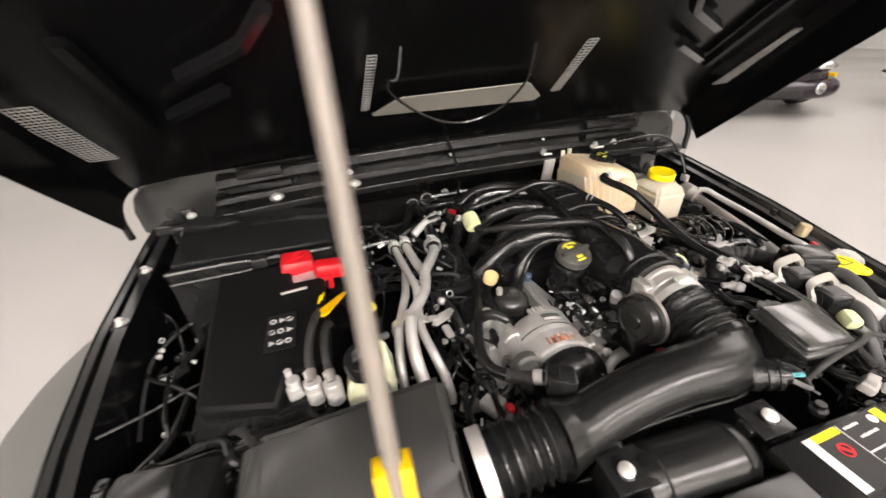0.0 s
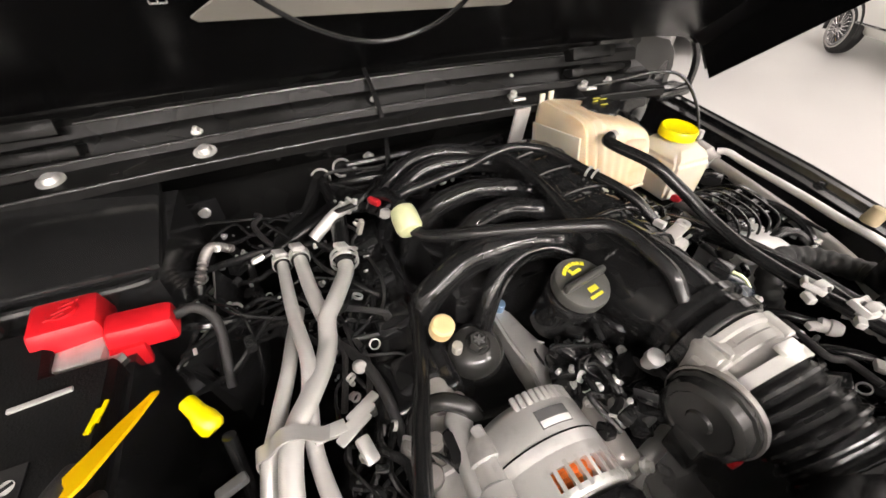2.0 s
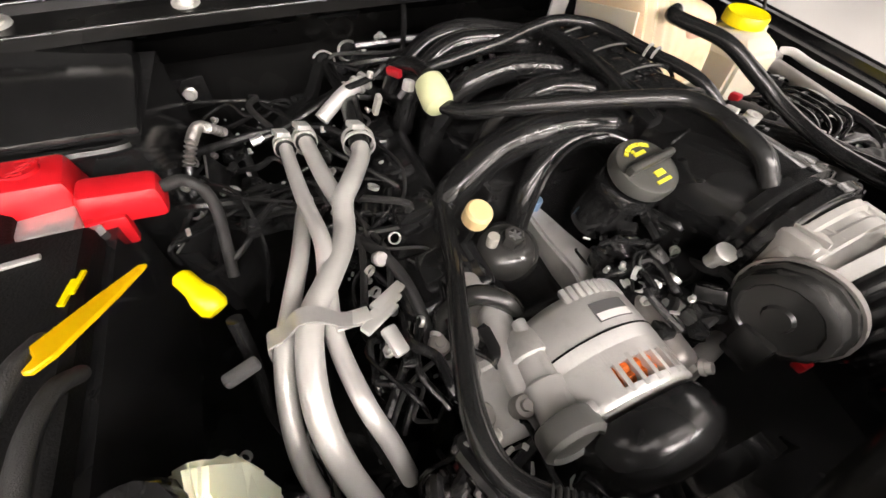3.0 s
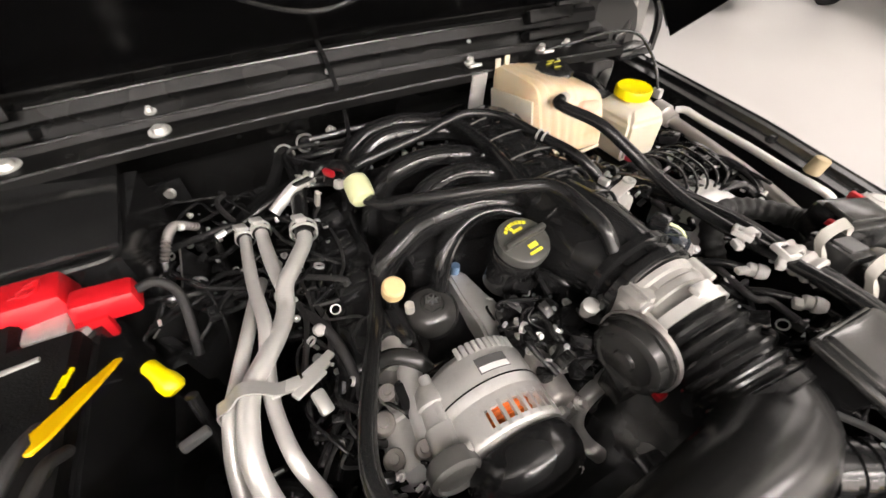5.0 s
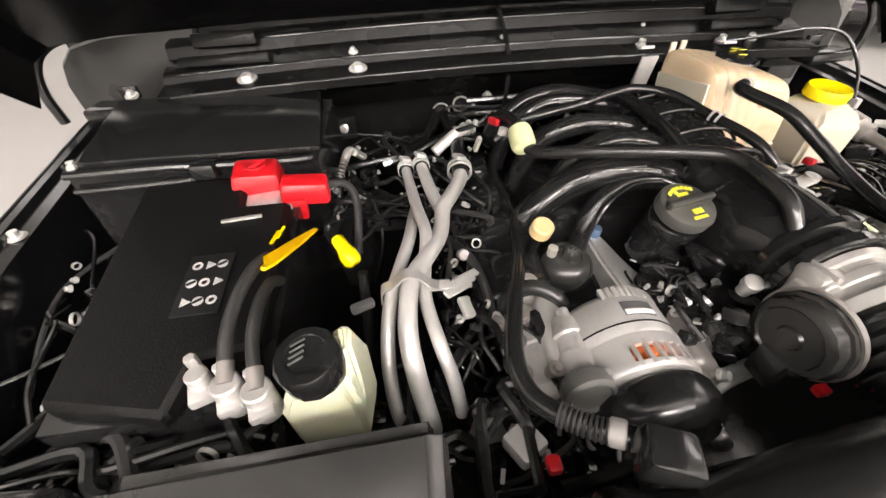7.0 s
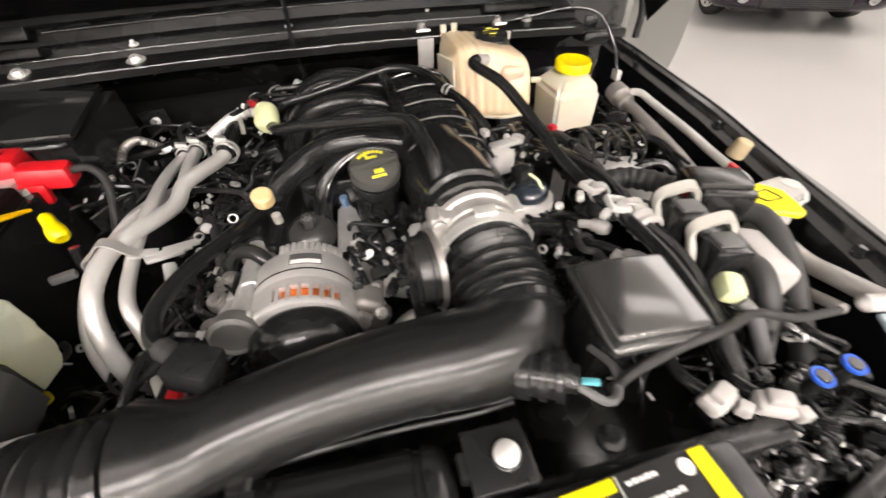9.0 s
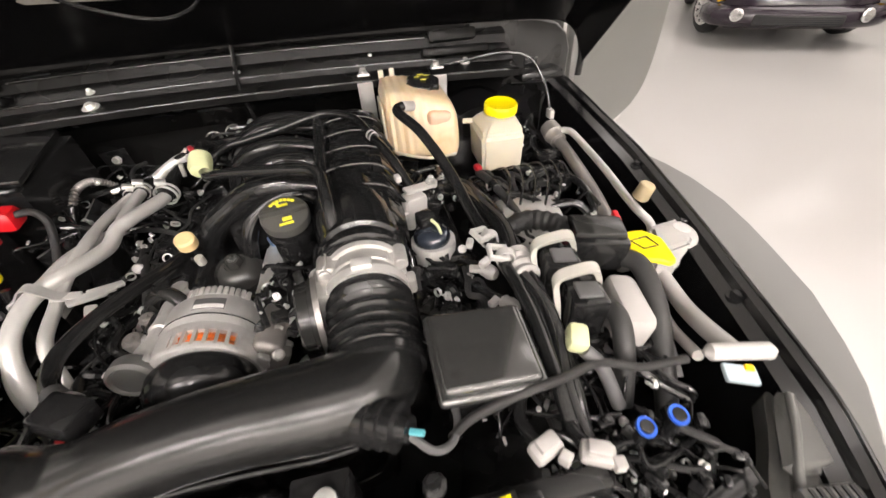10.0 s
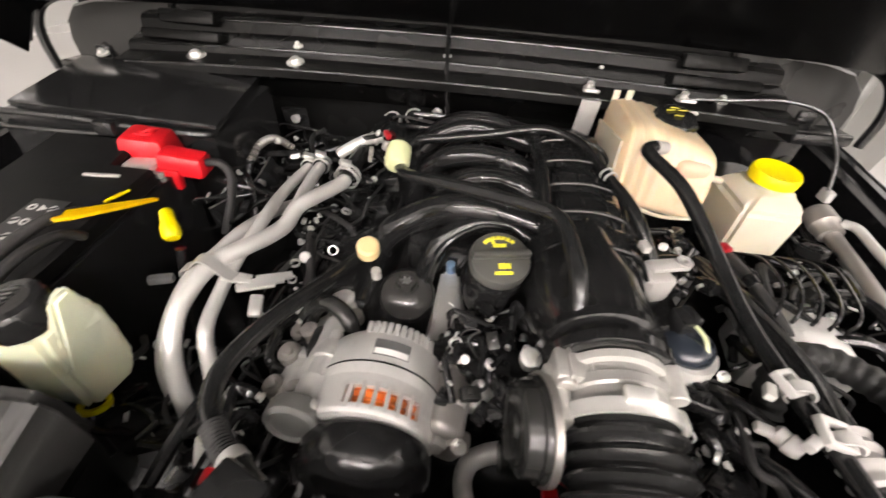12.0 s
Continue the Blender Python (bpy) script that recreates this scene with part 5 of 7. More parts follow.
# refrigerant pipes: a set of three in one clamp
for pts, r, lab_ in (([(-0.193, 0.785, 1.106), (-0.190, 0.72, 1.116), (-0.186, 0.66, 1.122), (-0.180, 0.60, 1.124), (-0.186, 0.56, 1.112), (-0.19, 0.52, 1.096), (-0.182, 0.47, 1.085), (-0.172, 0.445, 1.055), (-0.165, 0.427, 1.013)], 0.0076, "slim inner aluminium refrigerant pipe"),
                     ([(-0.186, 0.71, 1.085), (-0.192, 0.66, 1.104), (-0.201, 0.60, 1.116), (-0.214, 0.562, 1.110), (-0.228, 0.52, 1.10), (-0.236, 0.48, 1.07), (-0.236, 0.45, 1.03), (-0.23, 0.43, 0.95)], 0.0076, "slim outer aluminium refrigerant pipe"),
                     ([(-0.169, 0.775, 1.115), (-0.166, 0.735, 1.118), (-0.162, 0.695, 1.119), (-0.156, 0.655, 1.120)], 0.0088, "short aluminium branch pipe"),
                     ([(-0.115, 0.735, 1.121), (-0.118, 0.715, 1.123), (-0.138, 0.672, 1.126), (-0.152, 0.648, 1.124), (-0.158, 0.622, 1.114), (-0.167, 0.595, 1.115), (-0.185, 0.56, 1.119), (-0.201, 0.535, 1.118), (-0.209, 0.505, 1.112), (-0.212, 0.47, 1.096), (-0.207, 0.44, 1.06), (-0.198, 0.42, 1.0), (-0.195, 0.41, 0.93)], 0.0101, "thick aluminium refrigerant pipe")):
    solo("refrigerant_pipe", tube(B(), pts, r, 16, 8), PIPE, pts[3], lab_ + " bending down beside the reservoir", "pipe", "refrigerant pipes")
clampt = thing("pipe_clamp", (-0.21, 0.535, 1.1), "aluminium clamp band with a folded bracket holding the pipes", "clamp")
part("band", band(B(), [(-0.238, 0.530, 1.092), (-0.235, 0.529, 1.110), (-0.223, 0.528, 1.117), (-0.209, 0.527, 1.131), (-0.196, 0.526, 1.129), (-0.182, 0.526, 1.113), (-0.168, 0.528, 1.105)], (0, 1, 0), 0.014, 0.002), ALU, clampt)
t = B()
for k in range(3):
    box(t, (-0.153 + 0.006 * k, 0.526 + 0.010 * k, 1.100 - 0.002 * k), (0.040, 0.010, 0.005), (10, 15, 38), bev=0.0015)
box(t, (-0.147, 0.508, 1.088), (0.014, 0.026, 0.008), (20, 15, 20), bev=0.003)
box(t, (-0.174, 0.528, 1.107), (0.03, 0.014, 0.004), (0, 15, 10), bev=0.001)
part("bracket", t, ZINC, clampt)
part("side_lug", box(B(), (-0.258, 0.518, 1.10), (0.026, 0.010, 0.010), (0, 0, 20), bev=0.003), GREYPL, clampt)
for c, ax, r in (((-0.1145, 0.738, 1.1215), (0.1, 1, 0.1), 0.0165), ((-0.193, 0.785, 1.106), (0, 1, 0), 0.0115), ((-0.169, 0.777, 1.115), (0, 1, 0), 0.0115)):
    cl_ = thing("hose_clamp", c, "spring wire hose clamp on a black hose end", "clamp", "hose clamps")
    part("band", ring(B(), c, ax, r, 0.002, 0.004), ZINC, cl_)
    part("band", ring(B(), Vector(c) + Vector(ax).normalized() * 0.009, ax, r, 0.002, 0.004), ZINC, cl_)
    part("ear", box(B(), Vector(c) + Vector((0, 0.004, r + 0.006)), (0.016, 0.014, 0.006), (0, 20, 20), bev=0.001), ZINC, cl_)
part_pts = [[(-0.115, 0.733, 1.121), (-0.112, 0.76, 1.127), (-0.105, 0.83, 1.133), (-0.10, 0.90, 1.11), (-0.104, 1.04, 1.10)],
            [(-0.193, 0.782, 1.106), (-0.194, 0.84, 1.10), (-0.15, 0.92, 1.09), (-0.12, 1.0, 1.10), (-0.12, 1.06, 1.10)],
            [(-0.169, 0.772, 1.115), (-0.165, 0.84, 1.108), (-0.10, 0.93, 1.09), (-0.05, 1.0, 1.10), (-0.05, 1.06, 1.10)]]
for pts in part_pts:
    solo("heater_hose", tube(B(), pts, 0.012, 12), RUBBER, pts[2], "black rubber hose running to the firewall", "hose", "heater hoses")
# silver hose crossing above them with a clip
up = thing("coolant_pipe", (-0.13, 0.80, 1.13), "bright aluminium coolant pipe stub with spring clamps", "pipe")
part("pipe", tube(B(), [(-0.145, 0.795, 1.128), (-0.128, 0.803, 1.138), (-0.105, 0.815, 1.148), (-0.080, 0.823, 1.152)], 0.0085, 14), PIPE, up)
t = B()
ring(t, (-0.092, 0.82, 1.150), (0.9, 0.4, 0.3), 0.0092, 0.002, 0.004)
ring(t, (-0.082, 0.824, 1.152), (0.9, 0.4, 0.3), 0.0092, 0.002, 0.004)
part("clamp", t, ZINC, up)

nl = thing("sensor_lead", (-0.13, 0.60, 1.06), "dark loom lead with a small white end plug", "lead")
part("lead", tube(B(), [(-0.150, 0.66, 1.06), (-0.134, 0.625, 1.071), (-0.120, 0.59, 1.070), (-0.112, 0.55, 1.055), (-0.112, 0.51, 1.03)], 0.0062, 10), LOOM, nl)
part("plug", lathe(B(), (-0.135, 0.611, 1.072), (0.25, -0.7, 0.55), [(0, 0.0068), (0.004, 0.0078), (0.010, 0.0078), (0.012, 0.006)], 10), WHITE, nl, "small white plug")
# long black hose along the engine's front to the tube
kh = thing("vacuum_hose", (-0.09, 0.5, 1.08), "black flexible hose with a plug connector at its end", "hose")
part("hose", tube(B(), [(-0.045, 0.66, 1.09), (-0.055, 0.625, 1.085), (-0.078, 0.55, 1.10), (-0.105, 0.475, 1.115), (-0.120, 0.42, 1.118), (-0.115, 0.385, 1.115), (-0.09, 0.358, 1.12), (-0.06, 0.338, 1.13), (-0.04, 0.325, 1.135)], 0.0088, 12), RUBBER, kh)
part("loom_end", tube(B(), [(-0.10, 0.366, 1.118), (-0.08, 0.35, 1.123), (-0.06, 0.338, 1.13)], 0.0092, 12, ribs=(0.004, 0.002)), LOOM, kh)
part("tape", rod(B(), (-0.072, 0.345, 1.127), (-0.062, 0.339, 1.13), 0.0105), WHITE, kh, "white tape band")
part("plug", box(B(), (-0.05, 0.318, 1.143), (0.036, 0.03, 0.028), (0, 10, -20), bev=0.004), BLACK, kh, "black plug connector")

# curved coolant pipe below the throttle
solo("coolant_hook_pipe", tube(B(), [(0.160, 0.425, 1.024), (0.140, 0.419, 1.030), (0.118, 0.414, 1.028), (0.103, 0.409, 1.016), (0.098, 0.40, 0.998), (0.102, 0.385, 0.984), (0.115, 0.37, 0.968)], 0.0098, 14), PIPE, (0.11, 0.41, 1.0), "bright bent coolant pipe below the throttle", "pipe")
bw = thing("bolt", (0.154, 0.47, 1.1), "white capped round bolt beside the throttle", "bolt", "engine bolts")
part("head", lathe(B(), (0.146, 0.472, 1.10), (-0.1, -0.3, 1), [(0, 0.007), (0.012, 0.007), (0.013, 0.0095), (0.022, 0.0095), (0.023, 0.007)], 16), ZINC, bw)

# ---- engine bay: right side ----
tank = thing("coolant_reservoir", (0.34, 0.82, 1.09), "amber translucent coolant reservoir with moulded ridges and a black cap", "coolant tank")


def tank_section(x):
    """Front, rear, bottom and top of the tank at x, with shallow corrugations towards its left end."""
    u = (x - 0.268) / 0.127
    wave = 0.0028 * math.cos((x - 0.268) / 0.0145 * 2 * math.pi) * max(0.0, 1 - u * 1.35)
    end = 0.016 * max(0.0, 1 - u / 0.09) ** 2 + 0.016 * max(0.0, (u - 0.90) / 0.10) ** 2
    return x, 0.754 - 0.042 * u + 0.018 * u * u + end + wave, 0.902 + 0.012 * u - 0.022 * u * u - end, 1.119 - 0.010 * u + end - wave, 1.226 + 0.012 * u - 0.034 * u * u - end - 0.6 * wave


t = B()
TK = [tank_section(0.268 + 0.127 * k / 44) for k in range(45)]
loft(t, [[(a, b + (0.022 * (c - 1.15) / 0.07 if b < 0.80 and c > 1.15 else 0), c) for a, b, c in oval(y0, y1, z0, z1, x, 36, 7.5)] for x, y0, y1, z0, z1 in TK])
part("tank", t, TANK, tank)
t = lathe(B(), (0.348, 0.832, 1.207), (0.05, -0.25, 1), [(0, 0.025), (0.004, 0.030), (0.019, 0.030), (0.0225, 0.0275), (0.024, 0.020)], 40)
for k, v in enumerate(t.verts):
    d = v.co - Vector((0.348, 0.832, v.co.z))
    if k < 160 and k >= 40:
        v.co += Vector((d.x, d.y, 0)) * 0.07 * math.cos(8 * 2 * math.pi * (k % 40) / 40)
cp = part("cap", t, SATIN, tank, "black scalloped pressure cap")
t = B()
for k, (dx, dy) in enumerate(((-0.009, 0.006), (0.008, 0.007), (0.0, -0.006), (-0.002, 0.012))):
    box(t, (0.349 + dx, 0.827 + dy, 1.2325 - dy * -0.25), (0.011, 0.004, 0.001), (-14, 0, 15 - 10 * k), bev=0)
part("cap_print", t, INK, cp)
part("seam", box(B(), (0.2655, 0.824, 1.163), (0.004, 0.125, 0.075), (-8, 0, 0), bev=0.0015), MILK, tank, "pale welded seam flange")
part("lower_seam", tube(B(), [(0.272, 0.760, 1.133), (0.30, 0.742, 1.126), (0.34, 0.728, 1.122), (0.385, 0.731, 1.122)], 0.0028, 6), MILK, tank)
for tx, ty in ((0.278, 0.893), (0.300, 0.899)):
    part("top_tab", box(B(), (tx, ty, 1.228), (0.010, 0.004, 0.018), bev=0.001), MILK, tank, "pale moulded tab")
part("outlet", rod(B(), (0.318, 0.756, 1.209), (0.299, 0.743, 1.215), 0.0085), WHITE, tank)
part("moulded_boss", box(B(), (0.362, 0.762, 1.186), (0.046, 0.044, 0.030), (14, 3, 0), bev=0.011, seg=4), mat("pink_stained_plastic", (0.66, 0.42, 0.30), 0.42, sss=0.3, vary=0.1, grain=22), tank, "pinkish moulded boss")
for c in ((0.245, 0.935), (0.393, 0.928)):
    bk = thing("tank_bracket", (c[0], c[1], 1.18), "folded aluminium bracket bolted to the cowl", "bracket", "tank brackets")
    part("strip", box(B(), (c[0], c[1] - 0.028, 1.175), (0.03, 0.005, 0.085), (14, 0, 0), bev=0.0015), ALU, bk)
    part("foot", box(B(), (c[0], c[1] - 0.006, 1.222), (0.024, 0.04, 0.005), (-14, 0, 0), bev=0.0015), ALU, bk)
    part("bolt", lathe(B(), (c[0], c[1], 1.222), (0, -0.25, 1), [(0, 0.010), (0.003, 0.010), (0.004, 0.006), (0.012, 0.006)], 10), ZINC, bk)

brk = thing("brake_fluid_reservoir", (0.47, 0.76, 1.06), "milky brake fluid reservoir with a bright yellow screw cap", "reservoir")
t = B()
loft(t, [[(0.432, 0.715, 1.08), (0.505, 0.712, 1.08), (0.515, 0.80, 1.08), (0.435, 0.81, 1.08)], [(0.430, 0.713, 1.15), (0.508, 0.710, 1.15), (0.52, 0.81, 1.15), (0.432, 0.813, 1.15)], [(0.442, 0.728, 1.166), (0.502, 0.726, 1.166), (0.513, 0.80, 1.166), (0.445, 0.802, 1.166)], [(0.455, 0.745, 1.172), (0.497, 0.742, 1.172), (0.505, 0.795, 1.172), (0.455, 0.795, 1.172)]])
bmesh.ops.bevel(t, geom=t.edges[:], offset=0.006, segments=2, affect="EDGES")
part("body", t, MILK, brk)
part("cap", lathe(B(), (0.481, 0.772, 1.172), (0.02, -0.1, 1), [(0, 0.027), (0.002, 0.0305), (0.014, 0.031), (0.017, 0.029), (0.0155, 0.024)], 30), YELLOW, brk, "bright yellow screw cap")
part("nipple", rod(B(), (0.432, 0.79, 1.155), (0.415, 0.795, 1.155), 0.005), MILK, brk)
mc = thing("master_cylinder", (0.47, 0.74, 1.02), "dull metal brake master cylinder below its reservoir", "brake cylinder")
t = B()
rod(t, (0.47, 0.66, 1.045), (0.47, 0.86, 1.045), 0.025, n=20)
lathe(t, (0.48, 0.86, 1.05), (0, 1, 0), [(0, 0.06), (0.01, 0.10), (0.06, 0.115), (0.12, 0.11), (0.14, 0.08)], 30)
part("cylinder", t, GLOSSY, mc)
part("red_plug", box(B(), (0.412, 0.682, 1.113), (0.011, 0.016, 0.011), (0, 0, 15), bev=0.003), DARKRED, mc, "red plug on the lead")

# two pipes along the right fender
for nm, pts, r, m_, lab_ in (("steering_pipe", [(0.60, 0.80, 1.11), (0.605, 0.766, 1.10), (0.600, 0.68, 1.09), (0.588, 0.58, 1.08), (0.572, 0.50, 1.07), (0.56, 0.44, 1.05)], 0.0108, DULL, "dull metal pipe along the fender"),
                             ("steering_pipe", [(0.612, 0.77, 1.118), (0.622, 0.755, 1.12), (0.628, 0.72, 1.112), (0.622, 0.62, 1.105), (0.614, 0.55, 1.10), (0.61, 0.505, 1.098), (0.615, 0.48, 1.09), (0.608, 0.462, 1.075), (0.59, 0.465, 1.07)], 0.0062, PIPE, "thin bright bent pipe along the fender")):
    solo(nm, tube(B(), pts, r, 14), m_, pts[2], lab_, "pipe", "fender pipes")
part_collar = thing("pipe_union", (0.603, 0.785, 1.105), "grey plastic pipe union with a white clip", "union")
part("collar", lathe(B(), (0.600, 0.81, 1.113), (0.05, -1, -0.25), [(0, 0.014), (0.004, 0.018), (0.03, 0.02), (0.034, 0.017), (0.05, 0.016)], 20), DULL, part_collar)
part("clip", box(B(), (0.604, 0.815, 1.137), (0.010, 0.02, 0.018), bev=0.002), WHITE, part_collar)
solo("foam_plug", lathe(B(), (0.620, 0.522, 1.108), (0.25, -0.1, 1), [(0, 0.011), (0.003, 0.0125), (0.024, 0.0115), (0.026, 0.009)], 14), TAN, (0.62, 0.52, 1.1), "tan foam plug on the fender flange", "plug")

wash = thing("washer_filler", (0.58, 0.41, 1.07), "white washer bottle filler neck with a yellow snap cap", "washer filler")
t = B()
loft(t, [[(0.585 + dx, 0.415 + dy, 1.05) for dx, dy in ((-0.02, -0.014), (0.008, -0.022), (0.018, 0.010), (-0.010, 0.016))],
         [(x, y, 1.088) for x, y in ((0.556, 0.392), (0.592, 0.388), (0.610, 0.428), (0.576, 0.436))],
         [(x, y, 1.107) for x, y in ((0.556, 0.392), (0.618, 0.402), (0.636, 0.456), (0.582, 0.450))],
         [(x, y, 1.115) for x, y in ((0.558, 0.394), (0.616, 0.404), (0.634, 0.454), (0.584, 0.448))]])
bmesh.ops.bevel(t, geom=t.edges[:], offset=0.006, segments=2, affect="EDGES")
blob(t, (0.622, 0.432, 1.104), (0.021, 0.027, 0.011), 16, (0, 0, -20))
part("dish", lathe(B(), (0.622, 0.434, 1.1145), (0.05, 0, 1), [(0, 0.011), (0.0012, 0.011), (0.0016, 0.0095)], 20), PALEGREY, wash, "shallow dish in the paddle")
part("funnel", t, WHITE, wash)
t = B()
slab(t, [(-0.03, -0.012), (-0.012, -0.026), (0.012, -0.03), (0.024, -0.036), (0.034, -0.03), (0.031, -0.012), (0.026, 0.010), (0.004, 0.026), (-0.022, 0.024), (-0.034, 0.010)], pose(0.536, 0.398, 1.128, 6, -8, -20) @ Matrix.Diagonal((0.86, 0.95, 1, 1)), 0.008, 0.0025)
wc = part("cap", t, YELLOW, wash, "yellow snap cap with a black pictogram")
t = B()
for a, b in (((-0.014, 0.004), (-0.002, -0.010)), ((-0.002, -0.010), (0.014, -0.006)), ((0.014, -0.006), (0.004, 0.010)), ((0.004, 0.010), (-0.014, 0.004))):
    m_ = pose(0.536, 0.398, 1.1365, 6, -8, -20)
    rod(t, m_ @ Vector((*a, 0)), m_ @ Vector((*b, 0)), 0.0008, n=5)
part("pictogram", t, LABELBLACK, wc)
part("neck_tube", tube(B(), [(0.578, 0.395, 1.075), (0.565, 0.34, 1.08), (0.552, 0.30, 1.095), (0.545, 0.258, 1.108)], 0.0098, 14), WHITE, wash)
part("neck_tube", tube(B(), [(0.572, 0.40, 1.05), (0.548, 0.33, 1.06), (0.525, 0.27, 1.09)], 0.006, 10), WHITE, wash)
part("hinge", rod(B(), (0.516, 0.428, 1.124), (0.521, 0.442, 1.124), 0.007), RED, wash, "red hinge pin")

# control modules held by pale straps
for k, (x, y, z) in enumerate(((0.420, 0.407, 1.128), (0.425, 0.357, 1.121))):
    mod = thing("relay_module", (x, y, z - 0.05), "black relay module held under a pale U-shaped strap", "module", "relay modules")
    part("body", box(B(), (x + 0.004, y - 0.012, z - 0.010), (0.040, 0.050, 0.062), (0, 4, -8), bev=0.004), BLACK, mod)
    part("lid", box(B(), (x + 0.006, y - 0.018, z + 0.0215), (0.026, 0.022, 0.005), (0, 4, -8), bev=0.0015), GREYPL, mod)
    part("strap", band(B(), [(x - 0.024, y - 0.022, z - 0.022), (x - 0.0245, y - 0.012, z + 0.010), (x - 0.0235, y - 0.003, z + 0.024), (x - 0.018, y, z + 0.030), (x - 0.008, y + 0.001, z + 0.032), (x + 0.012, y + 0.001, z + 0.034), (x + 0.021, y, z + 0.032), (x + 0.0255, y - 0.002, z + 0.024), (x + 0.026, y - 0.004, z + 0.010)], (0.2, 1, 0.35), 0.012, 0.006), IVORY, mod, "pale ivory strap")
fuse = thing("relay_box", (0.49, 0.43, 1.10), "black relay box with red tabs", "relay box")
part("body", box(B(), (0.482, 0.418, 1.134), (0.065, 0.055, 0.045), (4, 4, -14), bev=0.005), BLACK, fuse)
part("lid", box(B(), (0.482, 0.416, 1.158), (0.06, 0.036, 0.008), (4, 4, -14), bev=0.003), COVERM, fuse)
part("tab", box(B(), (0.515, 0.431, 1.154), (0.006, 0.020, 0.010), (0, 0, -14), bev=0.001), RED, fuse, "red locking tab")
part("tab", box(B(), (0.447, 0.420, 1.150), (0.008, 0.009, 0.006), bev=0.001), RED, fuse, "red locking tab")
wt = thing("white_bracket", (0.475, 0.33, 1.08), "white plastic bottle shoulder between the hoses", "bottle")
part("shoulder", box(B(), (0.478, 0.335, 1.09), (0.035, 0.075, 0.07), (0, 10, -12), bev=0.010), WHITE, wt)
for pts, r in (([(0.505, 0.40, 1.12), (0.518, 0.375, 1.125), (0.515, 0.33, 1.105), (0.50, 0.28, 1.07), (0.49, 0.24, 1.03)], 0.0115), ([(0.455, 0.345, 1.11), (0.456, 0.315, 1.12), (0.45, 0.285, 1.10), (0.445, 0.26, 1.05)], 0.0105), ([(0.400, 0.485, 1.05), (0.405, 0.512, 1.085), (0.425, 0.524, 1.100), (0.452, 0.522, 1.102), (0.478, 0.50, 1.104), (0.492, 0.465, 1.108), (0.488, 0.44, 1.118)], 0.0145)):
    solo("module_hose", tube(B(), pts, r, 14, ribs=(0.013, 0.0022) if r > 0.014 else None), FOAM if r > 0.014 else HOSEM, pts[2], "dark grey rubber hose between the modules", "hose", "module hoses")
pl = thing("plug_lead", (0.43, 0.6, 1.08), "dark taped lead running down from a red plug", "lead")
part("lead", tube(B(), [(0.412, 0.680, 1.106), (0.422, 0.645, 1.106), (0.432, 0.60, 1.100), (0.442, 0.565, 1.088), (0.448, 0.545, 1.07)], 0.0068, 10), LOOM, pl)
part("tape", rod(B(), (0.424, 0.637, 1.106), (0.427, 0.622, 1.104), 0.0076), RUBBER, pl)
tp = thing("tan_plug", (0.405, 0.297, 1.10), "pale lime connector plug on a grey lead", "plug")
part("plug", box(B(), (0.396, 0.292, 1.134), (0.020, 0.026, 0.020), (10, 10, -20), bev=0.006), LIME, tp)
part("lead", tube(B(), [(0.399, 0.282, 1.128), (0.415, 0.27, 1.11), (0.43, 0.25, 1.07)], 0.007), GREYPL, tp)

cover = thing("fuse_cover", (0.304, 0.292, 1.09), "smooth satin black rectangular cover with a raised rim", "cover")
part("rim", box(B(), (0.304, 0.2925, 1.143), (0.098, 0.086, 0.012), (9, 7, 1), bev=0.005, seg=3), FUSEM, cover)
part("top", box(B(), (0.3035, 0.2925, 1.150), (0.088, 0.077, 0.014), (9, 7, 1), bev=0.006, seg=4), FUSEM, cover)
part("base", box(B(), (0.304, 0.305, 1.09), (0.07, 0.05, 0.09), (4, 3, 1), bev=0.004), BLACK, cover)

pump = thing("solenoid_valve", (0.306, 0.515, 1.06), "dark blue-black capped solenoid on a grey cylinder", "valve")
part("cylinder", lathe(B(), (0.297, 0.500, 1.055), (0, 0.05, 1), [(0, 0.020), (0.015, 0.026), (0.04, 0.028), (0.045, 0.030), (0.055, 0.0305), (0.06, 0.030)], 26), PALEGREY, pump)
part("cap", lathe(B(), (0.296, 0.503, 1.114), (-0.05, 0.05, 1), [(0, 0.024), (0.003, 0.0255), (0.010, 0.0250), (0.015, 0.021), (0.018, 0.014), (0.019, 0.009)], 26), SMOKE, pump, "glossy dark cap")
part("connector", box(B(), (0.291, 0.519, 1.138), (0.022, 0.022, 0.02), (0, 0, 20), bev=0.003), BLACK, pump)
t = B()
tube(t, [(0.297, 0.511, 1.142), (0.304, 0.499, 1.138), (0.307, 0.488, 1.128)], 0.002, 6)
part("wire", t, LIME, pump, "pale yellow wires")
wb = thing("sensor_bracket", (0.282, 0.565, 1.1), "pale grey moulded sensor bracket with an eyelet", "bracket")
t = B()
box(t, (0.284, 0.580, 1.126), (0.034, 0.028, 0.034), (0, 5, 20), bev=0.006)
box(t, (0.293, 0.590, 1.146), (0.044, 0.018, 0.006), (0, 4, 20), bev=0.0025)
ring(t, (0.315, 0.598, 1.146), (0.1, -0.1, 1), 0.004, 0.005, 0.007, 20)
rod(t, (0.274, 0.572, 1.09), (0.274, 0.572, 1.140), 0.008)
box(t, (0.278, 0.568, 1.118), (0.044, 0.006, 0.010), (0, 0, 20), bev=0.002)
part("moulding", t, WHITE, wb)
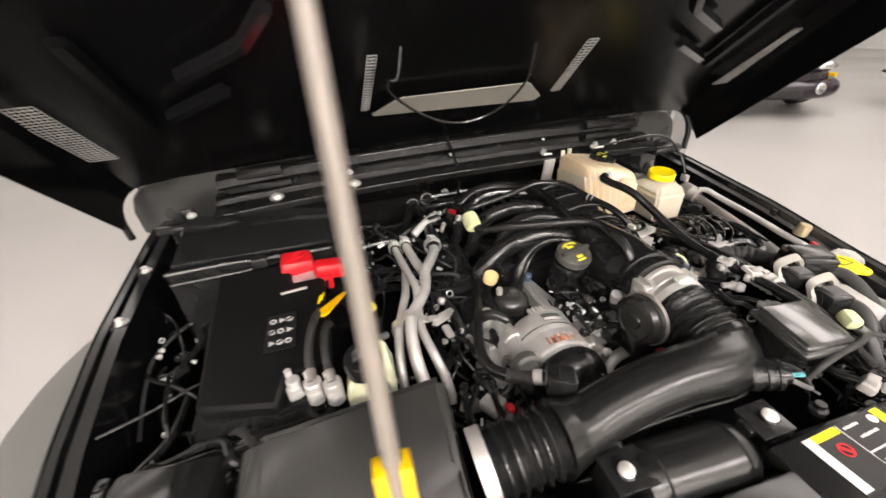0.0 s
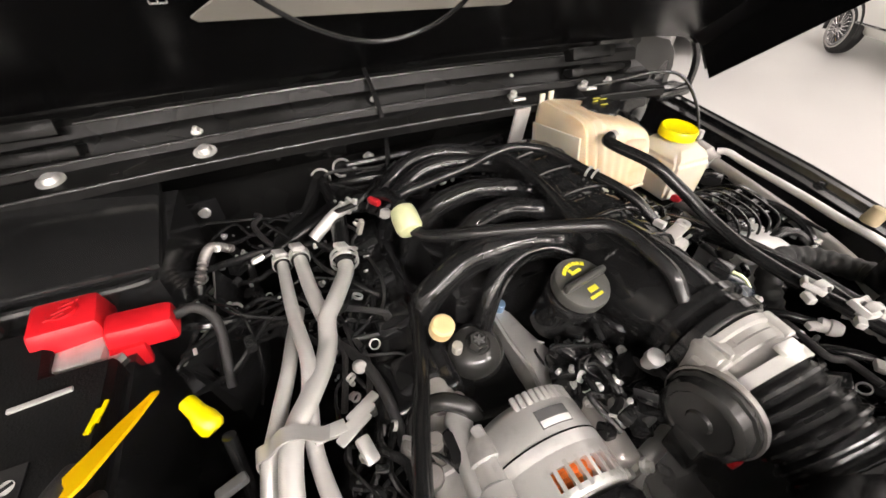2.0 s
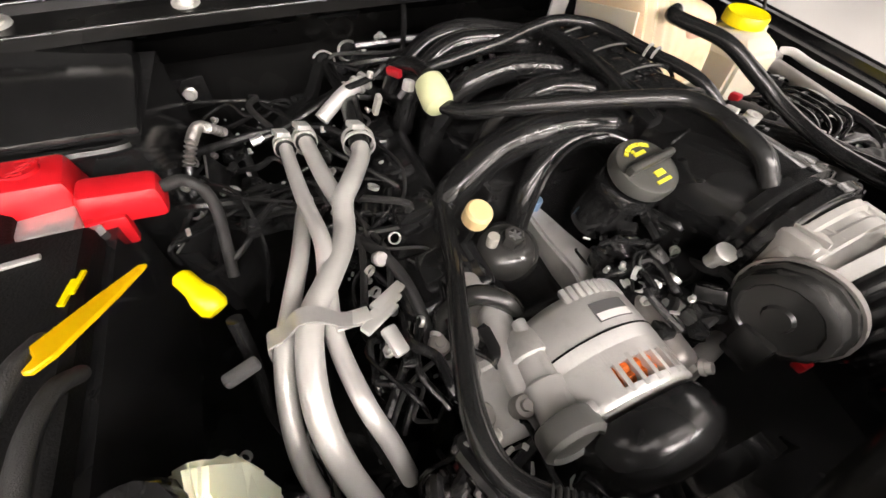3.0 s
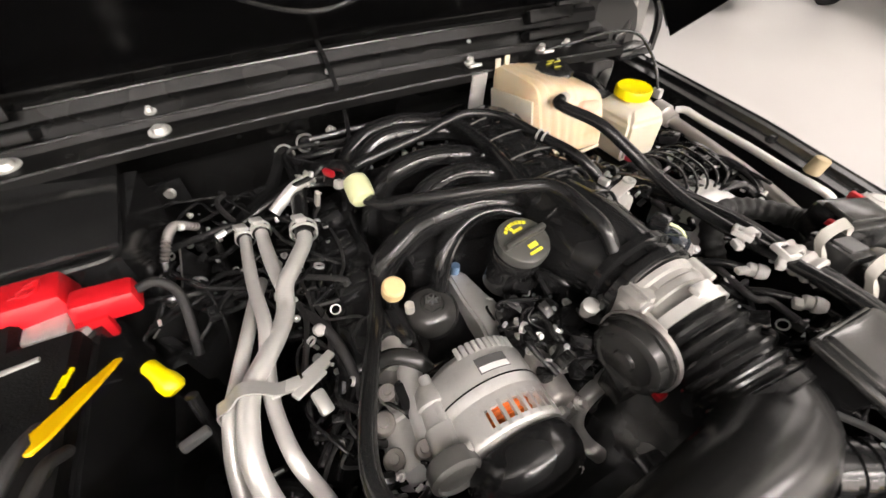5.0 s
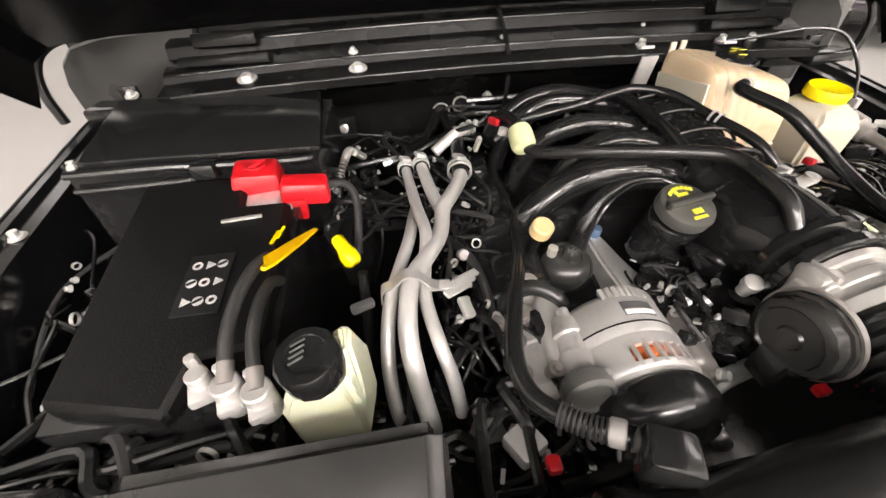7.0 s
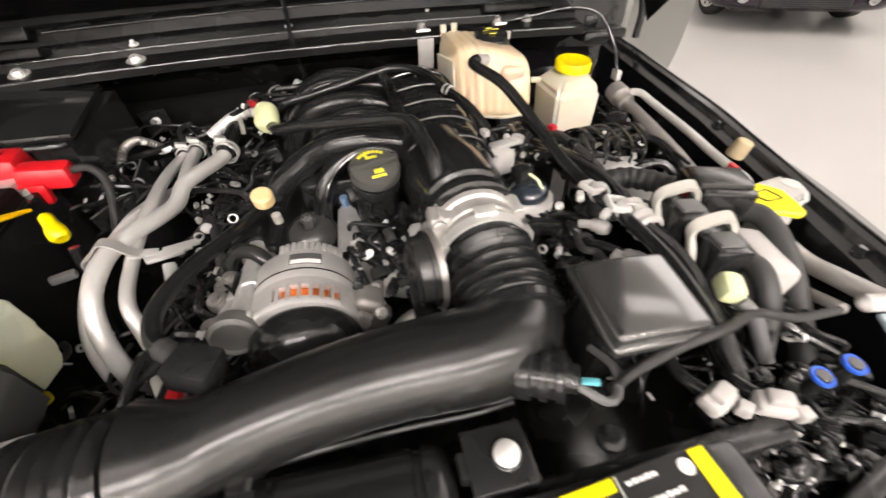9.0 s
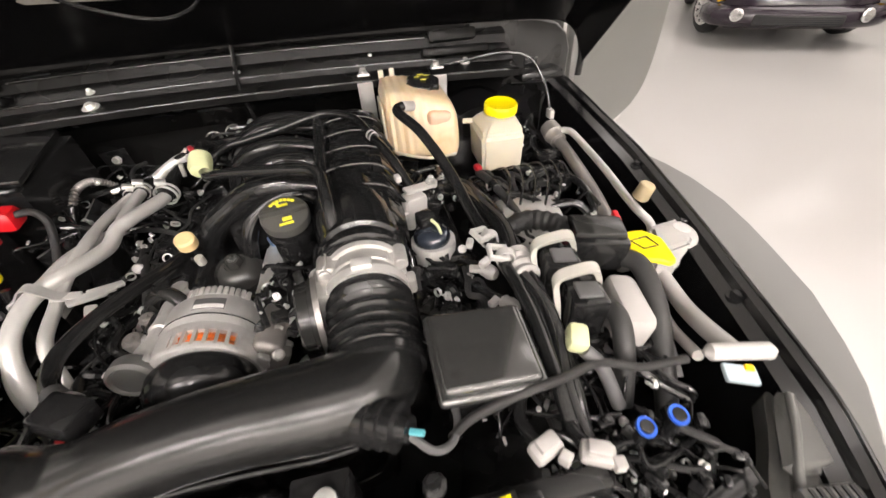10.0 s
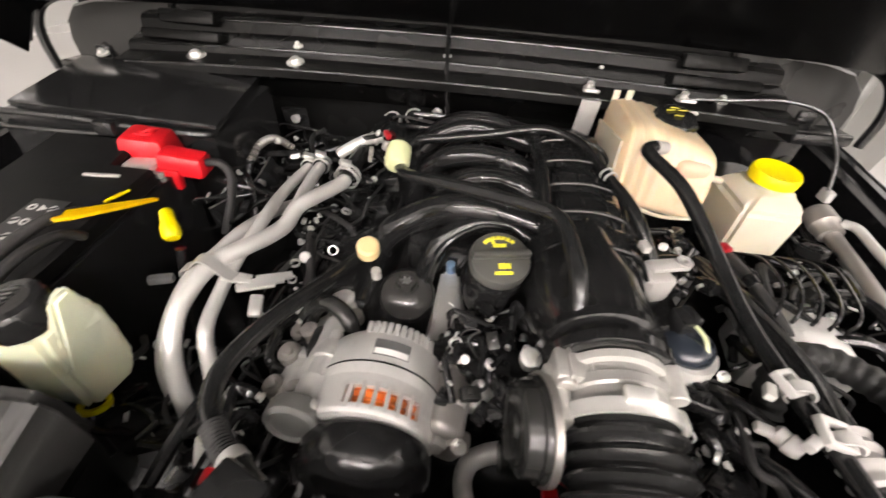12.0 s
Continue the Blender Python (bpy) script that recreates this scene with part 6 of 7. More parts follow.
part("white_tag", box(B(), (0.266, 0.597, 1.163), (0.008, 0.014, 0.008), (0, 0, 10), bev=0.001), WHITE, wb)
solo("ribbed_hose", tube(B(), [(0.272, 0.458, 1.09), (0.295, 0.462, 1.095), (0.318, 0.455, 1.09), (0.33, 0.44, 1.06), (0.332, 0.42, 1.02)], 0.010, 12, ribs=(0.005, 0.0022)), RUBBER, (0.3, 0.46, 1.09), "black ribbed hose beside the throttle", "hose")

# overflow hose from the tank, bundled with the loom
bh = thing("overflow_hose", (0.35, 0.5, 1.12), "black overflow hose from the coolant tank with white clips", "hose")
part("hose", tube(B(), [(0.300, 0.744, 1.215), (0.289, 0.738, 1.213), (0.291, 0.718, 1.211), (0.312, 0.67, 1.202), (0.332, 0.63, 1.178), (0.347, 0.59, 1.155), (0.355, 0.53, 1.138), (0.361, 0.46, 1.134), (0.364, 0.40, 1.137), (0.366, 0.34, 1.137), (0.364, 0.28, 1.128), (0.362, 0.23, 1.11)], [0.008, 0.0082, 0.0082, 0.0082, 0.0082, 0.008, 0.008, 0.0078, 0.0072, 0.0072, 0.007], 14), RUBBER, bh)
for c, rz in (((0.352, 0.457, 1.145), 25), ((0.358, 0.414, 1.149), -5)):
    t = B()
    for dx, dy, w, d in ((-0.010, 0, 0.0045, 0.022), (0.010, 0, 0.0045, 0.022), (0, 0.009, 0.020, 0.0045), (0, -0.009, 0.020, 0.0045)):
        tt = B()
        box(tt, (dx, dy, 0), (w, d, 0.007), bev=0.001)
        tt.transform(pose(*c, 8, 15, rz))
        add(t, tt)
    ring(t, Vector(c) + Vector((0.008, -0.004, -0.006)), (0.15, 1, 0), 0.0095, 0.002, 0.010, 20)
    box(t, Vector(c) + Vector((-0.018, -0.008, -0.004)), (0.014, 0.008, 0.008), (0, 0, rz + 40), bev=0.0015)
    part("clip", t, PALEGREY, bh, "pale plastic square hose clip")
loom = thing("wiring_loom", (0.40, 0.5, 1.1), "thick black wiring loom of many strands with a white sleeve", "wiring loom")
LOOMLINE = [(0.375, 0.70, 1.08), (0.378, 0.64, 1.10), (0.385, 0.56, 1.118), (0.386, 0.48, 1.125), (0.383, 0.40, 1.128), (0.384, 0.33, 1.122), (0.38, 0.26, 1.10), (0.38, 0.22, 1.07)]
part("core", tube(B(), LOOMLINE, [0.0125, 0.0125, 0.0125, 0.0125, 0.012, 0.009, 0.0065, 0.0065], 14), RUBBER, loom)
for k in range(6):
    an = radians(20 + 32 * k)
    line = [(x + math.cos(an + 0.5 * math.sin(3 * j + k)) * w, y, z + math.sin(an + 0.5 * math.sin(3 * j + k)) * w) for j, ((x, y, z), w) in enumerate(zip(LOOMLINE, (0.0105, 0.0105, 0.0105, 0.0105, 0.010, 0.0085, 0.007, 0.006)))]
    part("strand", tube(B(), line, 0.0036 if k % 2 else 0.0044, 10), RUBBER if k != 2 else LOOM, loom)
part("white_sleeve", tube(B(), [(0.385, 0.425, 1.128), (0.384, 0.405, 1.129), (0.384, 0.385, 1.129)], 0.0158, 14, ribs=(0.012, 0.003)), WHITE, loom, "pale ridged sleeve")
part("branch", tube(B(), [(0.285, 0.60, 1.14), (0.262, 0.645, 1.176), (0.238, 0.711, 1.187), (0.213, 0.772, 1.197), (0.17, 0.800, 1.200), (0.13, 0.802, 1.194), (0.089, 0.796, 1.186), (0.03, 0.797, 1.174), (-0.018, 0.795, 1.165), (-0.05, 0.79, 1.14)], 0.0072, 12), RUBBER, loom)
t = B()
for c in ((0.243, 0.700, 1.187), (0.239, 0.709, 1.188)):
    ring(t, c, (-0.35, 0.9, 0.2), 0.0074, 0.001, 0.003)
part("mark", t, WHITE, loom)

# ---- engine block and dark castings under everything ----
eng = thing("engine_block", (0.08, 0.68, 0.70), "dark engine block with black valve covers and metal timing case", "engine")
t = B()
box(t, (0.08, 0.70, 0.86), (0.36, 0.48, 0.36), bev=0.02)
part("block", t, BLACK, eng)
for x, rz in ((-0.075, -14), (0.30, 14)):
    t = B()
    box(t, (x, 0.72, 1.035), (0.10, 0.36, 0.06), (0, rz, 0), bev=0.012, seg=3)
    vc = part("valve_cover", t, BLACK, eng, "black valve cover with coil blocks")
    for k in range(4):
        part("coil_block", box(B(), (x, 0.58 + 0.085 * k, 1.066), (0.05, 0.04, 0.03), (0, rz, 0), bev=0.006), BLACK, vc)
t = B()
box(t, (0.07, 0.485, 0.98), (0.30, 0.04, 0.20), bev=0.01)
for k in range(9):
    rod(t, (-0.06 + 0.032 * k, 0.46, 1.0 + 0.02 * math.sin(k * 2.1)), (-0.06 + 0.032 * k, 0.475, 1.0 + 0.02 * math.sin(k * 2.1)), 0.007, n=6)
part("timing_case", t, BLACK, eng, "black timing case with bolts")
t = B()
box(t, (0.105, 0.52, 1.055), (0.07, 0.05, 0.05), (0, 0, 10), bev=0.008)
box(t, (0.075, 0.505, 1.06), (0.03, 0.03, 0.04), (0, 0, -12), bev=0.005)
tube(t, [(0.06, 0.51, 1.07), (0.085, 0.50, 1.085), (0.115, 0.50, 1.08), (0.135, 0.51, 1.06)], 0.007)
part("sensor_block", t, BEADM, eng)
t = B()
box(t, (0.115, 0.455, 1.05), (0.05, 0.02, 0.035), (0, 20, -10), bev=0.005)
tube(t, [(0.07, 0.47, 1.04), (0.10, 0.45, 1.05), (0.14, 0.45, 1.065)], 0.009)
box(t, (0.145, 0.452, 1.062), (0.028, 0.02, 0.02), (0, 30, 0), bev=0.004)
part("bracket", t, ALU, eng, "bare cast bracket")
for c, ax, r in (((-0.02, 0.33, 0.96), (0, -1, 0), 0.07), ((0.11, 0.345, 0.93), (0, -1, 0), 0.08)):
    part("drive_pulley", lathe(B(), c, ax, [(0, r * 0.3), (0, r), (0.02, r), (0.022, r * 0.8), (0.01, r * 0.5), (0.015, r * 0.25)], 32), BLACK, eng)
part("drive_belt", tube(B(), [(-0.09, 0.325, 1.05), (-0.07, 0.325, 0.9), (0.05, 0.325, 0.84), (0.18, 0.325, 0.86), (0.2, 0.325, 0.96)], 0.010, 8, flat=0.3), RUBBER, eng)
part("wax_mark", box(B(), (-0.105, 0.345, 1.075), (0.012, 0.014, 0.012), bev=0.003), RED, eng, "red plug")
part("wax_mark", box(B(), (0.165, 0.372, 1.068), (0.012, 0.010, 0.010), bev=0.002), RED, eng, "red plug")
t = B()
box(t, (-0.12, 0.37, 1.06), (0.03, 0.03, 0.02), (0, 0, 30), bev=0.004)
box(t, (-0.145, 0.40, 1.02), (0.03, 0.025, 0.03), (0, 20, 10), bev=0.005)
part("hose_fitting", t, ALU, eng)

# ---- looms, plugs and small hardware ----
rng = random.Random(11)
PLUGS = [BLACK, SATIN, BLACK, BLACK, COVERM]
LEADS = [RUBBER, RUBBER, LOOM, SATIN, RUBBER, SATIN]


def harness(label, lo, hi, leads, plugs, glints, run=None, fine=1.0):
    """Loose leads, plugs and bright clips lying in one corner of the bay."""
    c = [(a + b) / 2 for a, b in zip(lo, hi)]
    h = thing("wiring_harness", (c[0], c[1], lo[2]), label, "wiring", "wiring harnesses")

    def spot(top=1.0):
        return Vector((rng.uniform(lo[0], hi[0]), rng.uniform(lo[1], hi[1]), lo[2] + (hi[2] - lo[2]) * rng.uniform(0.25, 1.0) * top))
    for k in range(leads):
        a = spot()
        d = Vector((rng.gauss(0, 1), rng.gauss(0, 1), rng.gauss(0, 0.25)))
        if run and rng.random() < 0.6:
            d = Vector(run) + 0.35 * d
        d = d.normalized() * rng.uniform(0.4, 1.0) * max(hi[0] - lo[0], hi[1] - lo[1])
        pts = []
        for i in range(5):
            u = i / 4 - 0.5
            q = a + d * u + Vector((rng.gauss(0, 0.012), rng.gauss(0, 0.012), 0.022 * (1 - 5 * u * u) + rng.gauss(0, 0.006)))
            pts.append(Vector((min(max(q.x, lo[0]), hi[0]), min(max(q.y, lo[1]), hi[1]), min(q.z, hi[2]))))
        part("lead", tube(B(), pts, fine * rng.choice((0.0025, 0.003, 0.004, 0.005, 0.0065)), 8, 5), rng.choice(LEADS), h)
    for k in range(plugs):
        q = spot()
        t = B()
        s = fine * rng.uniform(0.010, 0.022)
        r3 = (rng.uniform(-25, 25), rng.uniform(-25, 25), rng.uniform(0, 180))
        box(t, q, (s * 1.5, s, s * 0.9), r3, bev=0.002)
        box(t, q + Vector((0, 0, s * 0.45)), (s * 0.6, s * 0.5, s * 0.3), r3, bev=0.001)
        part("plug", t, rng.choice(PLUGS), h)
    # small bright hardware, many bits standing in for glints on the dark clutter
    for k in range(glints):
        q = spot(1.0)
        t = B()
        if k % 3 == 0:
            ax = Vector((rng.gauss(0, 0.5), rng.gauss(-0.3, 0.5), 1))
            r = rng.uniform(0.0025, 0.0055) * fine
            lathe(t, q, ax, [(0, r * 1.5), (0.0015, r * 1.5), (0.002, r), (0.006, r), (0.007, r * 0.7)], 8)
            part("bolt", t, ZINC, h)
        elif k % 3 == 1:
            box(t, q, (fine * rng.uniform(0.004, 0.012), fine * rng.uniform(0.0025, 0.006), 0.002), (rng.uniform(-30, 30), rng.uniform(-30, 30), rng.uniform(0, 180)), bev=0.0008)
            part("clip", t, ZINC if rng.random() < 0.6 else WHITE, h)
        else:
            ring(t, q, (rng.gauss(0, 1), rng.gauss(0, 1), rng.gauss(0, 0.4)), fine * rng.uniform(0.004, 0.008), 0.0012, 0.004, 14)
            part("band", t, ZINC, h)
    return h


harness("tangle of black leads and plugs before the firewall", (-0.31, 0.66, 1.02), (-0.07, 0.93, 1.112), 30, 26, 60, fine=0.8)
harness("black leads and clips between pipes and engine", (-0.17, 0.46, 0.98), (-0.075, 0.72, 1.068), 26, 20, 60, run=(0, 1, 0), fine=0.75)
harness("dark leads beside the battery and inner fender", (-0.66, 0.40, 0.98), (-0.545, 0.74, 1.085), 10, 8, 14, run=(0, 1, 0))
harness("leads and clips between engine and throttle", (0.065, 0.43, 1.0), (0.155, 0.555, 1.10), 18, 30, 60, fine=0.75)
harness("leads over the valve cover beside the manifold", (0.27, 0.60, 1.06), (0.36, 0.70, 1.12), 14, 14, 26, fine=0.8)
harness("bundle of leads over bright metal parts", (0.40, 0.52, 1.02), (0.57, 0.69, 1.095), 26, 8, 20)
harness("leads and plugs round the relay modules", (0.30, 0.24, 1.0), (0.50, 0.36, 1.085), 22, 22, 30, fine=0.7)
harness("black leads and plugs behind the headlamp", (0.345, 0.155, 1.01), (0.495, 0.235, 1.085), 16, 110, 70, fine=0.55)
harness("plugs and leads between throttle and fuse cover", (0.262, 0.36, 1.0), (0.345, 0.50, 1.105), 16, 34, 34, fine=1.0)
harness("leads below the reservoir and pipes", (-0.30, 0.38, 0.94), (-0.10, 0.50, 1.02), 16, 6, 12)
harness("leads and fittings behind the engine along the firewall", (-0.10, 0.88, 1.06), (0.26, 0.99, 1.13), 24, 14, 34, run=(1, 0, 0))
harness("leads before the brake booster by the fender", (0.53, 0.70, 1.02), (0.64, 0.93, 1.09), 12, 5, 8, run=(0, 1, 0))
harness("leads along the front of the battery tray", (-0.60, 0.36, 1.02), (-0.34, 0.42, 1.09), 12, 5, 10, run=(1, 0, 0))
harness("fittings and leads in front of the engine", (-0.16, 0.33, 0.98), (0.0, 0.42, 1.07), 14, 8, 14)

# bright aluminium module with fins beside the brake cylinder
absu = thing("brake_module", (0.48, 0.60, 0.98), "bare aluminium brake module with thin bent brake lines", "brake module")
part("block", box(B(), (0.468, 0.575, 1.048), (0.10, 0.085, 0.07), (0, 0, -10), bev=0.006), ALU, absu)
part("lid", box(B(), (0.455, 0.567, 1.085), (0.07, 0.04, 0.014), (0, 0, -10), bev=0.003), ALU, absu)
for k in range(5):
    x = 0.43 + 0.022 * k
    part("brake_line", tube(B(), [(x, 0.58, 1.08), (x + 0.004, 0.585, 1.105), (x + 0.02, 0.62, 1.115 - 0.002 * k), (x + 0.03, 0.68, 1.105), (x + 0.02, 0.72, 1.08)], 0.0022, 8), SATIN, absu)

# fender fittings
for y in (0.62, 0.47, 0.33):
    f = fender_x(y) - 0.014
    bolt = thing("fender_bolt", (f, y, fend_at(y, 2) - 0.012), "dark bolt on the fender flange", "bolt", "fender bolts")
    part("washer", lathe(B(), (f, y, fend_at(y, 2) - 0.014), (0, 0, 1), [(0, 0.010), (0.002, 0.010)], 18), SATIN, bolt)
    part("head", lathe(B(), (f, y, fend_at(y, 2) - 0.012), (0, 0, 1), [(0, 0.006), (0.006, 0.006), (0.007, 0.005)], 6), SATIN, bolt)
for y in (0.86, 0.70):
    f = -fender_x(y) - 0.008
    bolt = thing("fender_bolt", (f, y, fend_at(y, 2) - 0.012), "bright bolt on the fender flange", "bolt", "fender bolts")
    part("head", lathe(B(), (f, y, fend_at(y, 2) - 0.012), (0, 0, 1), [(0, 0.010), (0.002, 0.010), (0.003, 0.006), (0.008, 0.006)], 8), ZINC, bolt)
    part("washer", lathe(B(), (f, y, fend_at(y, 2) - 0.014), (0, 0, 1), [(0, 0.012), (0.002, 0.012)], 18), ZINC, bolt)

# headlamp back housing
lampb = thing("headlamp_housing", (0.53, 0.10, 0.98), "grey plastic headlamp back housing with cooling slots", "headlamp")
t = B()
slab(t, [(0.482, 0.082), (0.530, 0.070), (0.556, 0.110), (0.574, 0.150), (0.590, 0.190), (0.600, 0.232), (0.580, 0.236), (0.548, 0.195), (0.505, 0.152)], pose(0, 0, 1.03), 0.045, 0.010)
part("shell", t, HLGREY, lampb)
t = B()
slab(t, [(0.520, 0.160), (0.566, 0.152), (0.584, 0.192), (0.590, 0.222), (0.572, 0.224), (0.545, 0.192)], pose(0, 0, 1.07), 0.016, 0.007)
part("upper_step", t, HLGREY, lampb)
part("ridge", tube(B(), [(0.508, 0.10, 1.074), (0.512, 0.13, 1.078), (0.530, 0.158, 1.082), (0.556, 0.188, 1.086), (0.578, 0.215, 1.086)], 0.004, 10), HLGREY, lampb)
HM = pose(0.536, 0.127, 1.082, 0, 0, -8)


def on_h(bm, c, s, bev=0.004, rot=(0, 0, 0)):
    t = B()
    box(t, c, s, rot, bev)
    t.transform(HM)
    return add(bm, t)


part("cooling_plate", on_h(B(), (0.0, -0.002, 0.0), (0.050, 0.044, 0.016), 0.006), HLGREY, lampb)
for k in range(6):
    part("slot", on_h(B(), (-0.017 + 0.0066 * k, 0.002, 0.0085), (0.0028, 0.030, 0.002), 0), LABELBLACK, lampb, "dark cooling slot")
part("bulb_cover", lathe(B(), (0.504, 0.098, 1.074), (0, 0.1, 1), [(0, 0.012), (0.006, 0.012), (0.008, 0.008), (0.010, 0.006), (0.016, 0.006)], 20), SATIN, lampb)
gb = thing("grille_bolt", (0.436, 0.119, 1.055), "dark push bolt in the grey grille shell", "bolt")
part("head", lathe(B(), (0.436, 0.119, 1.055), (0, 0, 1), [(0, 0.010), (0.004, 0.010), (0.006, 0.006), (0.010, 0.005)], 14), HLGREY, gb)
part("washer", lathe(B(), (0.436, 0.119, 1.0545), (0, 0, 1), [(0, 0.013), (0.002, 0.013)], 18), SATIN, gb)

# white washer rod end, blue ringed plugs and white connectors by the headlamp
wr = thing("washer_hose_end", (0.52, 0.22, 1.09), "white plastic hose end with a round nose", "hose end")
part("stub", rod(B(), (0.516, 0.262, 1.110), (0.580, 0.246, 1.112), 0.0085, soft=0.006), PALEGREY, wr)
part("tag", box(B(), (0.536, 0.236, 1.104), (0.030, 0.018, 0.006), (10, 5, -20), bev=0.002), mat("pale_blue_label", (0.38, 0.46, 0.50), 0.5), wr, "pale blue label")
part("yellow_dot", box(B(), (0.545, 0.238, 1.108), (0.008, 0.006, 0.004), (10, 5, -20), bev=0.001), AMBER, wr)
for c in ((0.421, 0.211, 1.108), (0.452, 0.213, 1.110)):
    pg = thing("ringed_plug", c, "black round plug with a bright blue locking ring", "plug", "ringed plugs")
    part("body", rod(B(), (c[0], c[1], c[2] - 0.03), (c[0], c[1], c[2] + 0.004), 0.006), BLACK, pg)
    part("ring", ring(B(), (c[0], c[1], c[2] + 0.001), (0.1, -0.2, 1), 0.0062, 0.0024, 0.003, 20), BLUE, pg, "bright blue ring")
for c, rz in (((0.335, 0.217, 1.103), 20), ((0.375, 0.204, 1.100), -25)):
    wc_ = thing("white_connector", c, "white multi-pin connector on a dark lead", "connector", "white connectors")
    t = B()
    box(t, c, (0.028, 0.018, 0.014), (8, 0, rz), bev=0.004)
    box(t, Vector(c) + Vector((0, 0, 0.010)), (0.018, 0.012, 0.008), (0, 0, rz), bev=0.002)
    box(t, Vector(c) + Vector((0.012, -0.012, 0.002)), (0.010, 0.010, 0.012), (0, 0, rz + 20), bev=0.002)
    part("shell", t, WHITE, wc_)
    part("lead", tube(B(), [c, (c[0] - 0.01, c[1] + 0.03, c[2] - 0.005), (c[0] + 0.01, c[1] + 0.07, c[2] - 0.02)], 0.006), RUBBER, wc_)
for c, rz in (((0.345, 0.432, 1.112), -20), ((0.351, 0.374, 1.112), 35)):
    hc_ = thing("hose_connector", c, "small white barbed connector on a black hose", "connector", "hose connectors")
    part("barb", lathe(B(), Vector(c), (0.5, -0.8, 0.1), [(0, 0.006), (0.003, 0.0085), (0.010, 0.0075), (0.011, 0.0095), (0.018, 0.0085), (0.022, 0.006)], 14), WHITE, hc_)
    part("tab", box(B(), Vector(c) + Vector((-0.010, -0.002, 0.003)), (0.014, 0.009, 0.007), (0, 0, rz), bev=0.0015), WHITE, hc_)
    part("hose", tube(B(), [Vector(c), Vector(c) + Vector((-0.016, 0.026, -0.004)), Vector(c) + Vector((-0.03, 0.06, -0.03))], 0.0055, 10), RUBBER, hc_)
# perforated bracket
pb = thing("perforated_bracket", (0.455, 0.27, 1.05), "pale grey perforated metal bracket", "bracket")
part("plate", box(B(), (0.512, 0.300, 1.062), (0.034, 0.058, 0.003), (30, -10, -15), bev=0.001), GREYPL, pb)
pm = pose(0.512, 0.300, 1.0636, 30, -10, -15)
for i in range(3):
    for j in range(6):
        part("hole", lathe(B(), pm @ Vector((-0.009 + 0.009 * i, -0.022 + 0.0088 * j, 0)), pm.to_3x3() @ Vector((0, 0, 1)), [(0, 0.003), (0.0006, 0.003)], 10), LABELBLACK, pb)
# grey lead crossing in front of the cover, brake cable over the cowl corner
solo("grey_lead", tube(B(), [(0.262, 0.245, 1.10), (0.28, 0.245, 1.125), (0.32, 0.25, 1.135), (0.36, 0.255, 1.135), (0.41, 0.27, 1.12), (0.45, 0.262, 1.11), (0.50, 0.262, 1.105)], 0.0042, 10), LOOM, (0.36, 0.25, 1.12), "dark lead running along the front of the cover", "lead")
solo("fender_cable", tube(B(), [(0.40, 0.92, 1.225), (0.45, 0.90, 1.235), (0.52, 0.885, 1.245), (0.57, 0.865, 1.235), (0.595, 0.835, 1.19), (0.602, 0.815, 1.145)], 0.0028, 8), RUBBER, (0.55, 0.87, 1.23), "thin black cable arching from the cowl to the fender", "cable")
for a, b in (((0.17, 0.212), (0.24, 0.255)), ((0.24, 0.21), (0.24, 0.26))):
    solo("support_pin", lathe(B(), (*a, 1.10), (0, 0, 1), [(0, 0.010), (0.006, 0.010), (0.008, 0.006), (0.014, 0.006)], 10), SATIN, (*a, 1.10), "black push pin in the radiator panel", "pin", "support pins")

# heater stubs at the firewall, a bolted plate and a braided elbow
for x, y, z in ((-0.107, 1.00, 1.112), (-0.064, 1.01, 1.119)):
    hs = thing("heater_stub", (x, 1.03, z - 0.03), "black hose stub with a white end ring at the firewall", "hose stub", "heater stubs")
    part("hose", rod(B(), (x + 0.005, 1.05, z - 0.05), (x, y, z), 0.0145, soft=0.004), RUBBER, hs)
    part("end_ring", ring(B(), (x + 0.001, y + 0.010, z - 0.008), (-0.1, -0.62, 0.78), 0.0146, 0.0032, 0.012, 24), WHITE, hs, "white end ring")
bp = thing("firewall_plate", (-0.304, 1.0, 1.08), "black plate with a bright bolt on the firewall", "plate")
part("plate", box(B(), (-0.304, 0.992, 1.095), (0.05, 0.006, 0.05), (12, 0, 10), bev=0.002), SATIN, bp)
part("bolt", lathe(B(), (-0.304, 0.988, 1.097), (0, -1, 0.2), [(0, 0.010), (0.002, 0.010), (0.003, 0.007), (0.009, 0.006)], 8), ZINC, bp)
el = thing("braided_elbow", (-0.29, 0.84, 1.07), "dull metal corrugated elbow joining two dark hoses", "elbow")
part("elbow", tube(B(), [(-0.300, 0.798, 1.098), (-0.289, 0.812, 1.119), (-0.284, 0.845, 1.118), (-0.277, 0.866, 1.105), (-0.263, 0.876, 1.088)], 0.0056, 12, ribs=(0.0055, 0.003)), DULL, el)
part("hose", tube(B(), [(-0.300, 0.798, 1.098), (-0.306, 0.77, 1.06), (-0.30, 0.72, 1.0)], 0.0078), RUBBER, el)
part("hose", tube(B(), [(-0.263, 0.876, 1.088), (-0.25, 0.87, 1.05), (-0.25, 0.80, 1.0)], 0.0078), RUBBER, el)
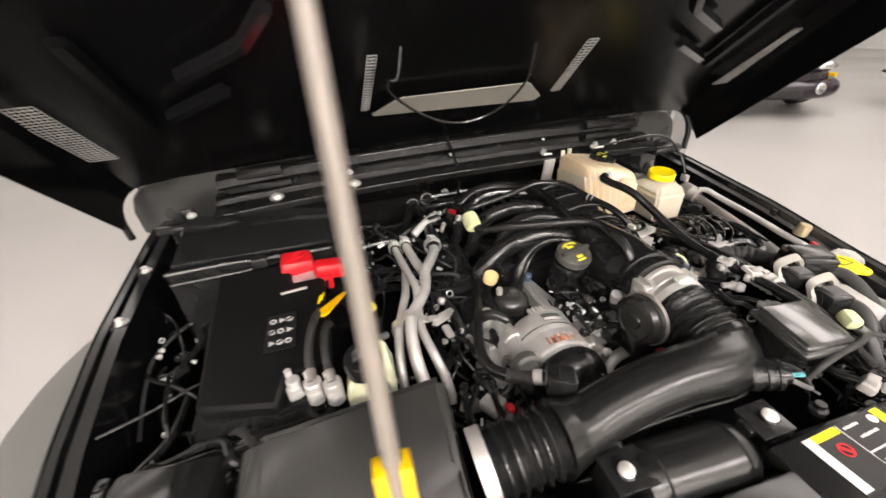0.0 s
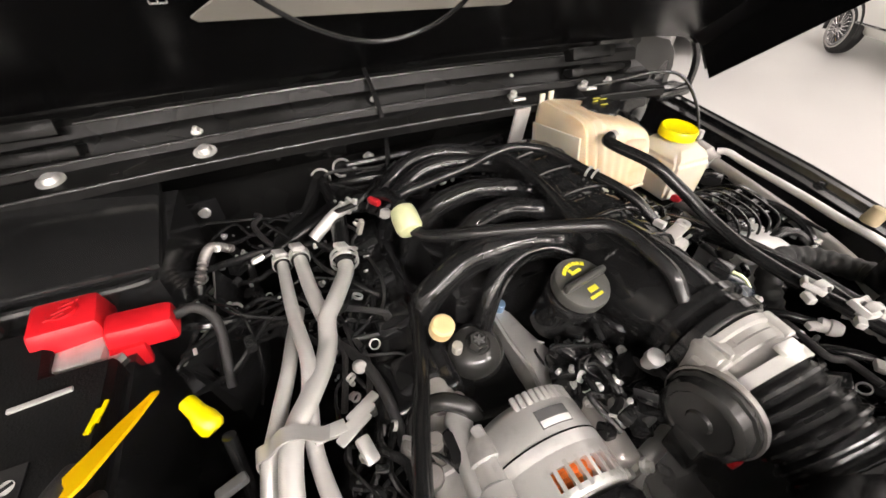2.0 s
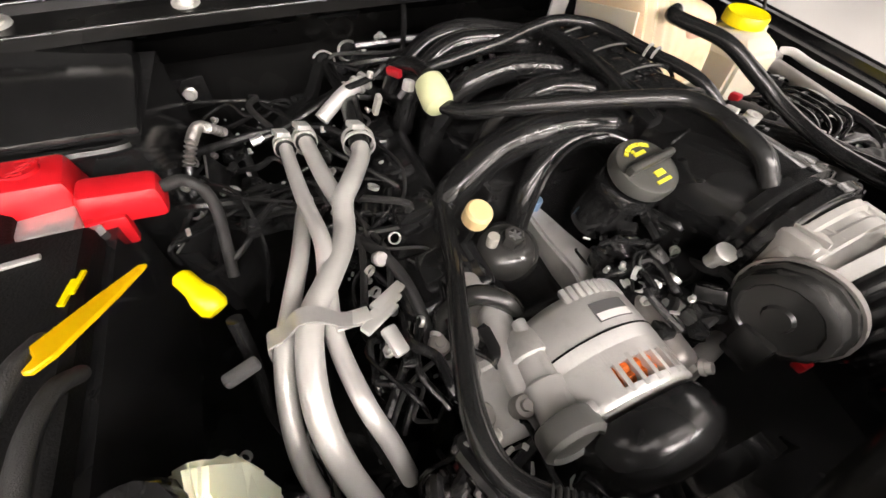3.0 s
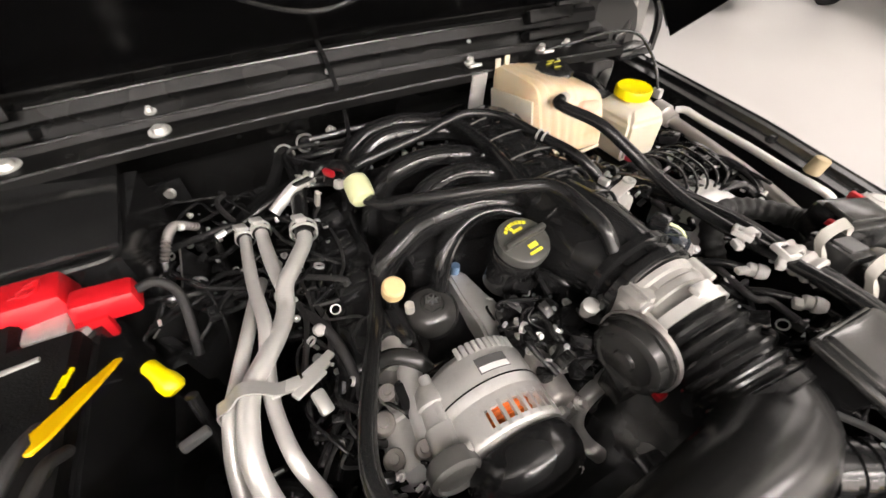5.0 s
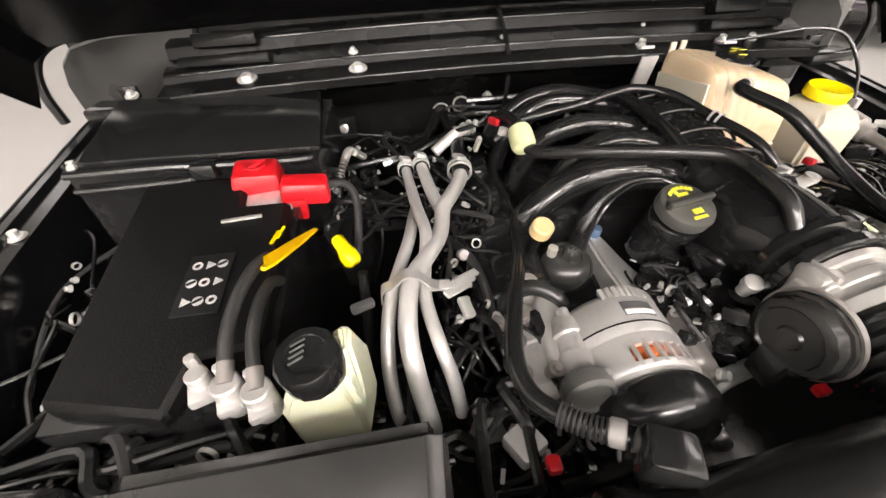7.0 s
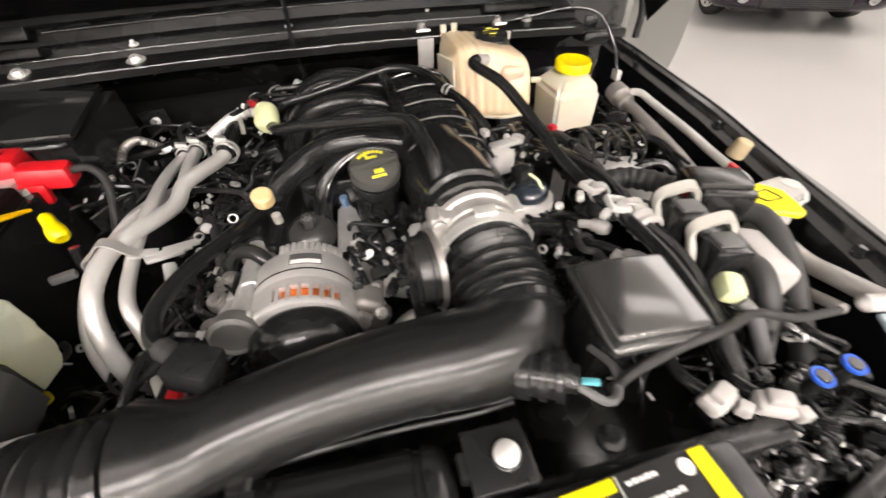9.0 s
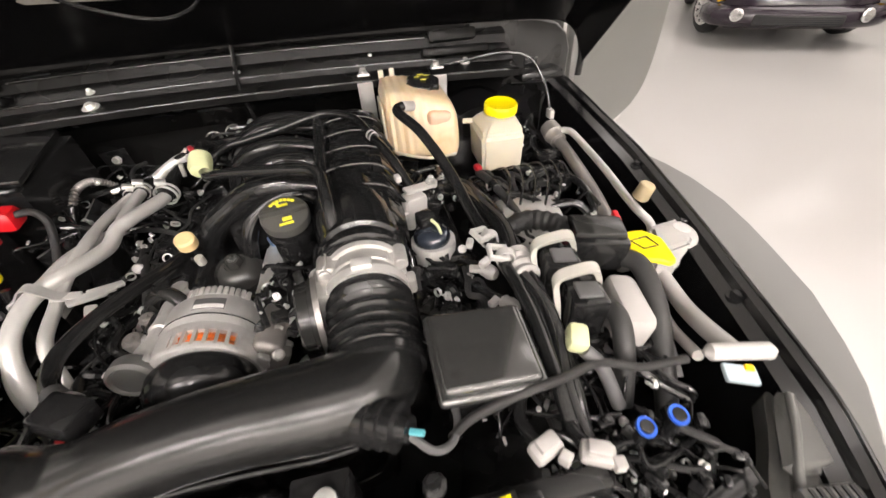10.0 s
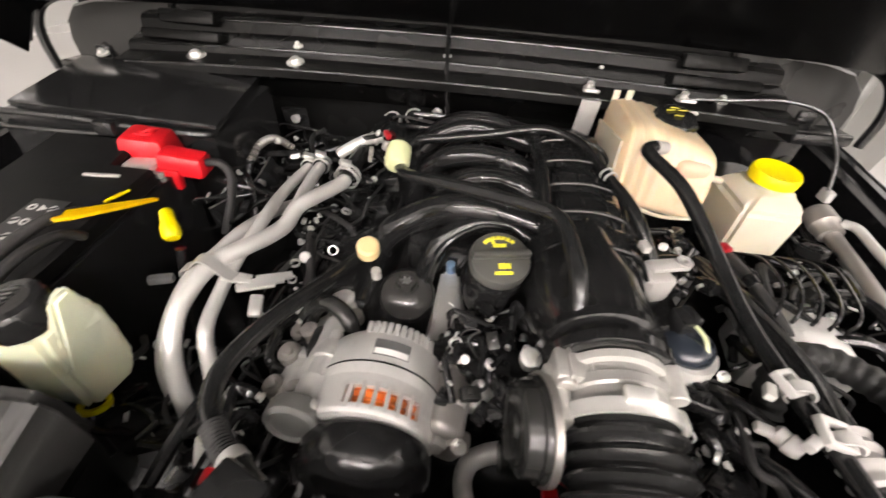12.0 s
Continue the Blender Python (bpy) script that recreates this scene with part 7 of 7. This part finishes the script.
shd = thing("splash_shield", (-0.30, 0.76, 1.0), "folded black sheet shield with a bright edge beside the pipes", "shield")
EDGE = [Vector(p) for p in ((-0.322, 0.695, 1.067), (-0.308, 0.726, 1.068), (-0.293, 0.757, 1.068), (-0.289, 0.80, 1.078), (-0.289, 0.842, 1.088))]
line = spline(EDGE, 5)
part("sheet", thicken(loft(B(), [[p, p + Vector((0.018, -0.012, -0.020)), p + Vector((0.034, -0.020, -0.060)), p + Vector((0.036, -0.020, -0.12))] for p in line], close=False), 0.0015), SATIN, shd)
part("edge", tube(B(), EDGE, 0.0014, 6, 5), DULL, shd, "bright thin edge")
part("front_fold", thicken(loft(B(), [[EDGE[0], EDGE[0] + Vector((0.012, -0.008, -0.045)), EDGE[0] + Vector((0.02, -0.01, -0.10))], [EDGE[0] + Vector((0.02, -0.004, -0.002)), EDGE[0] + Vector((0.034, -0.012, -0.05)), EDGE[0] + Vector((0.04, -0.014, -0.10))]], close=False), 0.0015), SATIN, shd)
ln = thing("service_line", (-0.16, 0.83, 1.12), "thin black line with bright ends crossing over the pipes", "line")
part("line", tube(B(), [(-0.225, 0.80, 1.112), (-0.19, 0.808, 1.118), (-0.15, 0.822, 1.128), (-0.115, 0.815, 1.148), (-0.08, 0.80, 1.165), (-0.06, 0.80, 1.178)], 0.0038, 8), SATIN, ln)
part("end", tube(B(), [(-0.228, 0.80, 1.112), (-0.222, 0.801, 1.113), (-0.214, 0.803, 1.1145)], 0.0045, 8), ZINC, ln)
part("clip", box(B(), (-0.078, 0.80, 1.168), (0.010, 0.008, 0.008), (0, 30, 20), bev=0.002), ZINC, ln)
wp = thing("white_plug", (-0.06, 0.76, 1.14), "small white plug clipped beside the sleeve", "plug")
part("plug", box(B(), (-0.052, 0.741, 1.178), (0.011, 0.010, 0.012), (0, 20, 30), bev=0.002), WHITE, wp)
part("stick", box(B(), (-0.083, 0.765, 1.15), (0.006, 0.008, 0.026), (20, 10, 10), bev=0.001), IVORY, wp)
